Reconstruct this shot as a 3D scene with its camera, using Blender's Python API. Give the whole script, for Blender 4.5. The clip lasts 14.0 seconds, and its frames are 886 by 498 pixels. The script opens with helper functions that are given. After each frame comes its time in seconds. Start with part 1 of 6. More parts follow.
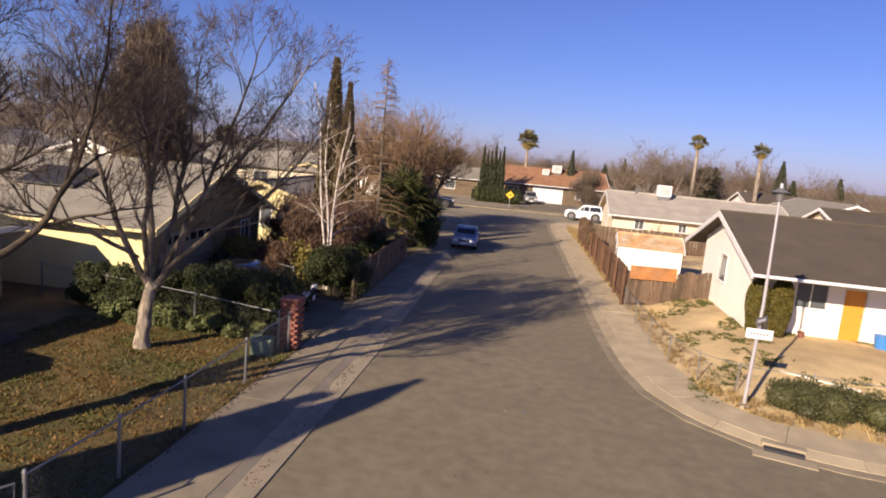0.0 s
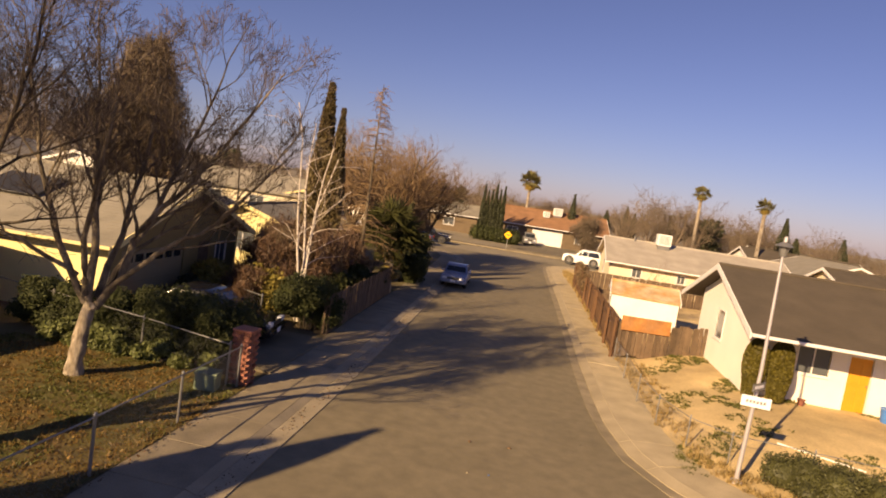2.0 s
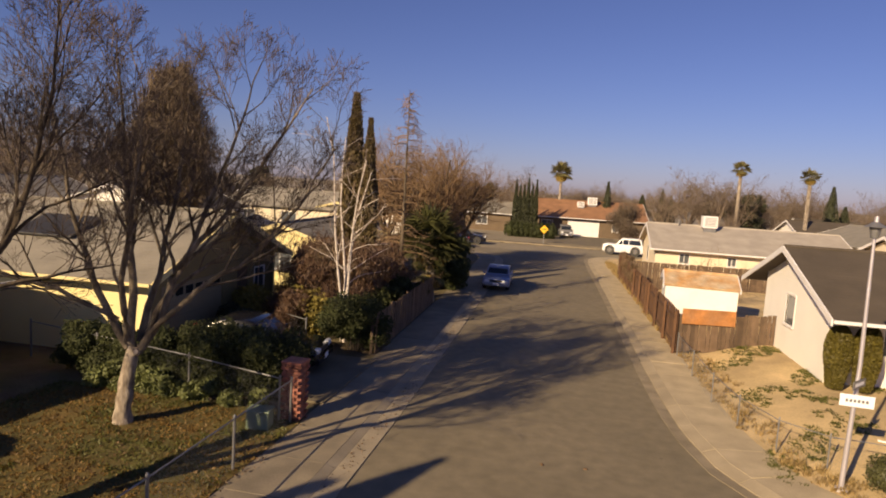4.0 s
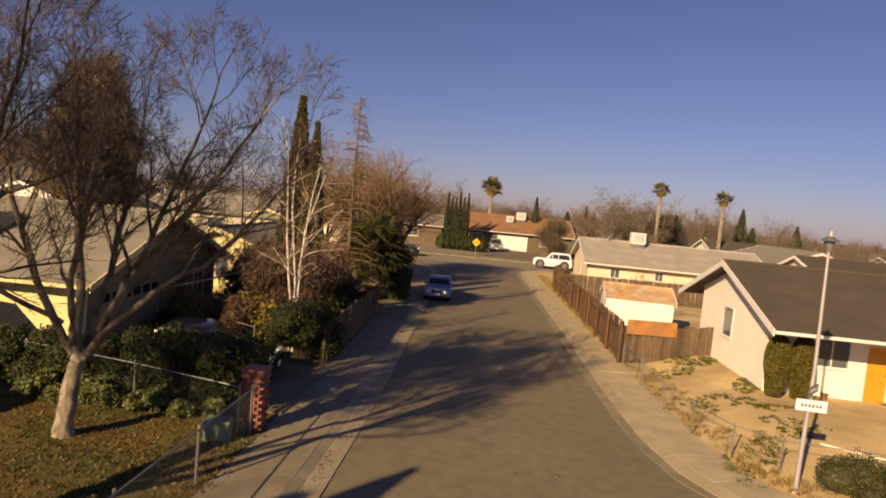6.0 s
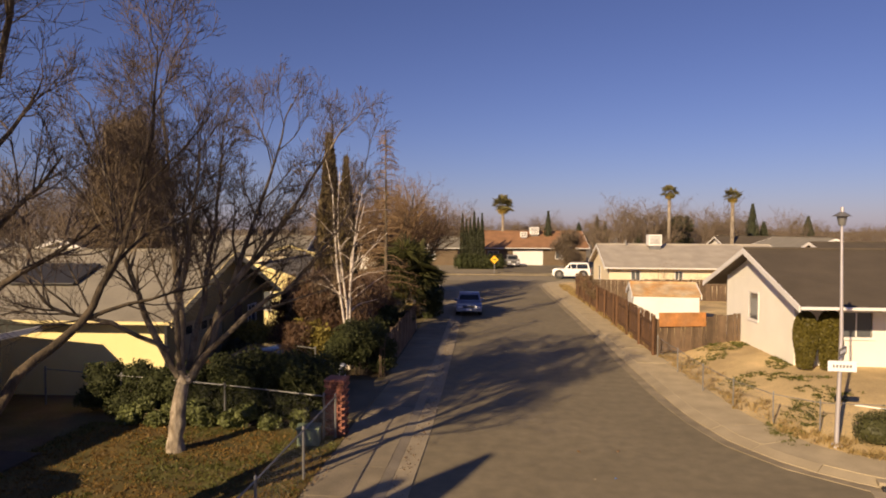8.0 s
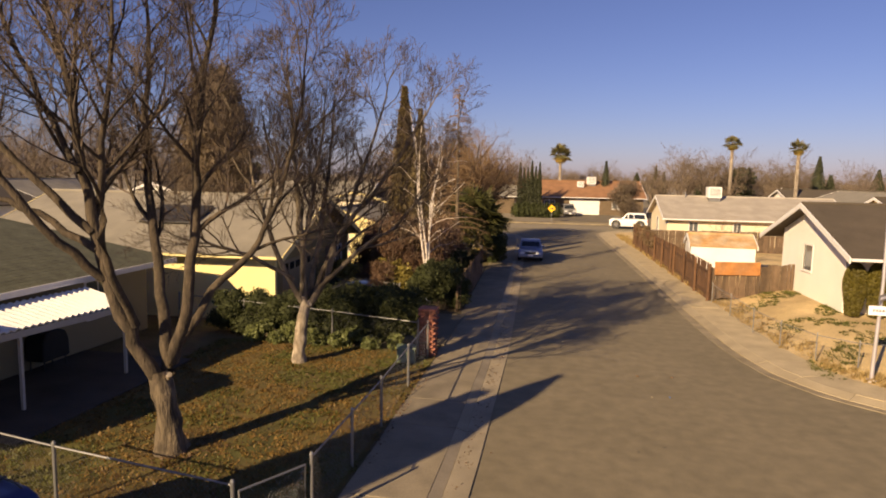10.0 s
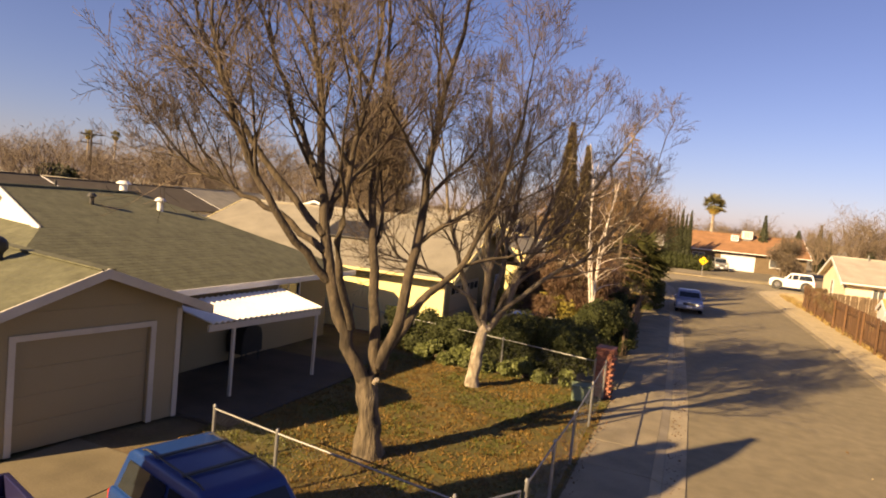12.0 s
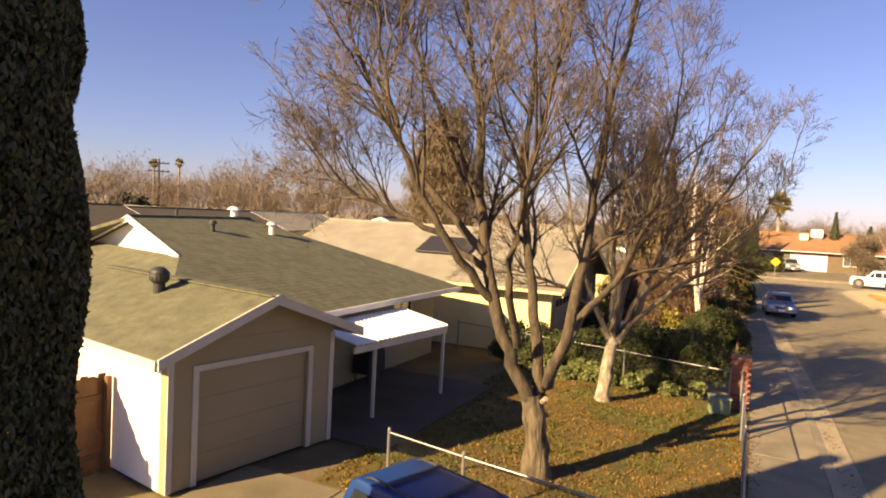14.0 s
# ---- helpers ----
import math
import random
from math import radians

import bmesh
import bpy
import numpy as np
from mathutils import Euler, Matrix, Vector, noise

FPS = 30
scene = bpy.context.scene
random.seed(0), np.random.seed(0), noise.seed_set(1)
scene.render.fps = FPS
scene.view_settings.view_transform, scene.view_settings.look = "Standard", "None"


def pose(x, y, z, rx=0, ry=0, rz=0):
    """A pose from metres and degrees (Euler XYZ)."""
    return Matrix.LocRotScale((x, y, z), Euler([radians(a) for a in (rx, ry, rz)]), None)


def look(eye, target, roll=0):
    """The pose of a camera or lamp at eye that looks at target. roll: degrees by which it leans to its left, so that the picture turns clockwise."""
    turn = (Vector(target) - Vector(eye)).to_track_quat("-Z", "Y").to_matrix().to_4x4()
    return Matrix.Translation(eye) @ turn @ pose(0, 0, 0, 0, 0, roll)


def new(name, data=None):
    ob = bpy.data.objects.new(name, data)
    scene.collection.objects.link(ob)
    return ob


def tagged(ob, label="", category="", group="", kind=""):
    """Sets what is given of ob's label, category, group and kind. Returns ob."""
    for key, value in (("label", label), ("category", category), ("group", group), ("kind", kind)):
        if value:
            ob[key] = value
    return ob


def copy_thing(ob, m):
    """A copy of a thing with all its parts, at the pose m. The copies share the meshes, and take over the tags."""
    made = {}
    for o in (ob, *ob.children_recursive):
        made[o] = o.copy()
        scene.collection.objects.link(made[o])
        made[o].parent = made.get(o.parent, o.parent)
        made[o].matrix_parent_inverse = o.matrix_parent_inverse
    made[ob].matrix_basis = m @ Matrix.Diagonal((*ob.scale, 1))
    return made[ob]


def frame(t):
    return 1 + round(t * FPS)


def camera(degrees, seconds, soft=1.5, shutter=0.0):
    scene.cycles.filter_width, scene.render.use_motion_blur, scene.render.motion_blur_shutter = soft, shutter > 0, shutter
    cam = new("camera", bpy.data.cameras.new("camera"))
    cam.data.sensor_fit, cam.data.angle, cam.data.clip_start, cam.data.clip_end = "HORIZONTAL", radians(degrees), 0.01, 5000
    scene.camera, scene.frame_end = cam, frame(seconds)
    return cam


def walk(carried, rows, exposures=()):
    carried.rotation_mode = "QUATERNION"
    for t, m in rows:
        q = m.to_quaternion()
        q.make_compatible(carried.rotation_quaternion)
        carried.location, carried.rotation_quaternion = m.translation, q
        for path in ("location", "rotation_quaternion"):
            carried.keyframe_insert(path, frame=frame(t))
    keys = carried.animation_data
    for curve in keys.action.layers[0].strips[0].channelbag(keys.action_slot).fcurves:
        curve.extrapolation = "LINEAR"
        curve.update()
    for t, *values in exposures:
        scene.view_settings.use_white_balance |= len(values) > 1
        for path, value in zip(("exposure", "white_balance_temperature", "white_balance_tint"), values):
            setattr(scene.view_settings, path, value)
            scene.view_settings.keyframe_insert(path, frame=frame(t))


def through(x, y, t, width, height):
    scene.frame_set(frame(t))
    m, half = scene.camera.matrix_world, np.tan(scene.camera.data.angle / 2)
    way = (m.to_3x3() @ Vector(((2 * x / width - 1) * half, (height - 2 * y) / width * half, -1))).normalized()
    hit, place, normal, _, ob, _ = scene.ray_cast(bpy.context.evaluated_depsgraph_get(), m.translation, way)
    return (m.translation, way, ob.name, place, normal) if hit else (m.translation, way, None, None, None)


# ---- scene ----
EXPOSURES = [(0, 0.65, 6150, 33), (0.5, 0.67, 7100, 33), (1.0, 0.64, 7500, 32), (1.5, 0.56, 8900, 32), (2.1, 0.6, 8700, 34), (2.5, 0.46, 7900, 34), (3, 0.42, 7100, 33), (3.6, 0.36, 7150, 31), (6, 0.24, 8500, 32), (6.6, 0.25, 7300, 32), (7.0, 0.16, 7150, 31), (7.3, 0.16, 7150, 31), (9.3, 0.55, 8700, 31), (10, 0.52, 7900, 30), (10.5, 0.8, 7900, 28), (11, 1.12, 9000, 27), (12, 1.12, 9200, 28), (12.5, 1.14, 8900, 27), (13, 1.33, 8300, 27), (13.5, 1.32, 8300, 27), (14, 1.45, 9000, 27)]
cam = camera(70.00, 14.0, soft=1.9)

# seconds, eye, target, roll
PATH = [
    (0, (0.246, -0.153, 6.361), (-1.237, 9.624, 4.875), 5.31),
    (0.5, (0.406, 0.131, 6.274), (-1.372, 9.891, 5.017), -0.06),
    (1, (0.585, 0.473, 6.168), (-1.481, 10.205, 5.162), 2.27),
    (1.5, (0.889, 0.873, 6.275), (-1.475, 10.571, 5.670), 5.37),
    (2, (0.782, 1.489, 6.259), (-0.798, 11.321, 5.339), 8.81),
    (2.5, (0.523, 1.819, 6.359), (-0.898, 11.632, 5.058), 5.41),
    (3, (0.357, 2.056, 6.546), (-1.335, 11.828, 5.263), 4.79),
    (3.5, (0.303, 2.307, 6.458), (-1.663, 12.056, 5.407), 3.84),
    (3.7, (0.226, 2.402, 6.478), (-1.850, 12.129, 5.445), 3.62),
    (5.8, (-0.968, 2.613, 6.153), (-2.192, 12.525, 5.657), 5.66),
    (6, (-1.177, 2.532, 6.141), (-2.063, 12.468, 5.451), 5.49),
    (6.5, (-1.680, 2.207, 6.127), (-2.271, 12.063, 4.546), 5.24),
    (7, (-2.063, 1.668, 5.968), (-2.907, 11.610, 5.304), 1.73),
    (7.2, (-1.997, 1.491, 5.833), (-3.033, 11.428, 5.416), -0.27),
    (9.3, (-2.649, -1.312, 5.768), (-3.919, 8.603, 5.463), 2.04),
    (9.5, (-2.722, -1.619, 5.748), (-4.079, 8.272, 5.178), 1.97),
    (10, (-2.729, -2.131, 5.937), (-4.562, 7.632, 4.781), 1.09),
    (10.5, (-3.021, -2.396, 5.683), (-5.983, 7.080, 4.488), 3.98),
    (11, (-4.308, -1.645, 5.239), (-8.595, 7.368, 4.610), 1.51),
    (11.5, (-4.652, -1.911, 5.341), (-9.129, 7.028, 5.110), 0.96),
    (12, (-4.534, -2.412, 5.537), (-8.289, 6.831, 4.857), 5.55),
    (12.5, (-4.838, -2.874, 5.510), (-8.356, 6.410, 4.317), 2.51),
    (13, (-5.420, -3.041, 5.437), (-9.025, 6.201, 4.177), 1.19),
    (13.5, (-6.102, -3.105, 5.467), (-10.160, 5.990, 4.564), 1.57),
    (14, (-6.842, -3.229, 5.440), (-11.212, 5.749, 4.896), 3.01),
]
walk(cam, [(t, look(eye, target, roll)) for t, eye, target, roll in PATH], EXPOSURES)

# ---- light ----
SUN_EL, SUN_AZ = radians(24.5), radians(208.5)        # height; bearing from +y towards +x
SUN_DIR = Vector((math.sin(SUN_AZ) * math.cos(SUN_EL), math.cos(SUN_AZ) * math.cos(SUN_EL), math.sin(SUN_EL)))
world = bpy.data.worlds.new("sky")
scene.world = world
world.use_nodes = True
wn = world.node_tree
wn.nodes.clear()
sky = wn.nodes.new("ShaderNodeTexSky")
sky.sky_type = "NISHITA"
sky.sun_disc = False
sky.sun_elevation, sky.sun_rotation = SUN_EL, SUN_AZ
sky.air_density, sky.dust_density, sky.ozone_density = 1.0, 0.35, 8.0
bg = wn.nodes.new("ShaderNodeBackground")
bg.inputs["Strength"].default_value = 0.06
wo = wn.nodes.new("ShaderNodeOutputWorld")
tone = wn.nodes.new("ShaderNodeMix")
tone.data_type, tone.blend_type = "RGBA", "MULTIPLY"
tone.inputs["Factor"].default_value = 1.0
tone.inputs["B"].default_value = (1.1, 0.95, 1.1, 1.0)       # slightly violet winter sky
wn.links.new(sky.outputs[0], tone.inputs["A"])
wn.links.new(tone.outputs["Result"], bg.inputs["Color"])
wn.links.new(bg.outputs[0], wo.inputs["Surface"])
sun_data = bpy.data.lights.new("sun", "SUN")
sun_data.energy, sun_data.angle, sun_data.color = 5.0, radians(0.55), (1.0, 0.905, 0.57)
sun = new("sun", sun_data)
sun.matrix_world = look(SUN_DIR * 60, (0, 0, 0))

# ---- materials ----
def material(name, colour, rough=0.8, vary=0.25, size=0.6, grain=30.0, bump=0.15, metal=0.0, second=None, mix_size=1.5,
             spot=None, per_object=0.0, per_island=0.0, bump_distance=0.01, sharp=0.5, stretch=None):
    """Procedural surface: stains of `size` metres, fine grain, an optional second colour in patches, and relief."""
    m = bpy.data.materials.new(name)
    m.use_nodes = True
    t = m.node_tree
    b = t.nodes["Principled BSDF"]
    b.inputs["Roughness"].default_value = rough
    b.inputs["Metallic"].default_value = metal
    at = t.nodes.new("ShaderNodeNewGeometry")
    pos = at.outputs["Position"]
    if stretch:
        vm = t.nodes.new("ShaderNodeVectorMath")
        vm.operation = "MULTIPLY"
        vm.inputs[1].default_value = stretch
        t.links.new(pos, vm.inputs[0])
        pos = vm.outputs["Vector"]

    def noise_tex(scale, detail=4.0):
        n = t.nodes.new("ShaderNodeTexNoise")
        n.inputs["Scale"].default_value = scale
        n.inputs["Detail"].default_value = detail
        t.links.new(pos, n.inputs["Vector"])
        return n.outputs["Fac"]

    def ramp(value, low, high, a, c):
        r = t.nodes.new("ShaderNodeMapRange")
        r.inputs["From Min"].default_value, r.inputs["From Max"].default_value = low, high
        r.inputs["To Min"].default_value, r.inputs["To Max"].default_value = a, c
        t.links.new(value, r.inputs["Value"])
        return r.outputs["Result"]

    def blend(kind, factor, a, c):
        x = t.nodes.new("ShaderNodeMix")
        x.data_type, x.blend_type = "RGBA", kind
        for socket, value in ((x.inputs["Factor"], factor), (x.inputs["A"], a), (x.inputs["B"], c)):
            if isinstance(value, bpy.types.NodeSocket):
                t.links.new(value, socket)
            elif isinstance(value, (tuple, list)):
                socket.default_value = (*value, 1.0)
            else:
                socket.default_value = value
        return x.outputs["Result"]

    col = tuple(colour)
    if second:
        patch = ramp(noise_tex(1.0 / mix_size, 5.0), 0.5 - 0.25 * (1 - sharp), 0.5 + 0.25 * (1 - sharp), 0.0, 1.0)
        col = blend("MIX", patch, tuple(colour), tuple(second))
    stain = ramp(noise_tex(1.0 / size, 6.0), 0.25, 0.75, 1 - vary, 1 + vary * 0.6)
    comb = t.nodes.new("ShaderNodeCombineColor")
    for k in ("Red", "Green", "Blue"):
        t.links.new(stain, comb.inputs[k])
    col = blend("MULTIPLY", 1.0, col, comb.outputs["Color"])
    fine = noise_tex(grain, 5.0)
    g2 = t.nodes.new("ShaderNodeCombineColor")
    gr = ramp(fine, 0.2, 0.8, 1 - vary * 0.7, 1 + vary * 0.5)
    for k in ("Red", "Green", "Blue"):
        t.links.new(gr, g2.inputs[k])
    col = blend("MULTIPLY", 1.0, col, g2.outputs["Color"])
    if spot:
        speck = ramp(noise_tex(spot[1], 2.0), spot[2], spot[2] + 0.06, 0.0, 1.0)
        col = blend("MIX", speck, col, tuple(spot[0]))
    for amount, source in ((per_object, "object"), (per_island, "island")):
        if amount:
            if source == "object":
                value = t.nodes.new("ShaderNodeObjectInfo").outputs["Random"]
            else:
                value = at.outputs["Random Per Island"]
            v = ramp(value, 0.0, 1.0, 1 - amount, 1 + amount)
            c3 = t.nodes.new("ShaderNodeCombineColor")
            for k in ("Red", "Green", "Blue"):
                t.links.new(v, c3.inputs[k])
            col = blend("MULTIPLY", 1.0, col, c3.outputs["Color"])
    t.links.new(col, b.inputs["Base Color"]) if isinstance(col, bpy.types.NodeSocket) else None
    if bump:
        bn = t.nodes.new("ShaderNodeBump")
        bn.inputs["Strength"].default_value = bump
        bn.inputs["Distance"].default_value = bump_distance
        t.links.new(fine, bn.inputs["Height"])
        t.links.new(bn.outputs["Normal"], b.inputs["Normal"])
    return m


def leaf_material(name, colour, vary=0.35, rough=0.6, through=0.25):
    m = material(name, colour, rough=rough, vary=0.2, size=0.7, grain=9.0, bump=0.0, per_island=vary)
    t = m.node_tree
    b = t.nodes["Principled BSDF"]
    source = b.inputs["Base Color"].links[0].from_socket
    tr = t.nodes.new("ShaderNodeBsdfTranslucent")
    t.links.new(source, tr.inputs["Color"])
    mx = t.nodes.new("ShaderNodeMixShader")
    mx.inputs["Fac"].default_value = through
    t.links.new(b.outputs[0], mx.inputs[1])
    t.links.new(tr.outputs[0], mx.inputs[2])
    t.links.new(mx.outputs[0], t.nodes["Material Output"].inputs["Surface"])
    return m


def glass_material(name, tint=(0.02, 0.025, 0.03), rough=0.06):
    m = bpy.data.materials.new(name)
    m.use_nodes = True
    b = m.node_tree.nodes["Principled BSDF"]
    b.inputs["Base Color"].default_value = (*tint, 1)
    b.inputs["Roughness"].default_value = rough
    b.inputs["IOR"].default_value = 1.5
    return m


ASPHALT = material("asphalt", (0.222, 0.18, 0.114), 0.9, 0.22, 0.4, 42, 0.4, second=(0.185, 0.151, 0.094), mix_size=3.4, sharp=0.15, bump_distance=0.006, spot=((0.1, 0.085, 0.065), 2.6, 0.735))
CONCRETE = material("concrete", (0.47, 0.375, 0.235), 0.9, 0.22, 0.7, 40, 0.25, per_object=0.03)
WALK_OLD = material("old_pavement_concrete", (0.29, 0.235, 0.155), 0.9, 0.28, 0.8, 34, 0.3, second=(0.245, 0.2, 0.14), mix_size=1.8, sharp=0.2, per_object=0.06)
WALK_PALE = material("rolled_kerb_concrete", (0.33, 0.27, 0.185), 0.9, 0.25, 0.9, 36, 0.25, per_object=0.05)
GUTTER = material("gutter_concrete", (0.36, 0.29, 0.19), 0.9, 0.25, 1.1, 35, 0.25, per_object=0.05)
GUTTER_WORN = material("worn_gutter_concrete", (0.25, 0.2, 0.128), 0.9, 0.25, 0.6, 35, 0.3, second=(0.31, 0.25, 0.165), mix_size=1.2, sharp=0.2)
DRIVE = material("driveway_concrete", (0.185, 0.15, 0.096), 0.9, 0.3, 1.0, 30, 0.25)
# Driveway-like concrete, blackened so the cover's shade sits in the colour.
PATIO_SHADED = material("shaded_patio_concrete", (0.075, 0.06, 0.046), 0.9, 0.3, 0.8, 30, 0.25)
DIRT = material("dirt", (0.66, 0.48, 0.24), 0.95, 0.28, 1.2, 14, 0.5, second=(0.50, 0.36, 0.18), mix_size=2.2, bump_distance=0.03)
YARD = material("yard_soil", (0.16, 0.11, 0.06), 0.95, 0.35, 1.0, 12, 0.6, second=(0.13, 0.11, 0.045), mix_size=1.5, bump_distance=0.03)
LAWN = material("lawn", (0.145, 0.089, 0.022), 0.95, 0.35, 0.8, 18, 0.8, second=(0.09, 0.088, 0.016), mix_size=1.4, bump_distance=0.03, sharp=0.2)
# Distance haze is put into this paler ground colour.
FARLAND_HAZED = material("hazed_far_land", (0.3, 0.245, 0.165), 0.95, 0.3, 20, 1.5, 0.0, second=(0.22, 0.185, 0.12), mix_size=30)
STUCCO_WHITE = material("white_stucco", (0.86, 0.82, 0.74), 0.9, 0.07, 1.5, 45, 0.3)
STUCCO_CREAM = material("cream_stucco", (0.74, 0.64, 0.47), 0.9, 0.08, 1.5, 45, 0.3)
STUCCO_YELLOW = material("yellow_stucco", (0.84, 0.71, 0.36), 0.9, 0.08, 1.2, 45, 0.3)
# Both tans are lowered to carry the shade on walls away from the sun.
STUCCO_TAN_SHADED = material("shaded_tan_siding", (0.32, 0.262, 0.163), 0.85, 0.08, 1.4, 30, 0.2)
GARAGE_TAN_SHADED = material("shaded_garage_door_paint", (0.285, 0.232, 0.145), 0.6, 0.07, 1.4, 30, 0.1)
TRIM = material("white_trim", (0.78, 0.75, 0.72), 0.6, 0.08, 0.8, 30, 0.1)
# White trim greyed by the shade on the garage and patio boards.
TRIM_SHADED = material("shaded_white_trim", (0.52, 0.485, 0.43), 0.65, 0.12, 0.6, 30, 0.1)
TRIM_YELLOW = material("cream_trim", (0.8, 0.66, 0.32), 0.6, 0.08, 0.8, 30, 0.1)
ROOF_GREY = material("grey_shingle", (0.265, 0.238, 0.19), 0.95, 0.22, 1.0, 26, 0.5, per_island=0.1)
ROOF_BROWN = material("brown_shingle", (0.085, 0.066, 0.047), 0.95, 0.22, 1.0, 26, 0.5, per_island=0.1)
ROOF_OLIVE = material("olive_shingle", (0.116, 0.115, 0.07), 0.95, 0.34, 0.35, 14, 0.5, per_island=0.1)
ROOF_PALE = material("pale_shingle", (0.42, 0.37, 0.31), 0.95, 0.2, 1.0, 20, 0.4, per_island=0.08)
ROOF_ORANGE = material("orange_tile", (0.27, 0.135, 0.068), 0.9, 0.25, 1.0, 12, 0.5, per_island=0.1)
WOOD_FENCE = material("fence_wood", (0.135, 0.088, 0.055), 0.85, 0.35, 0.3, 25, 0.4, per_object=0.3)
WOOD_RUST = material("red_fence_wood", (0.135, 0.066, 0.032), 0.85, 0.3, 0.3, 25, 0.4, per_object=0.25)
RUST = material("rusted_sheet", (0.55, 0.28, 0.09), 0.7, 0.3, 0.5, 12, 0.2, second=(0.62, 0.5, 0.34), mix_size=0.7, sharp=0.2)
RUST_DEEP = material("deeply_rusted_sheet", (0.5, 0.2, 0.055), 0.75, 0.3, 0.4, 12, 0.2, second=(0.36, 0.17, 0.07), mix_size=0.5, sharp=0.2)
METAL_WHITE = material("white_sheet_metal", (0.82, 0.8, 0.76), 0.5, 0.08, 0.8, 14, 0.05)
GALV = material("galvanised_steel", (0.26, 0.255, 0.25), 0.5, 0.15, 0.3, 30, 0.05, metal=0.6)
POLE = material("aluminium_pole", (0.6, 0.56, 0.58), 0.4, 0.12, 0.5, 25, 0.05, metal=0.5)
DARK_METAL = material("dark_metal", (0.035, 0.033, 0.03), 0.5, 0.2, 0.3, 30, 0.1)
BRICK = material("red_brick", (0.3, 0.112, 0.075), 0.9, 0.25, 0.2, 40, 0.4, per_object=0.3)
MORTAR = material("mortar", (0.25, 0.14, 0.1), 0.95, 0.2, 0.2, 40, 0.3)
BARK = material("bark", (0.06, 0.044, 0.029), 0.95, 0.6, 0.12, 30, 1.0, second=(0.112, 0.082, 0.054), mix_size=0.2, bump_distance=0.03, stretch=(1, 1, 0.3))
BARK_TRUNK = material("furrowed_bark", (0.085, 0.063, 0.042), 0.95, 0.5, 0.14, 26, 1.0, second=(0.2, 0.152, 0.1), mix_size=0.1, bump_distance=0.05, stretch=(1, 1, 0.22))
BARK_PALE = material("pale_bark", (0.42, 0.35, 0.27), 0.9, 0.45, 0.12, 20, 1.0, second=(0.2, 0.155, 0.11), mix_size=0.14, bump_distance=0.02, stretch=(1, 1, 0.4))
BARK_MOTTLED = material("mottled_bark", (0.11, 0.083, 0.058), 0.95, 0.5, 0.14, 24, 1.0, second=(0.27, 0.215, 0.155), mix_size=0.35, bump_distance=0.02, stretch=(1, 1, 0.4))
BARK_WHITE = material("white_bark", (0.64, 0.56, 0.49), 0.85, 0.35, 0.12, 14, 0.5, spot=((0.16, 0.11, 0.09), 9.0, 0.6))
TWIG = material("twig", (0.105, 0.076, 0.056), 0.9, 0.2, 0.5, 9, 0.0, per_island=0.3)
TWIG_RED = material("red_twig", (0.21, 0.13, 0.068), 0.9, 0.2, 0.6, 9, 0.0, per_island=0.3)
# Greyer and paler: the haze of distance is mixed into the twig colour.
TWIG_FAR = material("hazed_far_twig", (0.19, 0.14, 0.1), 0.9, 0.2, 0.6, 9, 0.0, per_island=0.3)
TWIG_PALE = material("pale_twig", (0.25, 0.18, 0.125), 0.9, 0.2, 0.6, 9, 0.0, per_island=0.25)
LEAF_HEDGE = leaf_material("hedge_leaf", (0.05, 0.06, 0.017), rough=0.8)
LEAF_LIGHT = leaf_material("light_leaf", (0.16, 0.18, 0.06))
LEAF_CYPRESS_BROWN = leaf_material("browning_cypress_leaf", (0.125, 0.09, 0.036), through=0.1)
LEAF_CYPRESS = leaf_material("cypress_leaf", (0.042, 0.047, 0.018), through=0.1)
LEAF_YEW = leaf_material("clipped_shrub_leaf", (0.135, 0.11, 0.018))
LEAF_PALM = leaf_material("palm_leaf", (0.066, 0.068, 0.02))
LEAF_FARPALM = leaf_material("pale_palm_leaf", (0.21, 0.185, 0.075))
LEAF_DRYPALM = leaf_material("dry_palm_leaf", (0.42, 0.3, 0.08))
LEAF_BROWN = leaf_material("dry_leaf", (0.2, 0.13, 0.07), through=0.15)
# Fine far twigs, also paled in colour for distance haze.
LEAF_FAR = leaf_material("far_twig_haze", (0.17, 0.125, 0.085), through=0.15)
LEAF_DARKBROWN = leaf_material("dark_dry_leaf", (0.16, 0.112, 0.066), through=0.15)
LEAF_SAGE = leaf_material("grey_green_leaf", (0.088, 0.088, 0.03))
LEAF_RUSSET = leaf_material("russet_leaf", (0.125, 0.068, 0.038), through=0.15)
LEAF_YELLOW = leaf_material("yellow_leaf", (0.24, 0.19, 0.04))
GRASS_DRY = leaf_material("dry_grass", (0.36, 0.25, 0.1), through=0.2)
LAWN_DEAD = leaf_material("dead_lawn_grass", (0.2, 0.112, 0.024), through=0.2)
# The house's yellow with the shade of its street-side gable in the colour.
YELLOW_SHADED = material("shaded_yellow_siding", (0.25, 0.19, 0.085), 0.85, 0.15, 0.8, 25, 0.2)
# Dark brown in place of the eaves' shade on two far houses.
FAR_WALL_SHADED = material("shaded_far_wall", (0.15, 0.105, 0.065), 0.85, 0.15, 0.8, 25, 0.2)
GRASS_GREEN = leaf_material("green_grass", (0.105, 0.108, 0.02), through=0.2)
LITTER = leaf_material("leaf_litter", (0.15, 0.082, 0.036), through=0.05)
GLASS = glass_material("dark_glass")
GLASS_PANE = glass_material("window_pane", (0.10, 0.11, 0.12), 0.08)
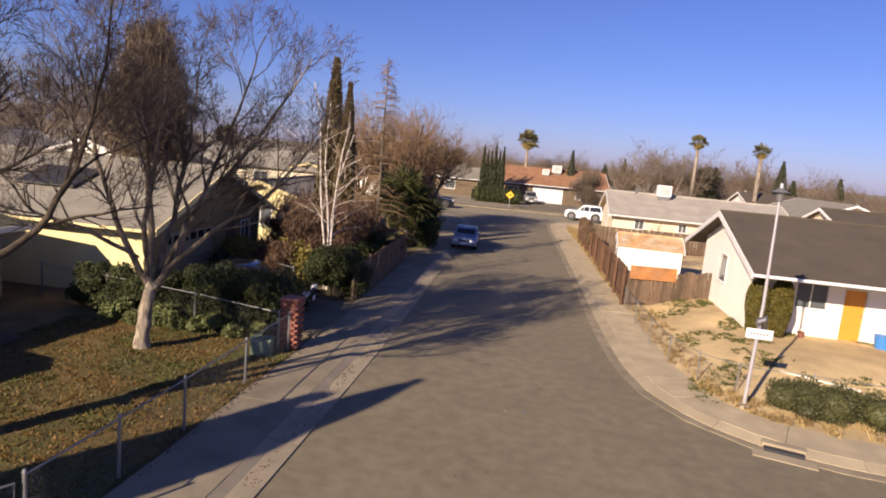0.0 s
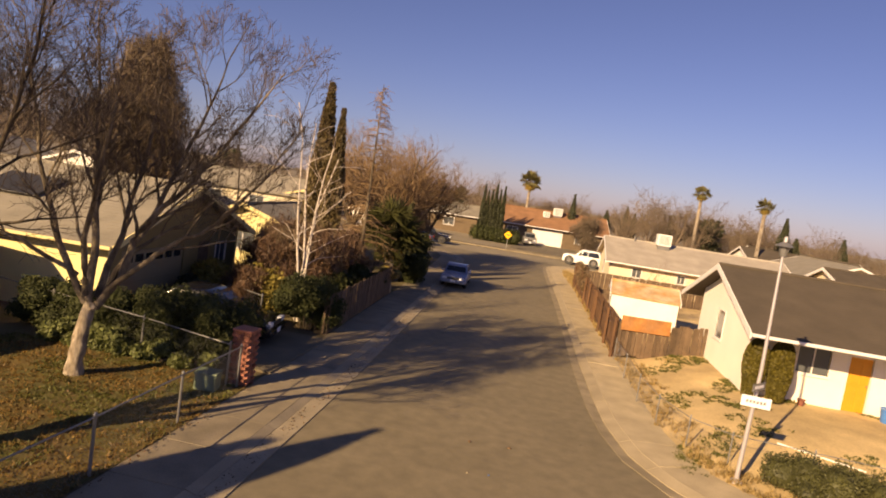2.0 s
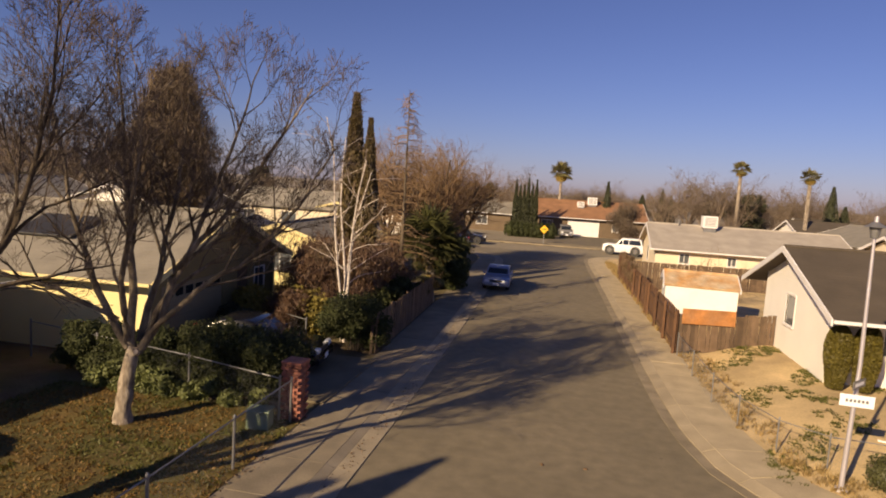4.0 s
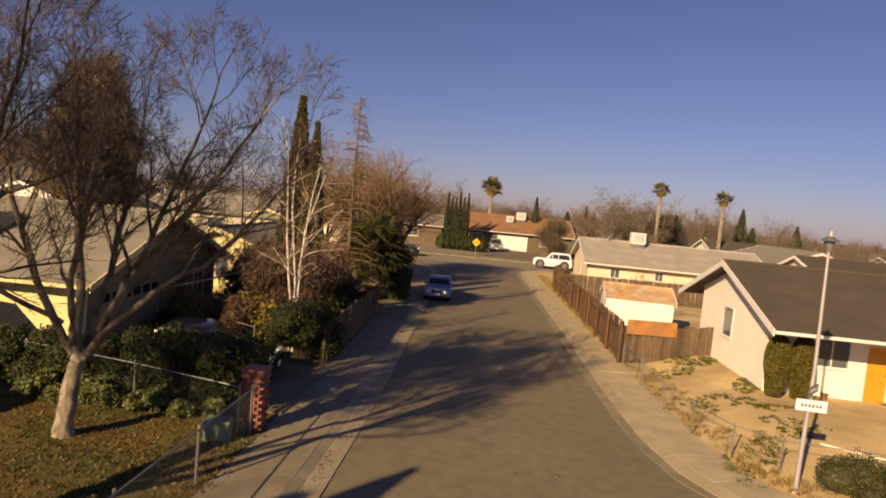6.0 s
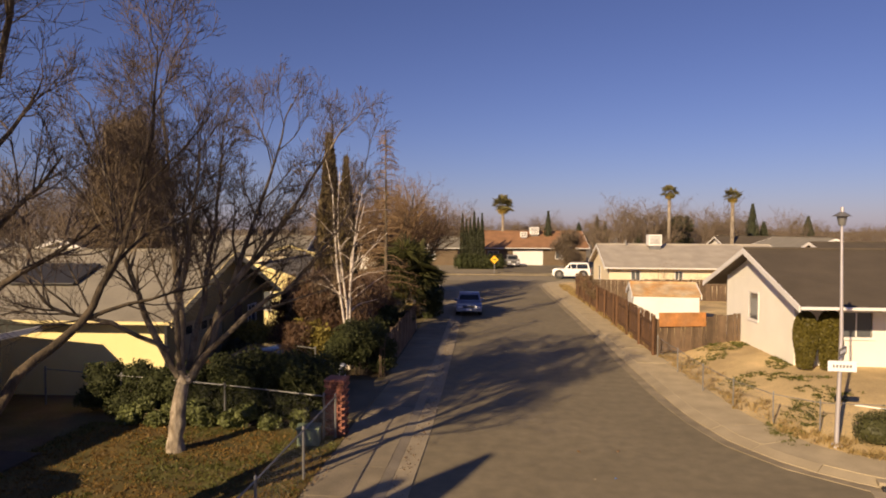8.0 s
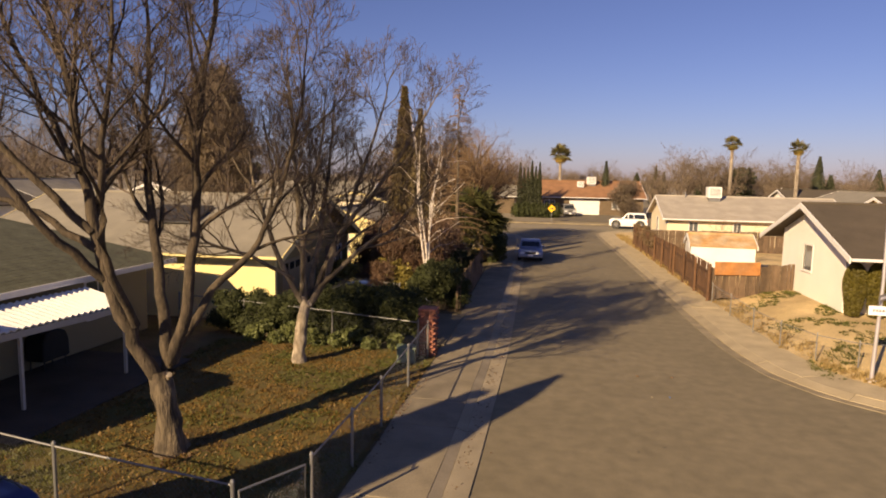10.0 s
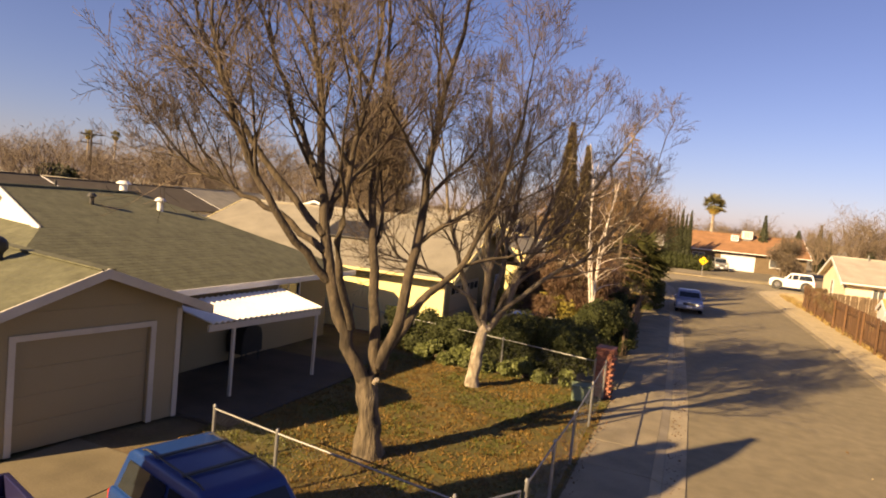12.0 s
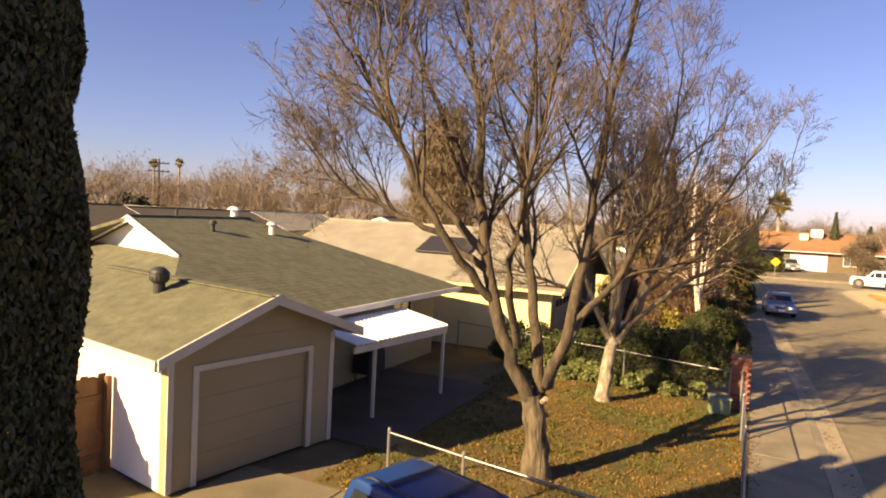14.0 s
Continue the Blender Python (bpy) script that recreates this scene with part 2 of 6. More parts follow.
PAINT_BLUE = material("blue_car_paint", (0.005, 0.036, 0.15), 0.36, 0.04, 1.0, 5, 0.0)
PAINT_NAVY = material("navy_truck_paint", (0.02, 0.018, 0.06), 0.3, 0.05, 1.0, 5, 0.0)
PAINT_SILVER = material("silver_blue_car_paint", (0.24, 0.285, 0.4), 0.3, 0.05, 1.0, 5, 0.0, metal=0.3)
PAINT_WHITE = material("white_car_paint", (0.8, 0.79, 0.77), 0.3, 0.04, 1.0, 5, 0.0)
PAINT_DARK = material("dark_car_paint", (0.012, 0.012, 0.016), 0.14, 0.04, 1.0, 5, 0.0)
PAINT_GREY = material("grey_car_paint", (0.25, 0.24, 0.22), 0.35, 0.05, 1.0, 5, 0.0, metal=0.3)
RUBBER = material("tyre_rubber", (0.02, 0.02, 0.02), 0.8, 0.2, 0.2, 30, 0.1)
CHROME = material("chrome", (0.75, 0.75, 0.75), 0.2, 0.05, 0.3, 20, 0.0, metal=1.0)
PLASTIC_RED = material("red_plastic", (0.5, 0.03, 0.02), 0.3, 0.05, 0.2, 10, 0.0)
PLASTIC_CLEAR = material("headlamp_plastic", (0.75, 0.77, 0.8), 0.15, 0.05, 0.2, 10, 0.0)
SIGN_WHITE = material("sign_white", (0.85, 0.84, 0.86), 0.5, 0.04, 0.4, 20, 0.0)
SIGN_YELLOW = material("sign_yellow", (0.85, 0.48, 0.02), 0.5, 0.05, 0.4, 20, 0.0)
SIGN_BLACK = material("sign_black", (0.03, 0.03, 0.035), 0.6, 0.05, 0.4, 20, 0.0)
DOOR_ORANGE = material("orange_door_paint", (0.72, 0.30, 0.03), 0.5, 0.08, 0.5, 15, 0.1)
CURTAIN = material("curtain", (0.6, 0.58, 0.52), 0.9, 0.15, 0.1, 8, 0.2)
BIN_GREEN = material("pale_green_plastic", (0.16, 0.21, 0.14), 0.5, 0.12, 0.3, 12, 0.0)
PLASTIC_BLUE = material("blue_plastic", (0.05, 0.22, 0.6), 0.5, 0.1, 0.2, 12, 0.0)
PLASTIC_ORANGE = material("orange_plastic", (0.8, 0.17, 0.03), 0.5, 0.1, 0.2, 12, 0.0)

# ---- building helpers ----
rng = random.Random(11)
nrng = np.random.default_rng(5)


def part(name, data, mat, parent=None, label=""):
    """Links a bmesh, or (verts, faces), as one mesh object under a thing or part."""
    me = bpy.data.meshes.new(name)
    if isinstance(data, tuple):
        me.from_pydata(*[x.tolist() if isinstance(x, np.ndarray) else x for x in (data[0], [], data[1])])
    else:
        data.to_mesh(me)
        data.free()
    me.materials.append(mat)
    ob = new(name, me)
    if parent:
        ob.parent = parent
    return tagged(ob, label)


def thing(name, m, label, category, group="", kind=""):
    ob = new(name)
    ob.empty_display_size = 0.2
    ob.matrix_basis = m
    return tagged(ob, label, category, group, kind)


def smooth(ob):
    for p in ob.data.polygons:
        p.use_smooth = True
    return ob


def add_box(bm, x0, x1, y0, y1, z0, z1, m=None):
    v = [bm.verts.new(Vector(p) if m is None else m @ Vector(p)) for p in
         ((x0, y0, z0), (x1, y0, z0), (x1, y1, z0), (x0, y1, z0), (x0, y0, z1), (x1, y0, z1), (x1, y1, z1), (x0, y1, z1))]
    for f in ((3, 2, 1, 0), (4, 5, 6, 7), (0, 1, 5, 4), (1, 2, 6, 5), (2, 3, 7, 6), (3, 0, 4, 7)):
        bm.faces.new([v[i] for i in f])
    return v


def box(x0, x1, y0, y1, z0, z1, bevel=0.0, segments=1):
    bm = bmesh.new()
    add_box(bm, x0, x1, y0, y1, z0, z1)
    if bevel:
        bmesh.ops.bevel(bm, geom=bm.edges[:], offset=bevel, segments=segments, affect="EDGES", profile=0.5)
    return bm


def prism(outline, y0, y1, bevel=0.0, segments=1, pinch=None):
    """An outline in x, z carried from y0 to y1. pinch(x, z) gives the share of the width left at a point."""
    bm = bmesh.new()
    mid, half = (y0 + y1) / 2, (y1 - y0) / 2
    rings = []
    for s in (-1, 1):
        rings.append([bm.verts.new((x, mid + s * half * (pinch(x, z) if pinch else 1), z)) for x, z in outline])
    bm.faces.new(rings[0])
    bm.faces.new(rings[1][::-1])
    n = len(outline)
    for i in range(n):
        bm.faces.new((rings[0][(i + 1) % n], rings[0][i], rings[1][i], rings[1][(i + 1) % n]))
    bmesh.ops.recalc_face_normals(bm, faces=bm.faces[:])
    if bevel:
        bmesh.ops.bevel(bm, geom=bm.edges[:], offset=bevel, segments=segments, affect="EDGES", profile=0.5)
    return bm


def cylinder(r0, r1, z0, z1, sides=12, m=None):
    bm = bmesh.new()
    bmesh.ops.create_cone(bm, cap_ends=True, segments=sides, radius1=r0, radius2=r1, depth=z1 - z0,
                          matrix=(m or Matrix()) @ Matrix.Translation((0, 0, (z0 + z1) / 2)))
    return bm


def tubes(paths, sides=5):
    """(verts, faces) of tubes along polylines: each path is an array of rows x, y, z, radius."""
    verts, faces, base = [], [], 0
    turn = np.linspace(0, 2 * np.pi, sides, endpoint=False)
    cs, sn = np.cos(turn)[None, :, None], np.sin(turn)[None, :, None]
    for p in paths:
        p = np.asarray(p, float)
        d = np.gradient(p[:, :3], axis=0)
        d /= np.linalg.norm(d, axis=1, keepdims=True) + 1e-9
        ref = np.where(np.abs(d[:, 2:3]) > 0.9, np.array([[1.0, 0, 0]]), np.array([[0, 0, 1.0]]))
        u = np.cross(d, ref)
        u /= np.linalg.norm(u, axis=1, keepdims=True) + 1e-9
        w = np.cross(d, u)
        ring = p[:, None, :3] + p[:, None, 3:4] * (cs * u[:, None] + sn * w[:, None])
        verts.append(ring.reshape(-1, 3))
        n = len(p)
        i = np.arange(n - 1)[:, None] * sides + np.arange(sides)[None]
        j = np.arange(n - 1)[:, None] * sides + (np.arange(sides)[None] + 1) % sides
        faces.append((base + np.stack([i, j, j + sides, i + sides], -1)).reshape(-1, 4))
        base += n * sides
    return np.concatenate(verts), np.concatenate(faces)


def leaves(points, size, flat=0.0, length=1.6, upright=None):
    """(verts, faces) of small four-cornered leaves at the points; flat: how far they lie down; upright: a common way."""
    points = np.asarray(points, float)
    n = len(points)
    a = nrng.normal(size=(n, 3))
    if upright is not None:
        a = a * 0.45 + np.asarray(upright)
    a[:, 2] *= 1 - flat
    a /= np.linalg.norm(a, axis=1, keepdims=True)
    b = np.cross(a, nrng.normal(size=(n, 3)))
    b /= np.linalg.norm(b, axis=1, keepdims=True) + 1e-9
    s = size * nrng.uniform(0.6, 1.4, (n, 1))
    a, b = a * s * length / 2, b * s / 2
    v = np.stack([points - a, points + b * 0.9, points + a, points - b], 1).reshape(-1, 3)
    return v, np.arange(4 * n).reshape(-1, 4)


def clump_points(blobs, n, shell=0.45):
    """Points in and mostly near the surface of lumps (x, y, z, rx, ry, rz)."""
    blobs = np.asarray(blobs, float)
    vol = blobs[:, 3] * blobs[:, 4] + blobs[:, 4] * blobs[:, 5] + blobs[:, 3] * blobs[:, 5]
    which = nrng.choice(len(blobs), n, p=vol / vol.sum())
    d = nrng.normal(size=(n, 3))
    d /= np.linalg.norm(d, axis=1, keepdims=True)
    r = 1 - shell * nrng.random((n, 1)) ** 1.5
    wob = 1 + 0.12 * np.sin(7 * d[:, :1] + which[:, None]) + 0.1 * np.sin(9 * d[:, 1:2] + 2 * which[:, None])
    return blobs[which, :3] + d * r * wob * blobs[which, 3:]


def lumps(n, x0, x1, y0, y1, z0, z1, r0, r1):
    out = []
    for _ in range(n):
        r = nrng.uniform(r0, r1)
        out.append((nrng.uniform(x0, x1), nrng.uniform(y0, y1), nrng.uniform(z0, z1), r, r * nrng.uniform(0.8, 1.2), r * nrng.uniform(0.7, 1.0)))
    return out


# ---- trees ----
def grow(out, start, way, length, radius, level, levels, r, kids, spread, lift, shrink=0.62, sag=0.0):
    """Branches of a bare tree, by level, as polylines with radii."""
    n = 6 if level < 2 else (4 if level < 3 else 3)
    p, d = np.array(start, float), np.array(way, float)
    d /= np.linalg.norm(d)
    rows = [np.r_[p, radius]]
    for i in range(n):
        d = d + r.normal(0, 0.11 if level else 0.07, 3) + np.array([0, 0, lift * 0.10 - sag * 0.1 * level])
        d /= np.linalg.norm(d)
        p = p + d * length / n
        rows.append(np.r_[p, radius * (1 - 0.72 * (i + 1) / n)])
    rows = np.array(rows)
    out.setdefault(level, []).append(rows)
    if level >= levels:
        return
    count = kids[min(level, len(kids) - 1)]
    for k in range(count):
        f = 0.28 + 0.70 * (k + r.random()) / count
        i = f * n
        a, b = int(i), min(int(i) + 1, n)
        at = rows[a] + (rows[b] - rows[a]) * (i - a)
        ax = rows[b, :3] - rows[a, :3] if b > a else rows[a, :3] - rows[a - 1, :3]
        ax = ax / (np.linalg.norm(ax) + 1e-9)
        side = np.cross(ax, r.normal(size=3))
        side /= np.linalg.norm(side) + 1e-9
        way2 = ax * (1 - spread * 0.55) + side * spread * r.uniform(0.7, 1.2) + np.array([0, 0, lift * 0.25])
        grow(out, at[:3], way2, length * shrink * r.uniform(0.65, 1.1) * (1.1 - 0.45 * f), max(at[3] * 0.62, 0.004), level + 1, levels, r, kids,
             spread, lift, shrink, sag)


def sprout(out, rows, count, length, r, kids, spread, lift, levels, f0=0.2, shrink=0.68, sag=0.0):
    """Side branches along a limb, each with its own twigs."""
    n = len(rows) - 1
    for k in range(count):
        f = f0 + (1 - f0) * (k + r.random()) / count
        i = min(f * n, n - 0.001)
        a = int(i)
        at = rows[a] + (rows[a + 1] - rows[a]) * (i - a)
        ax = rows[a + 1, :3] - rows[a, :3]
        ax = ax / (np.linalg.norm(ax) + 1e-9)
        side = np.cross(ax, r.normal(size=3))
        side /= np.linalg.norm(side) + 1e-9
        way = ax * (1 - spread * 0.5) + side * spread * r.uniform(0.6, 1.1) + np.array([0, 0, lift * 0.35])
        grow(out, at[:3], way, length * r.uniform(0.6, 1.1) * (1.15 - 0.55 * f), max(at[3] * 0.55, 0.012), 1, levels, r, kids, spread, lift, shrink, sag)


def bare_tree(name, m, label, trunk, limbs, seed, levels=4, kids=(7, 6, 5, 4), spread=0.75, lift=0.5, bark=None, twig=None, stubs=(),
              category="tree", sides=5, group="", thick=1.0, side_length=2.6, trunk_bark=None, bare=0.2):
    """A leafless tree: a trunk polyline, main limbs either as (height along the trunk, way, length, radius) or as a list of rows x, y, z, radius,
    and a crown of twigs."""
    t = thing(name, m, label, category, group)
    r = np.random.default_rng(seed)
    trunk = np.array(trunk, float)
    base = trunk.copy()
    flare = np.array([np.r_[base[0, :3] + (0, 0, -0.15), base[0, 3] * 1.5], np.r_[base[0, :3] + (0, 0, 0.12), base[0, 3] * 1.12]])
    p = np.concatenate([flare, base[1:]])
    u = np.linspace(0, len(p) - 1, 26)
    p = np.stack([np.interp(u, np.arange(len(p)), p[:, c]) for c in range(4)], -1)
    p[2:-2] = (p[:-4] + p[1:-3] + p[2:-2] + p[3:-1] + p[4:]) / 5
    vs, fs = tubes([p], 22)
    axis = np.repeat(p[:, :3], 22, axis=0)
    knob = np.array([0.24 * noise.noise((x * 4, y * 4, z * 2.2)) + 0.16 * noise.noise((x * 12, y * 12, z * 4)) for x, y, z in vs])
    smooth(part("trunk", (axis + (vs - axis) * (1 + knob[:, None]), fs), trunk_bark or bark or BARK_TRUNK, t))
    fine = []
    for spec in limbs:
        out = {}
        if len(spec[0]) if isinstance(spec[0], tuple) else 0:
            p = np.array(spec, float)
            u = np.linspace(0, len(p) - 1, 4 * (len(p) - 1) + 1)
            rows = np.stack([np.interp(u, np.arange(len(p)), p[:, c]) for c in range(4)], -1)
            soft = rows.copy()
            soft[1:-1] = (rows[:-2] + 2 * rows[1:-1] + rows[2:]) / 4
            soft[1:-1, :3] += r.normal(0, 0.02, (len(soft) - 2, 3))
            out[0] = [soft]
            sprout(out, soft, kids[0], side_length, r, kids, spread, lift, levels, bare)
        else:
            f, way, length, radius = spec
            i = f * (len(trunk) - 1)
            a, b = int(i), min(int(i) + 1, len(trunk) - 1)
            at = trunk[a] + (trunk[b] - trunk[a]) * (i - a)
            grow(out, at[:3], way, length, radius, 0, levels, r, kids, spread, lift)
        smooth(part("limb", tubes(out[0], 9), bark or BARK, t))
        for level in range(1, levels + 1):
            for rows in out.get(level, []):
                rows[:, 3] = np.maximum(rows[:, 3] * thick, 0.0036 if level > 1 else 0.009)
                fine.append((level, rows))
    for z0, way, length, radius in stubs:
        p = np.array(z0, float)
        w = np.array(way, float)
        part("stub", tubes([[np.r_[p, radius], np.r_[p + w * length, radius * 0.9], np.r_[p + w * (length + 0.002), 0.001]]], 9), BARK_PALE, t, "pale sawn limb stub")
    big = [p for lv, p in fine if lv == 1]
    small = [p for lv, p in fine if lv > 1]
    if levels > 3:
        for p in big:
            smooth(part("branch", tubes([p], sides), bark or BARK, t))
    else:
        small = big + small
    part("crown", tubes(small, 3), twig or TWIG, t)
    return t


def cypress(name, m, label, height, radius, n, seed, mat=None, category="tree", group="", tip=0.08, full=0.55, leaf=None):
    t = thing(name, m, label, category, group)
    r = np.random.default_rng(seed)
    h = r.random(n) ** 0.85
    prof = np.where(h < 0.12, 0.55 + h * 3.7, 1.0) * np.clip((1.0 - h) / full, tip, 1.0) ** 0.75
    ang = r.uniform(0, 2 * np.pi, n)
    lump = 1 + 0.1 * np.sin(5 * ang + 9 * h) + 0.09 * np.sin(23 * h + 2 * ang)
    rad = radius * prof * lump * (1 - 0.4 * r.random(n) ** 2)
    pts = np.stack([rad * np.cos(ang), rad * np.sin(ang), 0.15 + h * height], -1)
    size = leaf or (0.10 if height < 9 else 0.16)
    part("crown", leaves(pts, size, length=2.2, upright=(0, 0, 1.0)), mat or LEAF_CYPRESS, t)
    zs = np.linspace(0, 1, 9)
    pr = np.where(zs < 0.12, 0.55 + zs * 3.7, 1.0) * np.clip((1.0 - zs) / full, 0.02, 1.0) ** 0.75
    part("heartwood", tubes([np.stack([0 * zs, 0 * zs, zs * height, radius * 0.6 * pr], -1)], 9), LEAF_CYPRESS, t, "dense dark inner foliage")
    part("trunk", tubes([[(0, 0, -0.1, 0.12), (0, 0, 0.3, 0.1), (0, 0, height * 0.6, 0.05)]], 8), BARK, t)
    return t


def shrub(name, m, label, blobs, n, size, mat, category="shrub", stems=True, flat=0.0, core=True, group="", length=1.6, upright=None):
    """A leafy bush: stems from the ground and many small leaves over lumps."""
    t = thing(name, m, label, category, group)
    blobs = np.asarray(blobs, float)
    part("leaves", leaves(clump_points(blobs, n, 0.45 if length < 3 else 0.8), size, flat, length, upright), mat, t)
    if stems:
        c = blobs[:, :3].mean(0)
        for b in blobs:
            part("stem", tubes([[(c[0] + (b[0] - c[0]) * 0.3, c[1] + (b[1] - c[1]) * 0.3, -0.05, 0.03), (*((b[:3] + c) / 2 * (1, 1, 0.6)), 0.025), (*b[:3], 0.012)]], 5), BARK, t)
    if core:
        bm = bmesh.new()
        for b in blobs:
            bmesh.ops.create_icosphere(bm, subdivisions=2, radius=1.0, matrix=Matrix.Translation(b[:3]) @ Matrix.Diagonal((*(b[3:] * 0.72), 1)))
        part("inner_foliage", bm, mat, t, "dark dense inner foliage")
    return t


def fan_palm(name, m, label, height, crown=1.6, trunk_r=0.2, n=46, skirt=True, seed=1, lean=0.0, group="", leaf=None, dry=None):
    t = thing(name, m, label, "palm tree", group)
    r = np.random.default_rng(seed)
    part("trunk", tubes([[(0, 0, -0.2, trunk_r * 1.5), (0, 0, 0.5, trunk_r), (lean * 0.4, 0, height * 0.5, trunk_r * 0.85), (lean, 0, height, trunk_r * 0.8)]], 10), BARK_PALE, t)
    for kind, count, mat in (("frond", n, leaf or LEAF_PALM), ("dry_frond", dry or (n // 2 if skirt else 6), LEAF_DRYPALM)):
        for k in range(count):
            az = r.uniform(0, 2 * np.pi)
            el = r.uniform(-0.5, 1.4) if kind == "frond" else r.uniform(-1.45, -0.6)
            reach = crown * r.uniform(0.75, 1.1) * (1 if kind == "frond" else 0.7)
            d = np.array([np.cos(az) * np.cos(el), np.sin(az) * np.cos(el), np.sin(el)])
            side = np.array([-np.sin(az), np.cos(az), 0])
            up = np.cross(d, side)
            at = np.array([lean, 0, height])
            hub = at + d * reach * 0.5
            vs, fs = [at - side * 0.015, at + side * 0.015, hub], [(0, 1, 2)]
            for j in range(13):
                a = -1.7 + 3.4 * j / 12
                way = d * np.cos(a) + side * np.sin(a) - np.array([0, 0, 0.25 * abs(np.sin(a))])
                i = len(vs)
                wv = np.cross(way, up) * 0.06 * crown / 1.6
                vs += [hub, hub + way * reach * 0.3 + wv, hub + way * reach * 0.58 - np.array([0, 0, 0.06 * reach]), hub + way * reach * 0.3 - wv]
                fs.append((i, i + 1, i + 2, i + 3))
            part(kind, ([tuple(v) for v in vs], fs), mat, t)
    return t


# ---- houses ----
def wall_mesh(length, height, thick, holes=(), gable=0.0, base=0.0):
    """An upright wall along x from 0 to length, its outer face at y = 0, with real openings (x0, x1, z0, z1) and a gable on top."""
    bm = bmesh.new()
    xs = sorted({0.0, length, *[h[0] for h in holes], *[h[1] for h in holes]})
    zs = sorted({base, height, *[h[2] for h in holes], *[h[3] for h in holes]})
    for x0, x1 in zip(xs, xs[1:]):
        z_run = None
        for z0, z1 in list(zip(zs, zs[1:])) + [(None, None)]:
            solid = z0 is not None and not any(h[0] <= x0 and x1 <= h[1] and h[2] <= z0 and z1 <= h[3] for h in holes)
            if solid:
                z_run = [z0, z1] if z_run is None else [z_run[0], z1]
            elif z_run:
                add_box(bm, x0, x1, 0, thick, *z_run)
                z_run = None
    if gable:
        v = [bm.verts.new(p) for y in (0, thick) for p in ((0, y, height), (length, y, height), (length / 2, y, height + gable))]
        for f in ((0, 1, 2), (5, 4, 3), (0, 2, 5, 3), (2, 1, 4, 5), (1, 0, 3, 4)):
            bm.faces.new([v[i] for i in f])
    bmesh.ops.remove_doubles(bm, verts=bm.verts[:], dist=0.0005)
    return bm


def roof_plane(bm, e0, e1, r1, r0, step=0.2, thick=0.09, lip=0.003):
    """One slope of a shingled roof from eave e0-e1 to ridge r0-r1, in courses that overlap, on a solid deck."""
    e0, e1, r1, r0 = (Vector(p) for p in (e0, e1, r1, r0))
    nrm = (e1 - e0).cross(((r0 + r1) - (e0 + e1)) / 2).normalized()
    if nrm.z < 0:
        nrm = -nrm
    n = max(2, int(((r0 + r1) - (e0 + e1)).length / 2 / step))
    for i in range(n):
        a, b = i / n, (i + 1) / n
        p = [e0.lerp(r0, a), e1.lerp(r1, a), e1.lerp(r1, b), e0.lerp(r0, b)]
        top = [p[0] + nrm * lip, p[1] + nrm * lip, p[2], p[3]]
        v = [bm.verts.new(q) for q in (p[0], p[1], *top)]
        bm.faces.new((v[2], v[3], v[4], v[5]))
        bm.faces.new((v[0], v[1], v[3], v[2]))
    bmesh.ops.remove_doubles(bm, verts=bm.verts[:], dist=0.0004)
    low = [p - nrm * thick for p in (e0, e1, r1, r0)]
    hi = [bm.verts.new(p) for p in (e0, e1, r1, r0)]
    lo = [bm.verts.new(p) for p in low]
    bm.faces.new(lo[::-1])
    for i in range(4):
        if (hi[i].co - hi[(i + 1) % 4].co).length > 1e-4:
            bm.faces.new((hi[i], hi[(i + 1) % 4], lo[(i + 1) % 4], lo[i]))
    bmesh.ops.remove_doubles(bm, verts=bm.verts[:], dist=0.0004)


def board(a, b, width, drop, up=(0, 0, 1)):
    """A board from a to b (its top edge), hanging `drop` down."""
    a, b = Vector(a), Vector(b)
    d = (b - a).normalized()
    side = d.cross(Vector(up)).normalized() * width / 2
    down = Vector((0, 0, -drop))
    bm = bmesh.new()
    v = [bm.verts.new(p + s + q) for p in (a, b) for s in (-side, side) for q in (Vector(), down)]
    for f in ((0, 1, 3, 2), (4, 6, 7, 5), (0, 4, 5, 1), (2, 3, 7, 6), (0, 2, 6, 4), (1, 5, 7, 3)):
        bm.faces.new([v[i] for i in f])
    bmesh.ops.recalc_face_normals(bm, faces=bm.faces[:])
    return bm


def put_on(ob, m):
    """Bakes a pose into a part's mesh, so that it lies in its thing's frame."""
    ob.data.transform(m)
    return ob


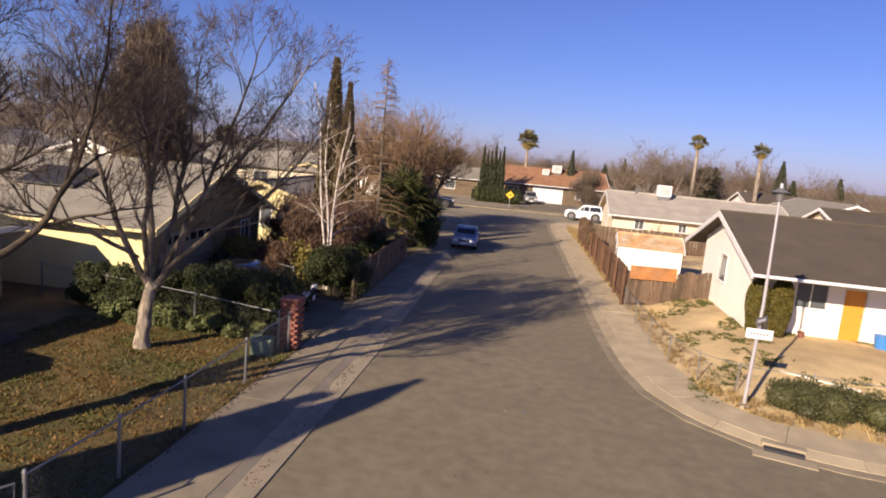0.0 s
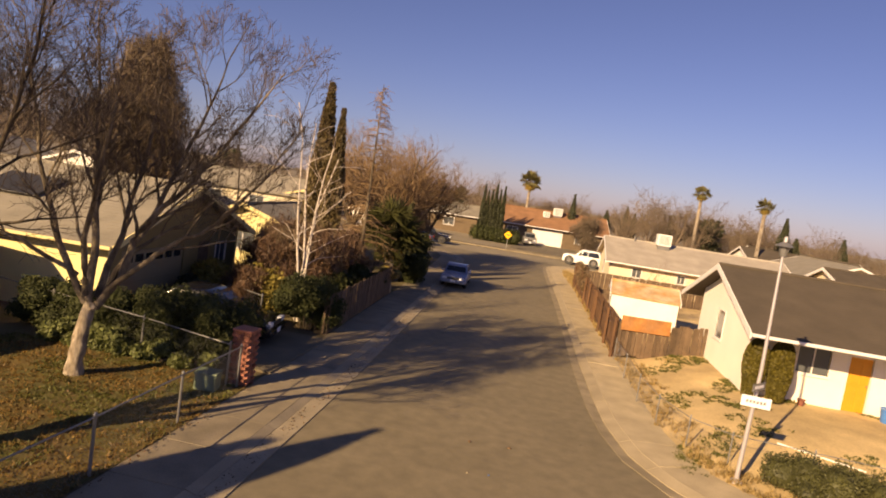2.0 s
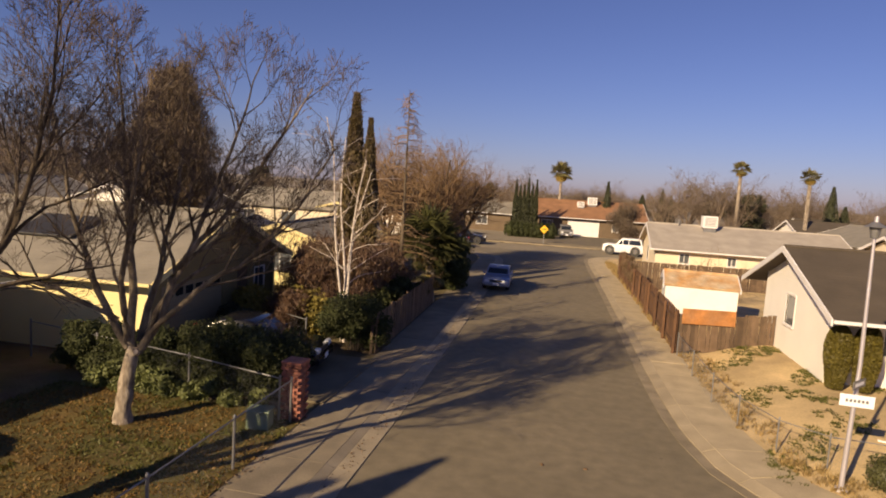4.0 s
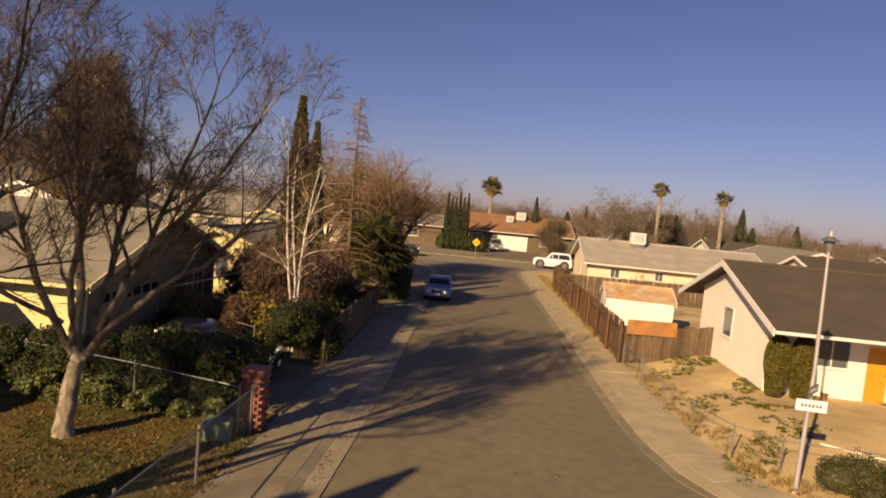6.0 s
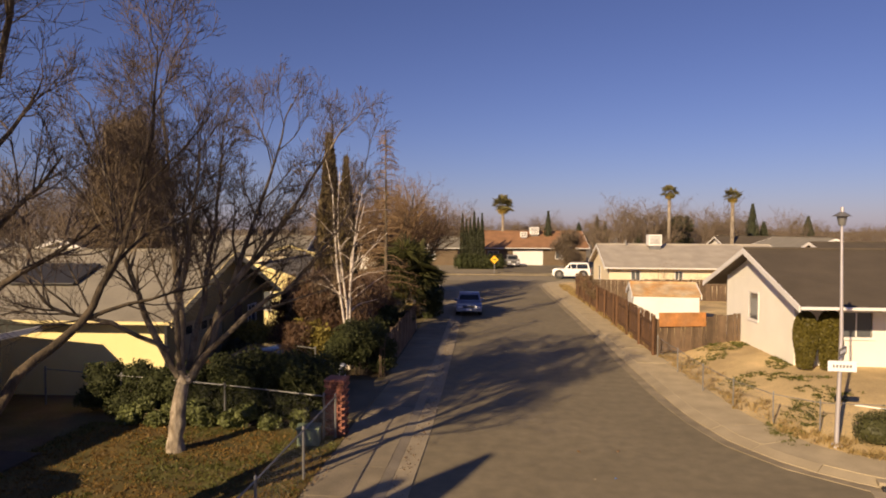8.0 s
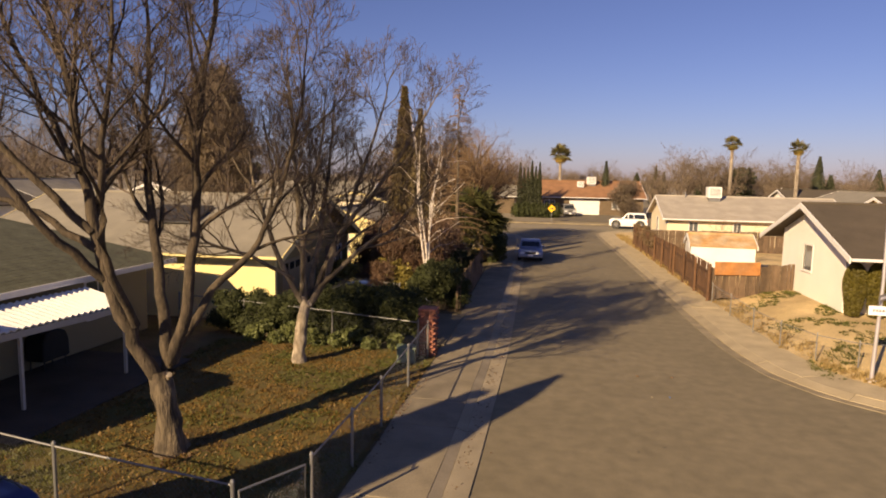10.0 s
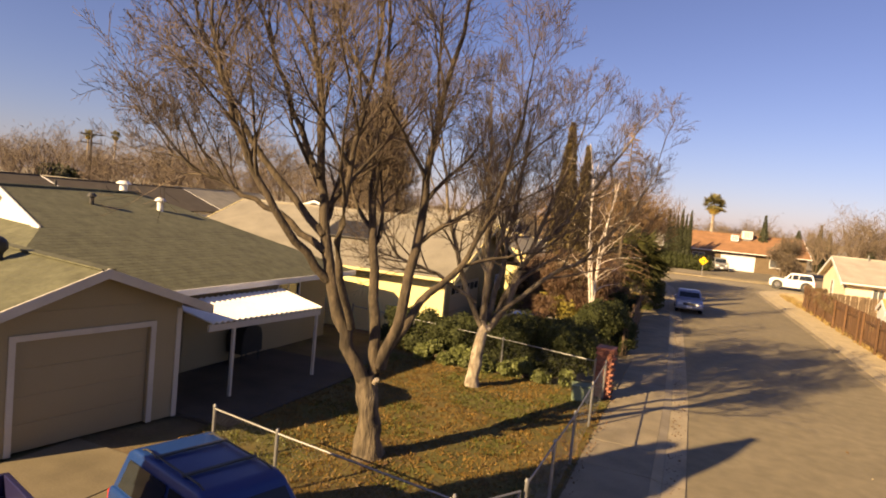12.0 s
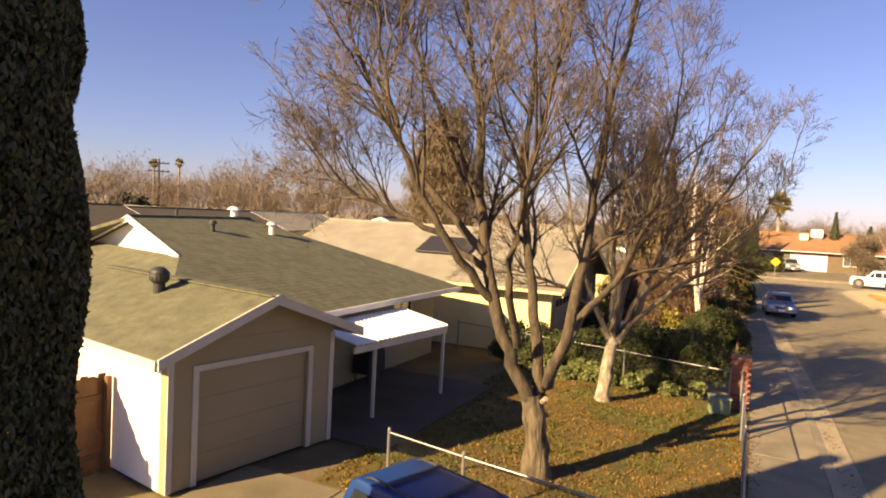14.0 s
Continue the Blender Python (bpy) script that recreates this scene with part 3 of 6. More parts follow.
def window(parent, m, w, h, curtain=True, trim=None, bars=1):
    """A sash window with its frame, sill and panes; the opening spans 0..w, 0..h, outer wall face at y = 0."""
    fr = bmesh.new()
    s = 0.06
    for b in ((-s, 0, -s, h + s), (w, w + s, -s, h + s), (0, w, -s, 0), (0, w, h, h + s)):
        add_box(fr, b[0], b[1], -0.02, 0.06, b[2], b[3])
    for k in range(bars):
        x = w * (k + 1) / (bars + 1)
        add_box(fr, x - 0.02, x + 0.02, 0.02, 0.06, 0, h)
    win = put_on(part("window", fr, trim or TRIM, parent, "white framed window"), m)
    for k in range(bars + 1):
        x0, x1 = w * k / (bars + 1), w * (k + 1) / (bars + 1)
        put_on(part("pane", box(x0 + 0.02, x1 - 0.02, 0.035, 0.045, 0.0, h), GLASS_PANE, win), m)
    put_on(part("sill", box(-s, w + s, -0.05, -0.021, -s - 0.03, -s + 0.01), trim or TRIM, win), m)
    if curtain:
        n = 16
        vs = [(w * i / n, 0.12 + 0.015 * (-1) ** i, z) for z in (0, h) for i in range(n + 1)]
        put_on(part("curtain", (vs, [(i, i + 1, n + 2 + i, n + 1 + i) for i in range(n)]), CURTAIN, win), m)
    return win


def gable_house(name, m, label, length, width, wall_h, rise, wall_mat, roof_mat, over=0.45, gable_over=0.35, trim=None, holes=None,
                category="house", step=0.2, group="", gutter=True, thick=0.16, mats=None):
    """A house with its ridge along local x from 0 to length, walls from y = 0 to width, and openings by wall: front (y = 0), back, near (x = 0), far."""
    t = thing(name, m, label, category, group)
    holes = holes or {}
    trim = trim or TRIM
    poses = {"front": Matrix(), "back": pose(length, width, 0, 0, 0, 180), "near": pose(0, width - thick - 0.001, 0, 0, 0, -90), "far": pose(length, thick + 0.001, 0, 0, 0, 90)}
    sizes = {"front": (length, 0), "back": (length, 0), "near": (width - 2 * thick - 0.002, rise), "far": (width - 2 * thick - 0.002, rise)}
    for k, p in poses.items():
        hs = holes.get(k, ())
        wm = (mats or {}).get(k, wall_mat)
        wall = put_on(part("wall", wall_mesh(sizes[k][0], wall_h, thick, [h[:4] for h in hs], 0), wm, t), p)
        if sizes[k][1]:
            w = sizes[k][0]
            put_on(part("gable", wall_mesh(w, wall_h + 0.002, thick - 0.01, [], rise * (w / width), wall_h + 0.001), wm, t), p @ Matrix.Translation((0, 0.006, 0)))
        for h in hs:
            if len(h) > 4 and h[4] == "window":
                window(t, p @ Matrix.Translation((h[0], 0, h[2])), h[1] - h[0], h[3] - h[2], bars=h[5] if len(h) > 5 else 1)
    slope = rise / (width / 2)
    ez = wall_h - over * slope + 0.07
    rz = wall_h + rise + 0.07
    g = gable_over
    roof = bmesh.new()
    roof_plane(roof, (-g, -over, ez), (length + g, -over, ez), (length + g, width / 2, rz), (-g, width / 2, rz), step)
    part("roof_slope", roof, roof_mat, t)
    roof = bmesh.new()
    roof_plane(roof, (length + g, width + over, ez), (-g, width + over, ez), (-g, width / 2, rz), (length + g, width / 2, rz), step)
    ro = part("roof_slope", roof, roof_mat, t)
    part("ridge_cap", tubes([[(-g, width / 2, rz + 0.005, 0.07), (length + g, width / 2, rz + 0.005, 0.07)]], 8), roof_mat, ro)
    for x in (-g - 0.022, length + g + 0.022):
        for y in (-over, width + over):
            part("barge_board", board((x, y, ez + 0.02), (x, width / 2, rz + 0.02), 0.04, 0.2), trim, ro, "painted barge board")
    if gutter:
        for y in (-over - 0.045, width + over + 0.045):
            part("gutter", box(-g, length + g, y - 0.04, y + 0.04, ez - 0.1, ez - 0.005, 0.012), trim, ro, "painted eaves gutter")
    return t


# ---- vehicles ----
def wheel(parent, x, y, r=0.33, w=0.22, side=1):
    m = Matrix.Translation((x, y, r)) @ pose(0, 0, 0, 90, 0, 0)
    bm = cylinder(r, r, -w / 2, w / 2, 24, m)
    bmesh.ops.bevel(bm, geom=[e for e in bm.edges if len(e.link_faces) == 2 and e.calc_face_angle() > 1], offset=0.03, segments=2, affect="EDGES")
    wh = smooth(part("wheel", bm, RUBBER, parent, "black tyre on a metal rim"))
    rim = bmesh.new()
    bmesh.ops.create_cone(rim, cap_ends=True, segments=20, radius1=r * 0.64, radius2=r * 0.58, depth=0.03, matrix=Matrix.Translation((x, y + side * (w / 2), r)) @ pose(0, 0, 0, -90 * side, 0, 0))
    part("rim", rim, CHROME, wh)
    return wh


def car(name, m, label, length, width, height, paint, style="sedan", category="car", rack=False, tail=None):
    """A vehicle that points along +x, centred on its length, standing on z = 0."""
    t = thing(name, m, label, category)
    L, W, H = length, width, height
    belt = 0.60 * H if style != "sedan" else 0.63 * H
    nose = 0.54 * H
    lo = 0.22
    a = L / 2
    if style == "sedan":
        body_line = [(-a, lo + 0.1), (-a + 0.05, belt - 0.08), (-a + 0.35, belt + 0.02), (a * 0.32, belt - 0.02), (a - 0.35, nose), (a - 0.03, nose - 0.16), (a, lo + 0.08), (a - 0.15, lo), (-a + 0.15, lo)]
        cabin = [(-a * 0.74, belt - 0.01), (-a * 0.42, H - 0.06), (-a * 0.28, H), (a * 0.05, H), (a * 0.14, H - 0.05), (a * 0.42, belt - 0.03)]
    elif style == "suv":
        body_line = [(-a, lo + 0.12), (-a + 0.03, belt - 0.05), (-a + 0.06, belt + 0.02), (a * 0.35, belt), (a - 0.3, nose + 0.12), (a - 0.04, nose), (a, lo + 0.1), (a - 0.12, lo), (-a + 0.12, lo)]
        cabin = [(-a + 0.07, belt), (-a + 0.26, H - 0.06), (-a + 0.38, H), (a * 0.02, H), (a * 0.1, H - 0.05), (a * 0.36, belt - 0.01)]
    else:
        body_line = [(-a, lo + 0.2), (-a + 0.02, belt), (a * 0.3, belt), (a - 0.25, nose + 0.12), (a - 0.04, nose), (a, lo + 0.15), (a - 0.12, lo + 0.05), (-a + 0.12, lo + 0.1)]
        cabin = [(-a * 0.1, belt), (-a * 0.06, H - 0.05), (0.0, H), (a * 0.14, H), (a * 0.2, H - 0.05), (a * 0.4, belt)]
    wr = (0.25 if style != "sedan" else 0.22) * H
    body = part("body", prism(body_line, -W / 2, W / 2, 0.05, 3, lambda x, z: 0.97 if z > nose else 1.0), paint, t)
    smooth(body)
    top = part("cabin", prism(cabin, -W / 2 * 0.95, W / 2 * 0.95, 0.045, 3, lambda x, z: 0.98 if z < belt + 0.1 else 0.83), paint, t)
    smooth(top)

    zb, zt = belt + 0.06, H - 0.12
    def at_x(z, front):
        pts = cabin[-3:] if front else cabin[:3]
        pts = sorted(pts, key=lambda p: p[1])
        for (x0, z0), (x1, z1) in zip(pts, pts[1:]):
            if z0 <= z <= z1:
                return x0 + (x1 - x0) * (z - z0) / (z1 - z0)
        return pts[-1][0]
    def half(z):
        f = (z - belt) / (H - belt)
        return W / 2 * 0.95 * (0.985 - 0.155 * f) + 0.012
    xs = [at_x(zb, False) + 0.12, -a * 0.28, a * 0.02, at_x(zb, True) - 0.14] if style != "pickup" else [at_x(zb, False) + 0.08, at_x(zb, True) - 0.12]
    xt = [at_x(zt, False) + 0.12, -a * 0.28, a * 0.02, at_x(zt, True) - 0.08] if style != "pickup" else [at_x(zt, False) + 0.08, at_x(zt, True) - 0.05]
    for s in (-1, 1):
        for i in range(len(xs) - 1):
            q = [(xs[i] + 0.03, s * half(zb), zb), (xs[i + 1] - 0.03, s * half(zb), zb), (xt[i + 1] - 0.03, s * half(zt), zt), (xt[i] + 0.03, s * half(zt), zt)]
            part("side_window", (q if s < 0 else q[::-1], [(0, 1, 2, 3)]), GLASS, top, "dark side window")
    for front in (True, False):
        d = 0.014 if front else -0.014
        q = [(at_x(zb, front) + d, -half(zb) + 0.12, zb), (at_x(zb, front) + d, half(zb) - 0.12, zb), (at_x(zt, front) + d, half(zt) - 0.1, zt), (at_x(zt, front) + d, -half(zt) + 0.1, zt)]
        part("windscreen" if front else "rear_window", (q if front else q[::-1], [(0, 1, 2, 3)]), GLASS, top, "dark glass")
    for s in (-1, 1):
        part("headlight", box(a - 0.16, a - 0.005, s * (W / 2 - 0.28) - 0.17, s * (W / 2 - 0.28) + 0.17, nose - 0.19, nose - 0.05, 0.03, 2), PLASTIC_CLEAR, t, "clear headlight")
        part("tail_light", box(-a - 0.012, -a + 0.1, s * (W / 2 - 0.13) - 0.1, s * (W / 2 - 0.13) + 0.1, belt - 0.3, belt - 0.05, 0.02, 2), PLASTIC_RED, t, "red tail light")
        part("mirror", box(a * 0.3, a * 0.3 + 0.1, s * (W / 2 + 0.03) - 0.09, s * (W / 2 + 0.03) + 0.09, belt, belt + 0.13, 0.03, 2), paint, t)
        for x in (-a * 0.62, a * 0.63):
            wheel(t, x, s * (W / 2 - 0.1), wr, 0.2, s)
            part("wheel_arch", cylinder(wr * 1.2, wr * 1.2, 0, 0.02, 20, Matrix.Translation((x, s * (W / 2 - 0.016), wr)) @ pose(0, 0, 0, -90 * s, 0, 0)), DARK_METAL, body, "dark wheel arch")
    part("front_bumper", box(a - 0.1, a + 0.05, -W / 2 + 0.03, W / 2 - 0.03, lo + 0.05, lo + 0.25, 0.04, 2), paint if style == "sedan" else CHROME, t)
    part("rear_bumper", box(-a - 0.07, -a + 0.08, -W / 2 + 0.02, W / 2 - 0.02, lo + 0.08, lo + 0.26, 0.04, 2), paint if style == "sedan" else CHROME, t)
    part("grille", box(a - 0.06, a + 0.006, -0.35, 0.35, nose - 0.2, nose - 0.06, 0.015), DARK_METAL, t)
    for s, x in ((1, a + 0.052), (-1, -a - 0.072)):
        part("number_plate", box(x - 0.006, x + 0.006, -0.16, 0.16, lo + 0.1, lo + 0.24), SIGN_WHITE, t, "blank pale number plate")
    if rack:
        for s in (-1, 1):
            part("roof_rail", tubes([[(-a + 0.45, s * W * 0.33, H - 0.005, 0.012), (-a + 0.55, s * W * 0.33, H + 0.03, 0.012), (a * -0.05, s * W * 0.33, H + 0.03, 0.012), (a * 0.02, s * W * 0.33, H - 0.005, 0.012)]], 7), DARK_METAL, top, "black roof rail")
        for x in (-a * 0.55, -a * 0.2):
            part("cross_bar", box(x - 0.03, x + 0.03, -W * 0.36, W * 0.36, H + 0.02, H + 0.04, 0.006), DARK_METAL, top, "black roof bar")
    return t


# ---- fences ----
def chain_link(name, m_label, points, height=1.0, every=2.4, ground=0.08, top_rail=True, mesh_step=0.09, r=0.028):
    """A chain-link fence along a polyline: posts, a top rail and crossing wires."""
    t = thing(name, Matrix(), m_label, "fence")
    pts = [Vector(p) for p in points]
    wires, rails = [], []
    for a, b in zip(pts, pts[1:]):
        run = (b - a).length
        n = max(1, round(run / every))
        for i in range(n + (b is pts[-1])):
            p = a.lerp(b, i / n)
            post = part("post", tubes([[(p.x, p.y, p.z + ground - 0.1, r), (p.x, p.y, p.z + ground + height + 0.04, r)]], 8), GALV, t)
            part("cap", tubes([[(p.x, p.y, p.z + ground + height + 0.04, r * 1.2), (p.x, p.y, p.z + ground + height + 0.08, r * 0.7), (p.x, p.y, p.z + ground + height + 0.085, 0.002)]], 8), GALV, post)
        up = Vector((0, 0, 1))
        if top_rail:
            part("top_rail", tubes([[(*(a + up * (ground + height)), r * 0.57), (*(b + up * (ground + height)), r * 0.57)]], 7), GALV, t)
        k = -height
        while k < run:
            for s in (0, 1):
                u0, u1 = k, k + height
                z0, z1 = (0, height) if s else (height, 0)
                c0, c1 = max(u0, 0), min(u1, run)
                if c1 - c0 > 0.02:
                    q0 = z0 + (z1 - z0) * (c0 - u0) / height
                    q1 = z0 + (z1 - z0) * (c1 - u0) / height
                    wires.append([(*(a.lerp(b, c0 / run) + up * (ground + q0)), 0.001), (*(a.lerp(b, c1 / run) + up * (ground + q1)), 0.001)])
            k += mesh_step
    part("wire_mesh", tubes(wires, 3), GALV, t, "grey woven wire mesh")
    return t


def board_fence(name, label, points, height, mat, board_w=0.14, ground=0.0, ragged=0.05, backed=False):
    """A wooden fence of upright boards on rails and posts."""
    t = thing(name, Matrix(), label, "fence")
    pts = [Vector(p) for p in points]
    proto = box(-board_w / 2 + 0.004, board_w / 2 - 0.004, -0.01, 0.01, 0, height, 0.003)
    me = bpy.data.meshes.new("fence_board")
    proto.to_mesh(me)
    proto.free()
    me.materials.append(mat)
    for a, b in zip(pts, pts[1:]):
        run = (b - a).length
        d = (b - a).normalized()
        ang = math.degrees(math.atan2(d.y, d.x))
        n = int(run / board_w)
        for i in range(n):
            p = a.lerp(b, (i + 0.5) / n)
            ob = new("fence_board", me)
            ob.parent = t
            ob.matrix_basis = pose(p.x, p.y, p.z + ground - rng.uniform(0, ragged), rng.uniform(-1, 1), rng.uniform(-0.8, 0.8), ang + rng.uniform(-1.5, 1.5))
        nr = Vector((-d.y, d.x, 0))
        if backed:
            lift = Vector((0, 0, ground + height - 0.06))
            part("backing", board(a + nr * 0.016 + lift, b + nr * 0.016 + lift, 0.008, height - 0.12), mat, t)
        for z in (0.35, height - 0.35):
            part("rail", board(a + nr * 0.04 + Vector((0, 0, ground + z)), b + nr * 0.04 + Vector((0, 0, ground + z)), 0.04, 0.09), mat, t)
        for i in range(int(run / 2.4) + 1):
            p = a.lerp(b, min(1, i * 2.4 / run)) + nr * 0.11
            part("post", box(p.x - 0.045, p.x + 0.045, p.y - 0.045, p.y + 0.045, p.z + ground - 0.1, p.z + ground + height - 0.05), mat, t)
    return t


def along(path):
    """A smooth dense polyline through corner points in x, y."""
    p = np.array(path, float)
    out = [p[0]]
    for a, b in zip(p, p[1:]):
        n = max(1, int(np.linalg.norm(b - a) / 0.5))
        out += [a + (b - a) * (i + 1) / n for i in range(n)]
    return np.array(out)


def offset(path, d):
    """The polyline moved sideways by d to the right of its way."""
    g = np.gradient(path, axis=0)
    g /= np.linalg.norm(g, axis=1, keepdims=True)
    return path + d * np.stack([g[:, 1], -g[:, 0]], -1)


def strip_pieces(name, parent, path, d0, d1, z0, z1, piece, mat, gap=0.004, bevel=0.004, roll=0.0):
    """Slabs or kerb stones laid along a path between two offsets, each a piece of its own."""
    s = np.r_[0, np.cumsum(np.linalg.norm(np.diff(path, axis=0), axis=1))]
    inner, outer = offset(path, d0), offset(path, d1)
    n = max(1, int(s[-1] / piece))
    for i in range(n):
        u = np.linspace(s[-1] * i / n + gap / 2, s[-1] * (i + 1) / n - gap / 2, 3)
        a = np.stack([np.interp(u, s, inner[:, k]) for k in (0, 1)], -1)
        b = np.stack([np.interp(u, s, outer[:, k]) for k in (0, 1)], -1)
        loop = [*a, *b[::-1]]
        c = np.mean(loop, axis=0)
        dz = rng.uniform(-0.006, 0.006)
        low = [roll] * 3 + [0.0] * 3
        vs = [(*q, z0) for q in loop] + [(*(q + (c - q) * bevel), z1 - bevel + dz - e) for q, e in zip(loop, low)] + [(*(q + (c - q) * bevel * 2.2), z1 + dz - e) for q, e in zip(loop, low)]
        m = len(loop)
        fs = [tuple(range(2 * m, 3 * m))]
        for lv in (0, 1):
            fs += [(lv * m + k, lv * m + (k + 1) % m, (lv + 1) * m + (k + 1) % m, (lv + 1) * m + k) for k in range(m)]
        bm = bmesh.new()
        vv = [bm.verts.new(v) for v in vs]
        for f in fs:
            bm.faces.new([vv[k] for k in f])
        bmesh.ops.recalc_face_normals(bm, faces=bm.faces[:])
        part(name, bm, mat, parent)

# ---- ground, road, pavements ----
tagged(part("ground", ([(-2500, -2500, -0.08), (2500, -2500, -0.08), (2500, 2500, -0.08), (-2500, 2500, -0.08)], [(0, 1, 2, 3)]), FARLAND_HAZED),
       "brown level land reaching the horizon", "ground", kind="structure")
road = bmesh.new()
bmesh.ops.create_grid(road, x_segments=48, y_segments=50, size=1.0, matrix=Matrix.Translation((0, 11, 0)) @ Matrix.Diagonal((70, 51.5, 1, 1)))
for v in road.verts:
    v.co.z = 0.012 * noise.noise(v.co * 0.21)
tagged(part("road", road, ASPHALT), "worn grey-brown asphalt street with a junction", "road", kind="structure")

RIGHT = along([(45, 12.75), (12, 12.8), (9, 12.85), (6.9, 13.05), (5.6, 13.4), (4.65, 14.05), (3.9, 14.95), (3.35, 16.1), (2.95, 18), (2.75, 20.5), (2.55, 24), (2.35, 29),
               (2.1, 34.5), (1.75, 42), (1.3, 50), (1.0, 56.5), (1.05, 58.8), (1.6, 60.6), (2.7, 61.6), (4.5, 62.1), (8, 62.3), (45, 63)])
LEFT = along([(-4.1, -32), (-4.1, 0), (-4.1, 9), (-4.2, 16.5), (-4.4, 22), (-4.6, 27), (-5.0, 36.5), (-5.6, 47), (-6.1, 53), (-7.0, 56), (-9, 57.8), (-11.5, 58.5), (-45, 59)])
FAR = along([(45, 71.5), (10, 71.2), (0, 70.6), (-12, 70.2), (-45, 70.0)])
right_walk = tagged(new("pavement_right"), "pale concrete pavement with a curved corner kerb", "pavement", kind="structure")
left_walk = tagged(new("pavement_left"), "concrete pavement and gutter beside the fenced yards", "pavement", kind="structure")
far_walk = tagged(new("pavement_far"), "far concrete kerb across the end street", "pavement", kind="structure")
strip_pieces("kerb_stone", right_walk, RIGHT, 0.0, 0.3, -0.05, 0.125, 1.5, GUTTER, roll=0.085)
strip_pieces("slab", right_walk, RIGHT, 0.301, 1.5, -0.05, 0.125, 1.5, CONCRETE)
strip_pieces("gutter_slab", right_walk, RIGHT, -0.3, -0.002, -0.05, 0.014, 3.0, GUTTER_WORN, bevel=0.001, gap=0.002)
L2 = LEFT[::-1]
strip_pieces("kerb_stone", left_walk, L2, 0.0, 0.2, -0.05, 0.085, 3.0, WALK_PALE, roll=0.06)
strip_pieces("slab", left_walk, L2, 0.201, 1.58, -0.05, 0.085, 1.5, WALK_OLD)
strip_pieces("gutter_slab", left_walk, L2, -0.42, -0.004, -0.05, 0.02, 3.0, WALK_PALE, bevel=0.002)
strip_pieces("kerb_stone", far_walk, FAR, 0.0, 0.16, -0.05, 0.07, 4.0, GUTTER_WORN)
strip_pieces("slab", far_walk, FAR, 0.165, 1.4, -0.05, 0.075, 2.0, GUTTER_WORN)


def land(name, outline_rows, z_of, mat, label, category="ground"):
    """A yard: rows of points between two edges, with heights from z_of(x, y)."""
    a, b = (np.array(r, float) for r in outline_rows)
    n, k = len(a), 22
    vs, fs = [], []
    for i in range(n):
        for j in range(k):
            f = (j / (k - 1)) ** 1.6
            p = a[i] + (b[i] - a[i]) * f
            vs.append((p[0], p[1], z_of(p[0], p[1])))
    for i in range(n - 1):
        for j in range(k - 1):
            fs.append((i * k + j, i * k + j + 1, (i + 1) * k + j + 1, (i + 1) * k + j))
    ob = smooth(part(name, (vs, fs), mat))
    return tagged(ob, label, category, kind="structure")


def step01(v, a, b):
    s = min(1, max(0, (v - a) / (b - a)))
    return s * s * (3 - 2 * s)


def yard_z(x, y):
    """Height of the bare earth yard behind the corner pavement: it climbs to the house."""
    rough = 0.03 * noise.noise((x * 0.7, y * 0.7, 0)) + 0.012 * noise.noise((x * 2.3, y * 2.3, 4))
    return 0.1 + 0.55 * step01(x, 4.2, 6.8) * step01(y, 15.0, 19.6) * (1 - 0.35 * step01(y, 30, 36)) + rough * step01(x, 4.2, 4.9)


edge = offset(RIGHT, 1.48)
back = np.stack([np.full(len(edge), 46.0), np.interp(np.linspace(0, 1, len(edge)), [0, 0.25, 0.4, 0.75, 1], [14.6, 15.0, 17, 57, 61.5])], -1)
land("yard_right", (edge, back), yard_z, DIRT, "bare tan dirt yard with green weeds", "yard")

lw = offset(L2, 1.56)
land("yard_left", (lw, np.stack([np.full(len(lw), -60.0), lw[:, 1]], -1)), lambda x, y: 0.07 + 0.015 * noise.noise((x * 0.8, y * 0.8, 2)), YARD, "dark soil yards behind the pavement", "yard")
fw = offset(FAR, 1.38)
land("yard_far", (fw, fw + np.array([0, 160.0])), lambda x, y: 0.1, FARLAND_HAZED, "dry ground round the far houses", "yard")


def lawn_z(x, y):
    return 0.10 + 0.035 * noise.noise((x * 0.9, y * 0.9, 7)) + 0.05 * math.exp(-((x + 9.05) ** 2 + (y - 7.95) ** 2) / 0.5) + 0.05 * math.exp(-((x + 9.15) ** 2 + (y - 13.6) ** 2) / 0.4)


g = bmesh.new()
bmesh.ops.create_grid(g, x_segments=40, y_segments=46, size=1.0, matrix=Matrix.Translation((-9.05, 10.65, 0)) @ Matrix.Diagonal((3.34, 4.85, 1, 1)))
for v in g.verts:
    v.co.z = lawn_z(v.co.x, v.co.y)
tagged(smooth(part("lawn", g, LAWN)), "patchy brown and green winter lawn", "lawn", kind="structure")

drive = tagged(new("driveway"), "pale concrete driveway with dark cracks", "driveway", kind="structure")
for i in range(4):
    for j in range(2):
        x0, y0 = -13.7 + i * 2.0, 1.1 + j * 2.3
        part("slab", box(x0 + 0.008, x0 + 1.992, y0 + 0.008, y0 + 2.292, 0.0, 0.118 + rng.uniform(-0.004, 0.004), 0.008), DRIVE, drive)
drive2 = tagged(new("neighbour_driveway"), "shaded concrete driveway beside a brick pier", "driveway", kind="structure")
for i in range(3):
    part("slab", box(-11.7 + i * 2.0 + 0.008, -11.7 + i * 2.0 + 1.99, 16.4, 20.6, 0.0, 0.12, 0.008), DRIVE, drive2)
far_drive = tagged(new("far_driveway"), "pale concrete driveway to the far garage", "driveway", kind="structure")
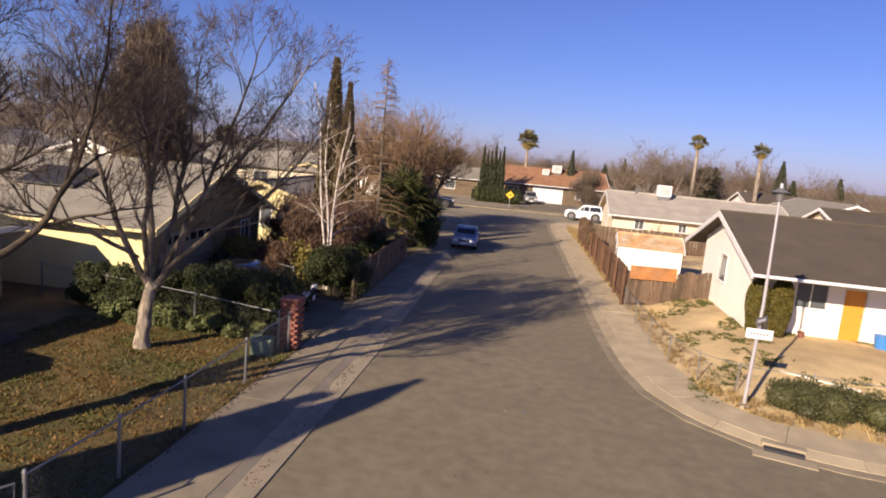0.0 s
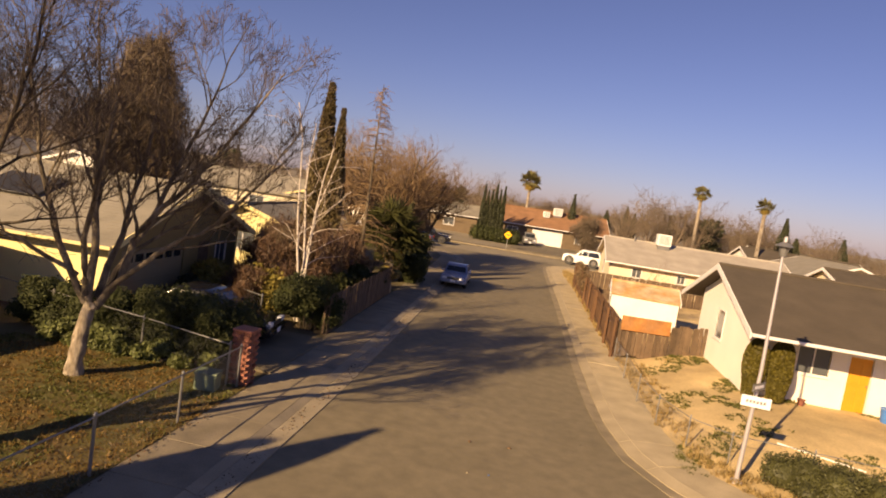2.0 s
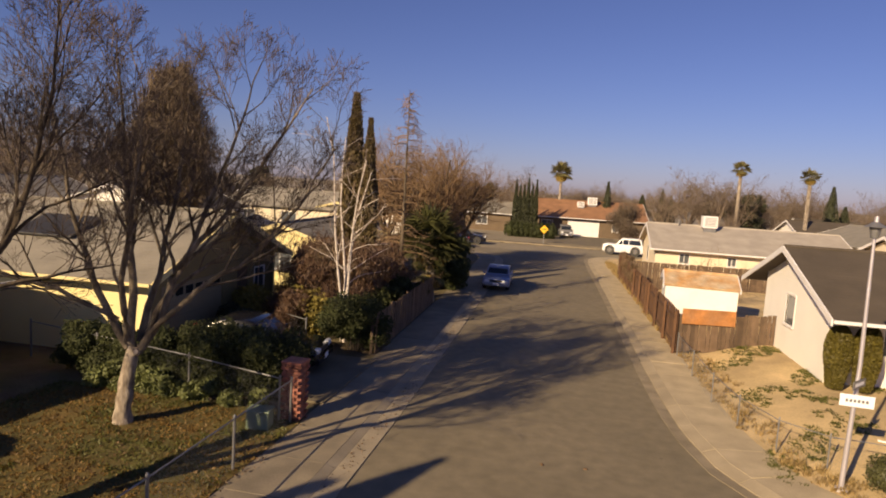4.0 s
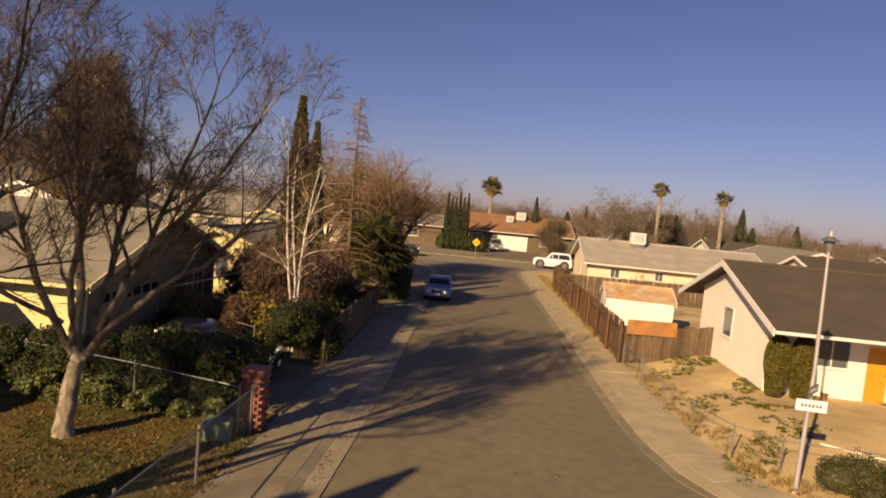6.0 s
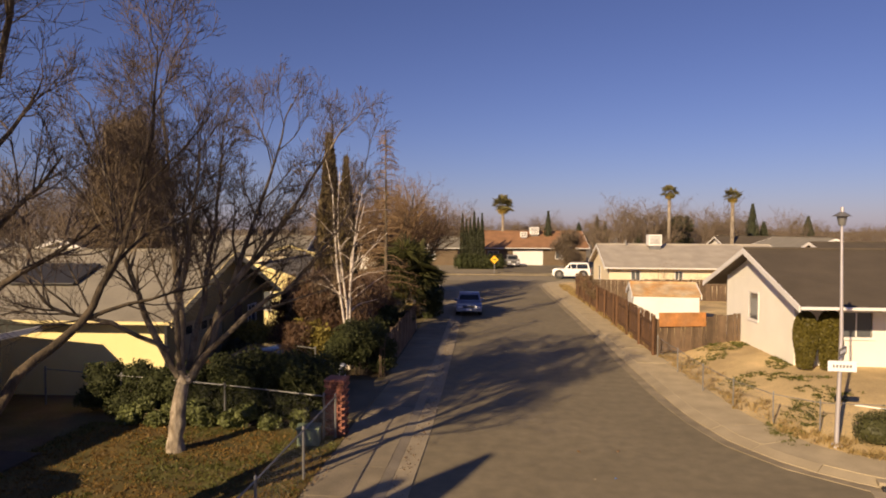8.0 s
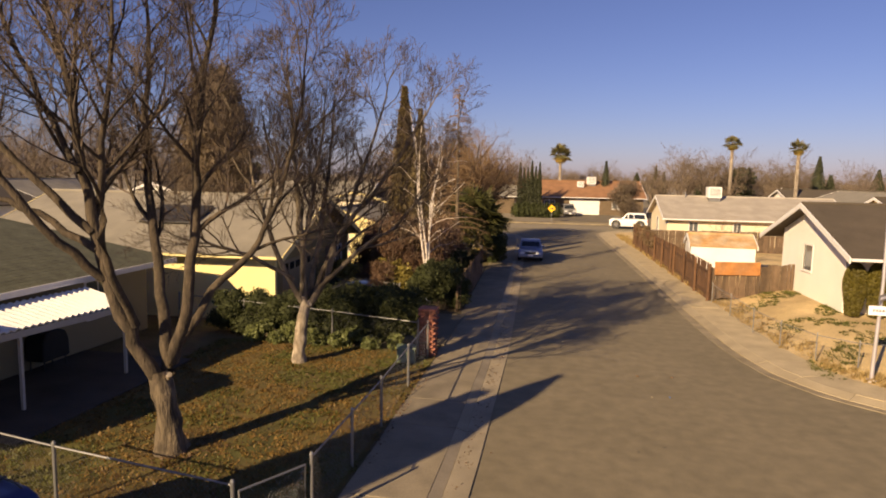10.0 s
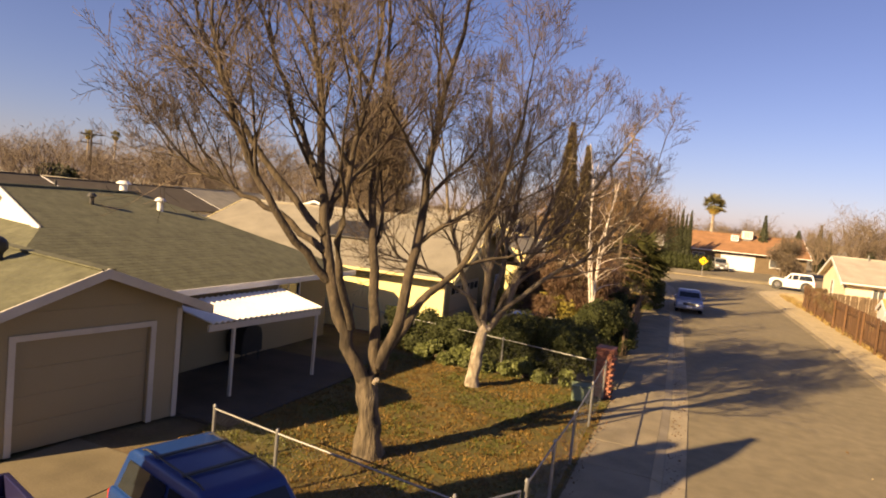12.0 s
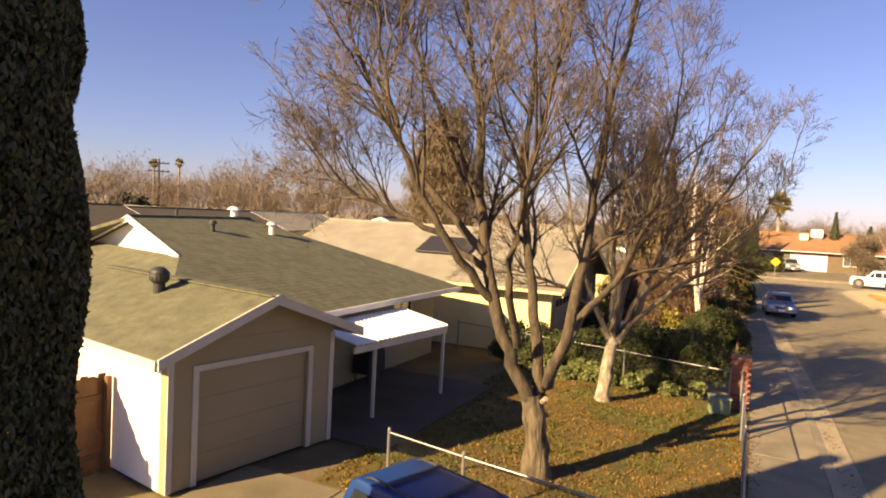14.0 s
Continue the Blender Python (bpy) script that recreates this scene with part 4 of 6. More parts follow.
part("slab", box(-3.4, 4.4, 72.1, 87.6, 0.0, 0.16, 0.01), DRIVE, far_drive)
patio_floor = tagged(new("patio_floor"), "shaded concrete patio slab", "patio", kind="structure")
part("slab", box(-15.3, -12.0, 7.6, 13.2, 0.0, 0.14, 0.01), PATIO_SHADED, patio_floor)

# ---- house with the bare yard ----
white = gable_house("white_house", pose(7.35, 22.1, 0.6, 0, 0, 1.0), "white stucco bungalow with a brown shingle roof", 17.0, 6.1, 2.6, 1.07, STUCCO_WHITE, ROOF_BROWN, over=1.5, gable_over=0.5,
                    holes={"front": [(1.45, 2.4, 1.0, 1.8, "window", 1), (2.95, 3.62, 0.02, 1.74), (4.25, 5.3, 1.0, 1.8, "window", 1), (8, 9.6, 0.85, 1.7, "window", 1)],
                           "near": [(2.2, 3.05, 1.1, 2.08, "window", 0)]})
door = part("door", box(2.97, 3.6, 0.04, 0.09, 0.03, 1.73, 0.006), DOOR_ORANGE, white, "orange painted front door")
for z0, z1 in ((0.15, 0.8), (0.92, 1.62)):
    for x0 in (3.05, 3.32):
        part("panel", box(x0, x0 + 0.2, 0.028, 0.045, z0, z1, 0.01), DOOR_ORANGE, door)
part("handle", tubes([[(3.53, 0.03, 0.9, 0.025), (3.53, -0.03, 0.9, 0.025), (3.53, -0.035, 0.9, 0.003)]], 8), CHROME, door, "metal door knob")
dfr = bmesh.new()
for b in ((2.88, 2.945, 0, 1.81), (3.625, 3.69, 0, 1.81), (2.945, 3.625, 1.745, 1.81)):
    add_box(dfr, b[0], b[1], -0.02, 0.1, b[2], b[3])
part("door_frame", dfr, TRIM, white)
part("step", box(2.7, 3.9, -0.7, -0.03, -0.15, 0.02, 0.01), CONCRETE, white, "concrete door step")
part("gable_vent", box(-0.03, 0.02, 2.9, 3.2, 2.9, 3.22, 0.005), METAL_WHITE, white, "small louvred gable vent")
part("floor", box(0.2, 16.8, 0.2, 5.9, -0.2, 0.0), CONCRETE, white)

# ---- second house on that side ----
pale = gable_house("pale_roof_house", pose(5.35, 47.8, 0.2), "cream bungalow with a pale grey shingle roof", 12.5, 8.6, 2.2, 1.4, STUCCO_CREAM, ROOF_PALE, over=0.5,
                   holes={"front": [(1.6, 2.2, 1.2, 1.8, "window", 1), (4.7, 5.2, 1.25, 1.8, "window", 1), (8.8, 9.8, 1.0, 1.8, "window", 1)], "near": [(3.2, 4.2, 0.9, 1.9, "window", 1)]})


def cooler(parent, x, y, z, s=1.0):
    """A roof-top cooler: louvred box on a curb."""
    body = part("roof_cooler", box(x - 0.5 * s, x + 0.5 * s, y - 0.5 * s, y + 0.5 * s, z, z + 0.85 * s, 0.03, 2), METAL_WHITE, parent, "white sheet metal roof cooler")
    for k in range(6):
        part("louvre", box(x - 0.4 * s, x + 0.4 * s, y - 0.515 * s, y - 0.5 * s, z + (0.14 + 0.11 * k) * s, z + (0.19 + 0.11 * k) * s), GALV, body)
    part("curb", box(x - 0.42 * s, x + 0.42 * s, y - 0.42 * s, y + 0.42 * s, z - 0.5 * s, z), GALV, body)


cooler(pale, 3.95, 3.6, 3.6)
part("roof_pipe", cylinder(0.05, 0.05, 3.3, 4.0, 8, Matrix.Translation((1.9, 4.0, 0))), GALV, pale, "grey vent pipe")

# ---- yellow house ----
YH = pose(-23.2, 17.53, 0.05, 0, 0, 2.5)
# The far gable wall is yellow too; its darker material carries the shade.
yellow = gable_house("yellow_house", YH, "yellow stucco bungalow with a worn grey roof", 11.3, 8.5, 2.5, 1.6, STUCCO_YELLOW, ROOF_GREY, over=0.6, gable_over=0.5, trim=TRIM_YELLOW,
                     holes={"front": [(5.1, 6.1, 0.9, 1.9, "window", 1)], "far": [(0.5, 4.1, 0.0, 2.02), (5.1, 5.95, 0.05, 2.05), (6.5, 7.3, 0.9, 1.9, "window", 1)]}, mats={"far": YELLOW_SHADED})
part("door", box(11.22, 11.27, 5.27, 6.11, 0.06, 2.04, 0.006), WOOD_FENCE, yellow, "dark wooden front door")
ygd = part("garage_door", box(11.2, 11.25, 0.68, 4.25, 0.01, 2.0, 0.006), GARAGE_TAN_SHADED, yellow, "tan sectional garage door with small windows")
for k in range(4):
    part("door_section", box(11.25, 11.265, 0.7, 4.23, 0.02 + 0.5 * k, 0.49 + 0.5 * k, 0.006), GARAGE_TAN_SHADED, ygd)
for k in range(6):
    part("pane", box(11.265, 11.272, 0.86 + 0.56 * k, 1.28 + 0.56 * k, 1.62, 1.88, 0.002), GLASS, ygd, "dark small pane")
pan = part("roof_panel", box(5.4, 7.6, 0, 1.6, 0, 0.07, 0.01), DARK_METAL, yellow, "dark flat panel on the roof")
put_on(pan, Matrix.Translation((0, 1.4, 2.5 + 1.4 * 1.6 / 4.25 + 0.13)) @ pose(0, 0, 0, math.degrees(math.atan(1.6 / 4.25)), 0, 0))

yellow2 = gable_house("second_yellow_house", pose(-11.7, 31.6, 0.05, 0, 0, 94), "pale yellow bungalow with a grey roof", 10.0, 5.6, 2.2, 0.95, STUCCO_YELLOW, ROOF_GREY, over=0.5, gable_over=0.4, trim=TRIM_YELLOW,
                      holes={"near": [(2.0, 3.2, 0.9, 1.8, "window", 1)]})
third = gable_house("third_house", pose(-21.4, 64.0, 0.05, 0, 0, 98), "white trimmed bungalow with a grey roof", 10.0, 6.0, 2.3, 0.9, STUCCO_CREAM, ROOF_GREY, over=0.4, trim=TRIM_YELLOW, holes={"near": [(2.5, 3.8, 0.9, 1.9, "window", 1)]})

# ---- main house with its garage ----
home = thing("tan_house", Matrix(), "tan bungalow with an olive shingle roof and attached garage", "house")
GM = pose(-13.6, 5.78, 0.12, 0, 0, -10.0)      # the garage's own frame: its front face at x = 0, its middle at y = 0
GW, GH, GRISE, D0, D1, DH = 1.76, 2.34, 0.65, -1.22, 1.12, 1.88
wall_f = wall_mesh(2 * GW, GH, 0.16, [(GW + D0, GW + D1, 0.0, DH)])
put_on(part("garage_front_wall", wall_f, STUCCO_TAN_SHADED, home, "garage front wall in tan darkened for shade"), GM @ pose(0, -GW, 0, 0, 0, 90))
put_on(part("garage_gable", wall_mesh(2 * GW, GH + 0.002, 0.15, [], GRISE, GH + 0.001), STUCCO_TAN_SHADED, home), GM @ pose(-0.006, -GW, 0, 0, 0, 90))
# The sun-facing side takes white; the walls in shade take the darkened tan.
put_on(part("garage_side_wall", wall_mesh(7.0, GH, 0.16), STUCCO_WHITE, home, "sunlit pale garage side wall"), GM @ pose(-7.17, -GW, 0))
put_on(part("garage_side_wall", wall_mesh(7.0, GH, 0.16), STUCCO_TAN_SHADED, home), GM @ pose(-0.17, GW, 0, 0, 0, 180))
gr = bmesh.new()
so, sl = 0.4, GRISE / GW
ez, rz = GH - so * sl + 0.07, GH + GRISE + 0.07
roof_plane(gr, (-7.2, -GW - so, ez), (0.4, -GW - so, ez), (0.4, 0, rz), (-5.4, 0, rz), 0.16)
put_on(part("garage_roof", gr, ROOF_OLIVE, home), GM)
gr = bmesh.new()
roof_plane(gr, (0.4, GW + so, ez), (-7.2, GW + so, ez), (-5.4, 0, rz), (0.4, 0, rz), 0.16)
groof = put_on(part("garage_roof", gr, ROOF_OLIVE, home), GM)
gr = bmesh.new()
roof_plane(gr, (-7.2, GW + so, ez), (-7.2, -GW - so, ez), (-5.4, 0, rz), (-5.4, 0, rz), 0.16)
put_on(part("garage_roof", gr, ROOF_OLIVE, home), GM)
for i in range(19):
    put_on(part("ridge_tile", prism([(-0.16, 0), (0.16, 0), (0.16, 0.02), (-0.16, 0.035)], -0.13, 0.13, 0, 1), ROOF_OLIVE, groof), GM @ pose(0.25 - i * 0.3, 0, rz - 0.012))
for s in (-1, 1):
    put_on(part("barge_board", board((0.422, s * (GW + so), ez + 0.02), (0.422, 0, rz + 0.02), 0.04, 0.17), TRIM_SHADED, groof, "white barge board"), GM)
    put_on(part("fascia", box(-7.2, 0.4, s * (GW + so + 0.022) - 0.018, s * (GW + so + 0.022) + 0.018, ez - 0.16, ez), TRIM_SHADED, groof), GM)
    put_on(part("corner_trim", box(0.002, 0.03, s * (GW - 0.05) - 0.05, s * (GW - 0.05) + 0.05, 0, GH - 0.15), TRIM_SHADED, home, "white corner trim"), GM)
gdoor = part("garage_door", box(-0.12, -0.07, D0 + 0.01, D1 - 0.01, 0.01, DH - 0.01, 0.006), GARAGE_TAN_SHADED, home, "tan sectional garage door")
put_on(gdoor, GM)
for k in range(4):
    put_on(part("door_section", box(-0.072, -0.06, D0 + 0.03, D1 - 0.03, 0.02 + k * 0.46, 0.477 + k * 0.46, 0.002), GARAGE_TAN_SHADED, gdoor), GM)
tr = bmesh.new()
add_box(tr, 0.002, 0.03, D0 - 0.1, D0, 0.0, DH + 0.1)
add_box(tr, 0.002, 0.03, D1, D1 + 0.1, 0.0, DH + 0.1)
add_box(tr, 0.002, 0.03, D0, D1, DH, DH + 0.1)
put_on(part("door_trim", tr, TRIM_SHADED, gdoor, "white garage door surround"), GM)
tb = part("turbine_vent", cylinder(0.11, 0.11, 0.0, 0.2, 14), DARK_METAL, groof, "dark round turbine vent")
put_on(tb, GM @ Matrix.Translation((-2.4, -0.55, rz - 0.25)))
head = bmesh.new()
bmesh.ops.create_uvsphere(head, u_segments=18, v_segments=10, radius=0.19, matrix=Matrix.Diagonal((1, 1, 0.95, 1)))
put_on(part("turbine_head", head, DARK_METAL, tb), GM @ Matrix.Translation((-2.4, -0.55, rz + 0.1)))
for k in range(18):
    put_on(part("vane", board((0.185, 0, 0.07), (0.185, 0.03, 0.07), 0.01, 0.14, (1, 0, 0.001)), DARK_METAL, tb), GM @ Matrix.Translation((-2.4, -0.55, rz + 0.1)) @ pose(0, 0, 0, 0, 0, 20 * k))

# main roof: the ridge runs along y; a small gable stands over a hip to the south, a full hip closes the north
RX, RZ, Y1, YR, EX, EZ = -21.1, 4.25, 16.5, 13.4, -14.6, 2.35
WX = 2 * RX - EX
PEAK, FOOT_E, FOOT_W = Vector((RX + 0.1, 8.75, RZ)), Vector((-18.2, 8.0, 3.4)), Vector((-23.9, 9.55, 3.4))
CORNER_E, CORNER_W = Vector((EX, 4.45, EZ)), Vector((WX, 7.98, EZ))
RIDGE_N = Vector((RX, YR, RZ))
mr = bmesh.new()
roof_plane(mr, FOOT_E, (-18.2, YR + 1.4, 3.4), RIDGE_N, PEAK, 0.17)
part("main_roof", mr, ROOF_OLIVE, home)
mr = bmesh.new()
roof_plane(mr, CORNER_E, (EX, Y1, EZ), (-18.2, YR + 1.4, 3.4), FOOT_E, 0.17)
part("main_roof", mr, ROOF_OLIVE, home)
mr = bmesh.new()
roof_plane(mr, (EX, Y1, EZ), (WX, Y1, EZ), RIDGE_N, RIDGE_N, 0.17)
part("main_roof", mr, ROOF_OLIVE, home)
mr = bmesh.new()
roof_plane(mr, (WX, Y1, EZ), CORNER_W, PEAK, RIDGE_N, 0.17)
mroof = part("main_roof", mr, ROOF_OLIVE, home)
mr = bmesh.new()
roof_plane(mr, CORNER_W, CORNER_E, FOOT_E, FOOT_W, 0.17)
part("main_roof", mr, ROOF_OLIVE, home)
gb = bmesh.new()
inward = Vector((0.265, 0.964, 0))
vv = [gb.verts.new(q + inward * d) for d in (0.22, 0.36) for q in (FOOT_W + Vector((0, 0, -0.05)), FOOT_E + Vector((0, 0, -0.05)), PEAK + Vector((0, 0, -0.1)))]
for f in ((0, 1, 2), (5, 4, 3), (0, 2, 5, 3), (2, 1, 4, 5), (1, 0, 3, 4)):
    gb.faces.new([vv[i] for i in f])
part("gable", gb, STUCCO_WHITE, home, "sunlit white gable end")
part("ridge_cap", tubes([[(*PEAK, 0.06), (*RIDGE_N, 0.06)]], 8), ROOF_OLIVE, mroof)
for q in (FOOT_W - inward * 0.05, FOOT_E - inward * 0.02):
    part("barge_board", board(q + Vector((0, 0, 0.03)), PEAK - inward * 0.022 + Vector((0, 0, 0.03)), 0.04, 0.17), TRIM, mroof, "white barge board")
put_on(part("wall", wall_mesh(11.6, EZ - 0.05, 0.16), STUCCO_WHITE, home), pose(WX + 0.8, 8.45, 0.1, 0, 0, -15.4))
put_on(part("wall", wall_mesh(9.2, EZ - 0.05, 0.16, [(6.6, 7.6, 0.9, 1.9), (1.9, 2.9, 0.02, 2.0)]), STUCCO_TAN_SHADED, home), pose(EX - 0.75, 6.8, 0.1, 0, 0, 90))
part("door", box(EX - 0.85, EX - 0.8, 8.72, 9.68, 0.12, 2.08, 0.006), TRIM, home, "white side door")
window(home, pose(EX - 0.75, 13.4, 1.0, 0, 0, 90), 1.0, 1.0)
put_on(part("wall", wall_mesh(12.0, EZ - 0.05, 0.16), STUCCO_TAN_SHADED, home), pose(EX - 0.76, Y1 - 0.5, 0.1, 0, 0, 180))
part("eaves_fascia", box(EX - 0.005, EX + 0.03, 7.4, Y1, EZ - 0.14, EZ + 0.01), TRIM, mroof)
part("floor", box(-27, EX - 1.0, 6, Y1 - 0.7, 0.0, 0.1), CONCRETE, home)


def roof_pipe(x, y, r, h, mat, cap, label):
    z = RZ - (RZ - EZ) * abs(x - RX) / (EX - RX)
    p = part("vent_pipe", cylinder(r, r, z - 0.1, z + h, 12, Matrix.Translation((x, y, 0))), mat, mroof, label)
    if cap:
        part("cap", cylinder(r * 2.0, r * 1.1, z + h, z + h + 0.1, 14, Matrix.Translation((x, y, 0))), mat, p)


roof_pipe(-19.6, 12.8, 0.09, 0.3, METAL_WHITE, True, "white capped roof vent")
roof_pipe(-19.9, 10.65, 0.07, 0.22, DARK_METAL, True, "dark roof vent")
roof_pipe(-21.2, 10.5, 0.04, 0.25, DARK_METAL, False, "dark vent pipe")
roof_pipe(-21.2, 12.8, 0.12, 0.3, METAL_WHITE, True, "white capped roof vent")

# patio cover
cover = thing("patio_cover", Matrix(), "white corrugated metal patio cover on slim posts", "patio cover")
c00, c01, c11, c10 = Vector((-13.3, 8.35, 1.88)), Vector((-12.8, 11.8, 1.9)), Vector((-14.5, 12.35, 2.1)), Vector((-14.65, 8.35, 2.12))
n = 44
vs, fs = [], []
for lv in (0, -0.03):
    for i in range(n + 1):
        f = i / n
        dz = 0.022 * math.cos(i * math.pi)
        for q in (c00.lerp(c01, f), c10.lerp(c11, f)):
            vs.append((q.x, q.y, q.z + dz + lv))
k = 2 * (n + 1)
for i in range(n):
    a = 2 * i
    fs += [(a, a + 2, a + 3, a + 1), (k + a, k + a + 1, k + a + 3, k + a + 2), (a, k + a, k + a + 2, a + 2), (a + 1, a + 3, k + a + 3, k + a + 1)]
fs += [(0, 1, k + 1, k), (2 * n, k + 2 * n, k + 2 * n + 1, 2 * n + 1)]
part("corrugated_roof", (vs, fs), METAL_WHITE, cover)
part("front_beam", board(c00 + Vector((-0.05, 0, -0.06)), c01 + Vector((-0.05, 0, -0.06)), 0.06, 0.14), TRIM_SHADED, cover)
part("side_beam", board(c01 + Vector((-0.05, -0.06, -0.06)), c11 + Vector((0, -0.06, -0.06)), 0.06, 0.12), TRIM_SHADED, cover)
for f in (0.2, 0.97):
    q = c00.lerp(c01, f)
    part("post", box(q.x - 0.09, q.x - 0.02, q.y - 0.035, q.y + 0.035, 0.1, q.z - 0.19, 0.006), TRIM_SHADED, cover, "slim white post")

# ---- far end of the street ----
# Shade below the eaves is painted in as a brown wall colour.
orange = gable_house("orange_roof_house", pose(-5.9, 87.6, 0.1, 0, 0, 6), "far bungalow with an orange roof and white garage door", 14.5, 9.0, 2.6, 2.0, FAR_WALL_SHADED, ROOF_ORANGE, over=0.6, step=0.35,
                     holes={"front": [(4.4, 8.6, 0.0, 2.1), (10.3, 11.8, 0.9, 1.9, "window", 1), (1.0, 2.4, 0.9, 1.9, "window", 1)]})
fgd = part("garage_door", box(4.42, 8.58, 0.06, 0.12, 0.0, 2.08, 0.01), METAL_WHITE, orange, "white sectional garage door")
for k in range(4):
    part("door_section", box(4.5, 8.5, 0.045, 0.062, 0.03 + k * 0.51, 0.5 + k * 0.51, 0.01), METAL_WHITE, fgd)
cooler(orange, 7.8, 3.4, 4.2, 1.2)
cooler(orange, 6.2, 2.6, 3.8, 0.9)

# ---- street lamp with its signs ----
lamp = thing("street_lamp", pose(5.57, 15.65, 0.1), "slender pale metal street lamp carrying two signs", "street lamp")
smooth(part("pole", tubes([[(0, 0, -0.1, 0.054), (0, 0, 0.3, 0.05), (0.05, 0, 2.6, 0.04), (0.02, 0.03, 5.1, 0.028)]], 12), POLE, lamp))
part("base_flange", cylinder(0.15, 0.12, 0, 0.08, 12), POLE, lamp)
lh = part("lantern", cylinder(0.07, 0.11, 5.05, 5.26, 14, Matrix.Translation((0.02, 0.03, 0))), GALV, lamp, "grey lantern body")
part("hood", cylinder(0.2, 0.05, 5.26, 5.36, 18, Matrix.Translation((0.02, 0.03, 0))), GALV, lh, "shallow metal hood")
part("photocell", cylinder(0.04, 0.035, 5.36, 5.47, 10, Matrix.Translation((0.02, 0.03, 0))), POLE, lh)
for name, z, rot, w, h, mat in (("name_sign", 2.22, 50, 0.62, 0.17, GALV), ("notice_sign", 1.88, -4, 0.6, 0.24, SIGN_WHITE)):
    sg = put_on(part(name, box(-w / 2, w / 2, -0.008, 0.008, -h / 2, h / 2, 0.004), mat, lamp, "grey street name plate" if mat is GALV else "white notice plate"), pose(0.05, -0.07, z, 0, 0, rot))
    if mat is SIGN_WHITE:
        bars = bmesh.new()
        for k in range(6):
            add_box(bars, -0.2 + 0.07 * k, -0.155 + 0.07 * k, -0.011, -0.0085, -0.03, 0.03)
        put_on(part("lettering", bars, GALV, sg, "grey unreadable lettering bars"), pose(0.05, -0.07, z, 0, 0, rot))
    else:
        put_on(part("lettering", box(-0.22, 0.22, -0.011, -0.0085, -0.035, 0.035), SIGN_WHITE, sg, "pale lettering bar"), pose(0.05, -0.07, z, 0, 0, rot))

# ---- storm drain ----
drain = thing("storm_drain", pose(5.72, 13.36, 0.0, 0, 0, -15), "dark kerb inlet of a storm drain", "drain")
part("lintel", box(-0.42, 0.42, 0.06, 0.3, 0.05, 0.142, 0.01), GUTTER, drain)
# No hole is cut: a black box paints the darkness of the inlet.
part("opening", box(-0.38, 0.38, -0.1, 0.07, 0.012, 0.085), SIGN_BLACK, drain, "black box for the dark inside of the inlet")
part("apron", box(-0.6, 0.6, -0.45, -0.105, -0.02, 0.022, 0.006), GUTTER, drain)

# ---- brick pier ----
pier = thing("brick_pier", pose(-5.97, 15.3, 0.06, 0, 0, -2), "red brick gate pier with a cap course", "pier")
part("core", box(-0.19, 0.19, -0.19, 0.19, -0.1, 1.36), MORTAR, pier)
bw = box(-0.098, 0.098, -0.045, 0.045, 0, 0.064, 0.004)
brick_me = bpy.data.meshes.new("brick")
bw.to_mesh(brick_me)
bw.free()
brick_me.materials.append(BRICK)
for c in range(18):
    z = 0.0 + c * 0.075
    out = 0.152 if c < 16 else 0.18
    for s in range(4):
        for k in (-1, 0):
            m = pose(0, 0, 0, 0, 0, 90 * s + (0 if c % 2 else 0)) @ pose(k * 0.206 + 0.103 + (0.05 if c % 2 else -0.05), -out, z, 0, 0, rng.uniform(-1, 1))
            b = new("brick", brick_me)
            b.parent = pier
            b.matrix_basis = m
part("cap", box(-0.25, 0.25, -0.25, 0.25, 1.345, 1.4, 0.012), BRICK, pier, "brick coping on the pier")

# ---- fences on the left ----
chain_link("yard_fence", "galvanised chain-link fence along the pavement", [(-5.8, 6.4, 0), (-5.8, 10.0, 0), (-5.92, 15.0, 0)], 1.0, 2.2)
chain_link("drive_fence", "galvanised chain-link fence beside the driveway", [(-11.15, 6.2, 0), (-9.66, 5.92, 0), (-6.5, 5.42, 0)], 0.98, 2.2)
chain_link("side_fence", "chain-link fence in front of a leafy hedge", [(-14.8, 16.9, 0), (-12.2, 16.4, 0), (-9.0, 15.75, 0), (-6.2, 15.0, 0)], 1.0, 2.4)
gate = thing("chain_link_gate", Matrix(), "small galvanised chain-link gate", "gate")
part("gate_frame", tubes([[(-6.4, 5.4, 0.15, 0.02), (-6.4, 5.4, 1.0, 0.02), (-5.86, 6.3, 1.0, 0.02), (-5.86, 6.3, 0.15, 0.02), (-6.4, 5.4, 0.15, 0.02)]], 7), GALV, gate)
gw = []
for k in range(14):
    f = k / 14
    for s in (0, 1):
        a = Vector((-6.4, 5.4, 0.15 if s else 1.0)).lerp(Vector((-5.86, 6.3, 0.15 if s else 1.0)), f)
        b = Vector((-6.4, 5.4, 1.0 if s else 0.15)).lerp(Vector((-5.86, 6.3, 1.0 if s else 0.15)), min(1, f + 0.6))
        gw.append([(*a, 0.001), (*b, 0.001)])
part("wire_mesh", tubes(gw, 3), GALV, gate)
chain_link("neighbour_fence", "low pale rail fence beside the driveway", [(-11.0, 22.4, 0.05), (-8.3, 21.0, 0.05)], 0.9, 1.4)
board_fence("front_wood_fence", "weathered brown wooden fence by the pavement", [(-6.03, 21.3, 0.08), (-6.4, 31.0, 0.08)], 1.35, WOOD_FENCE)

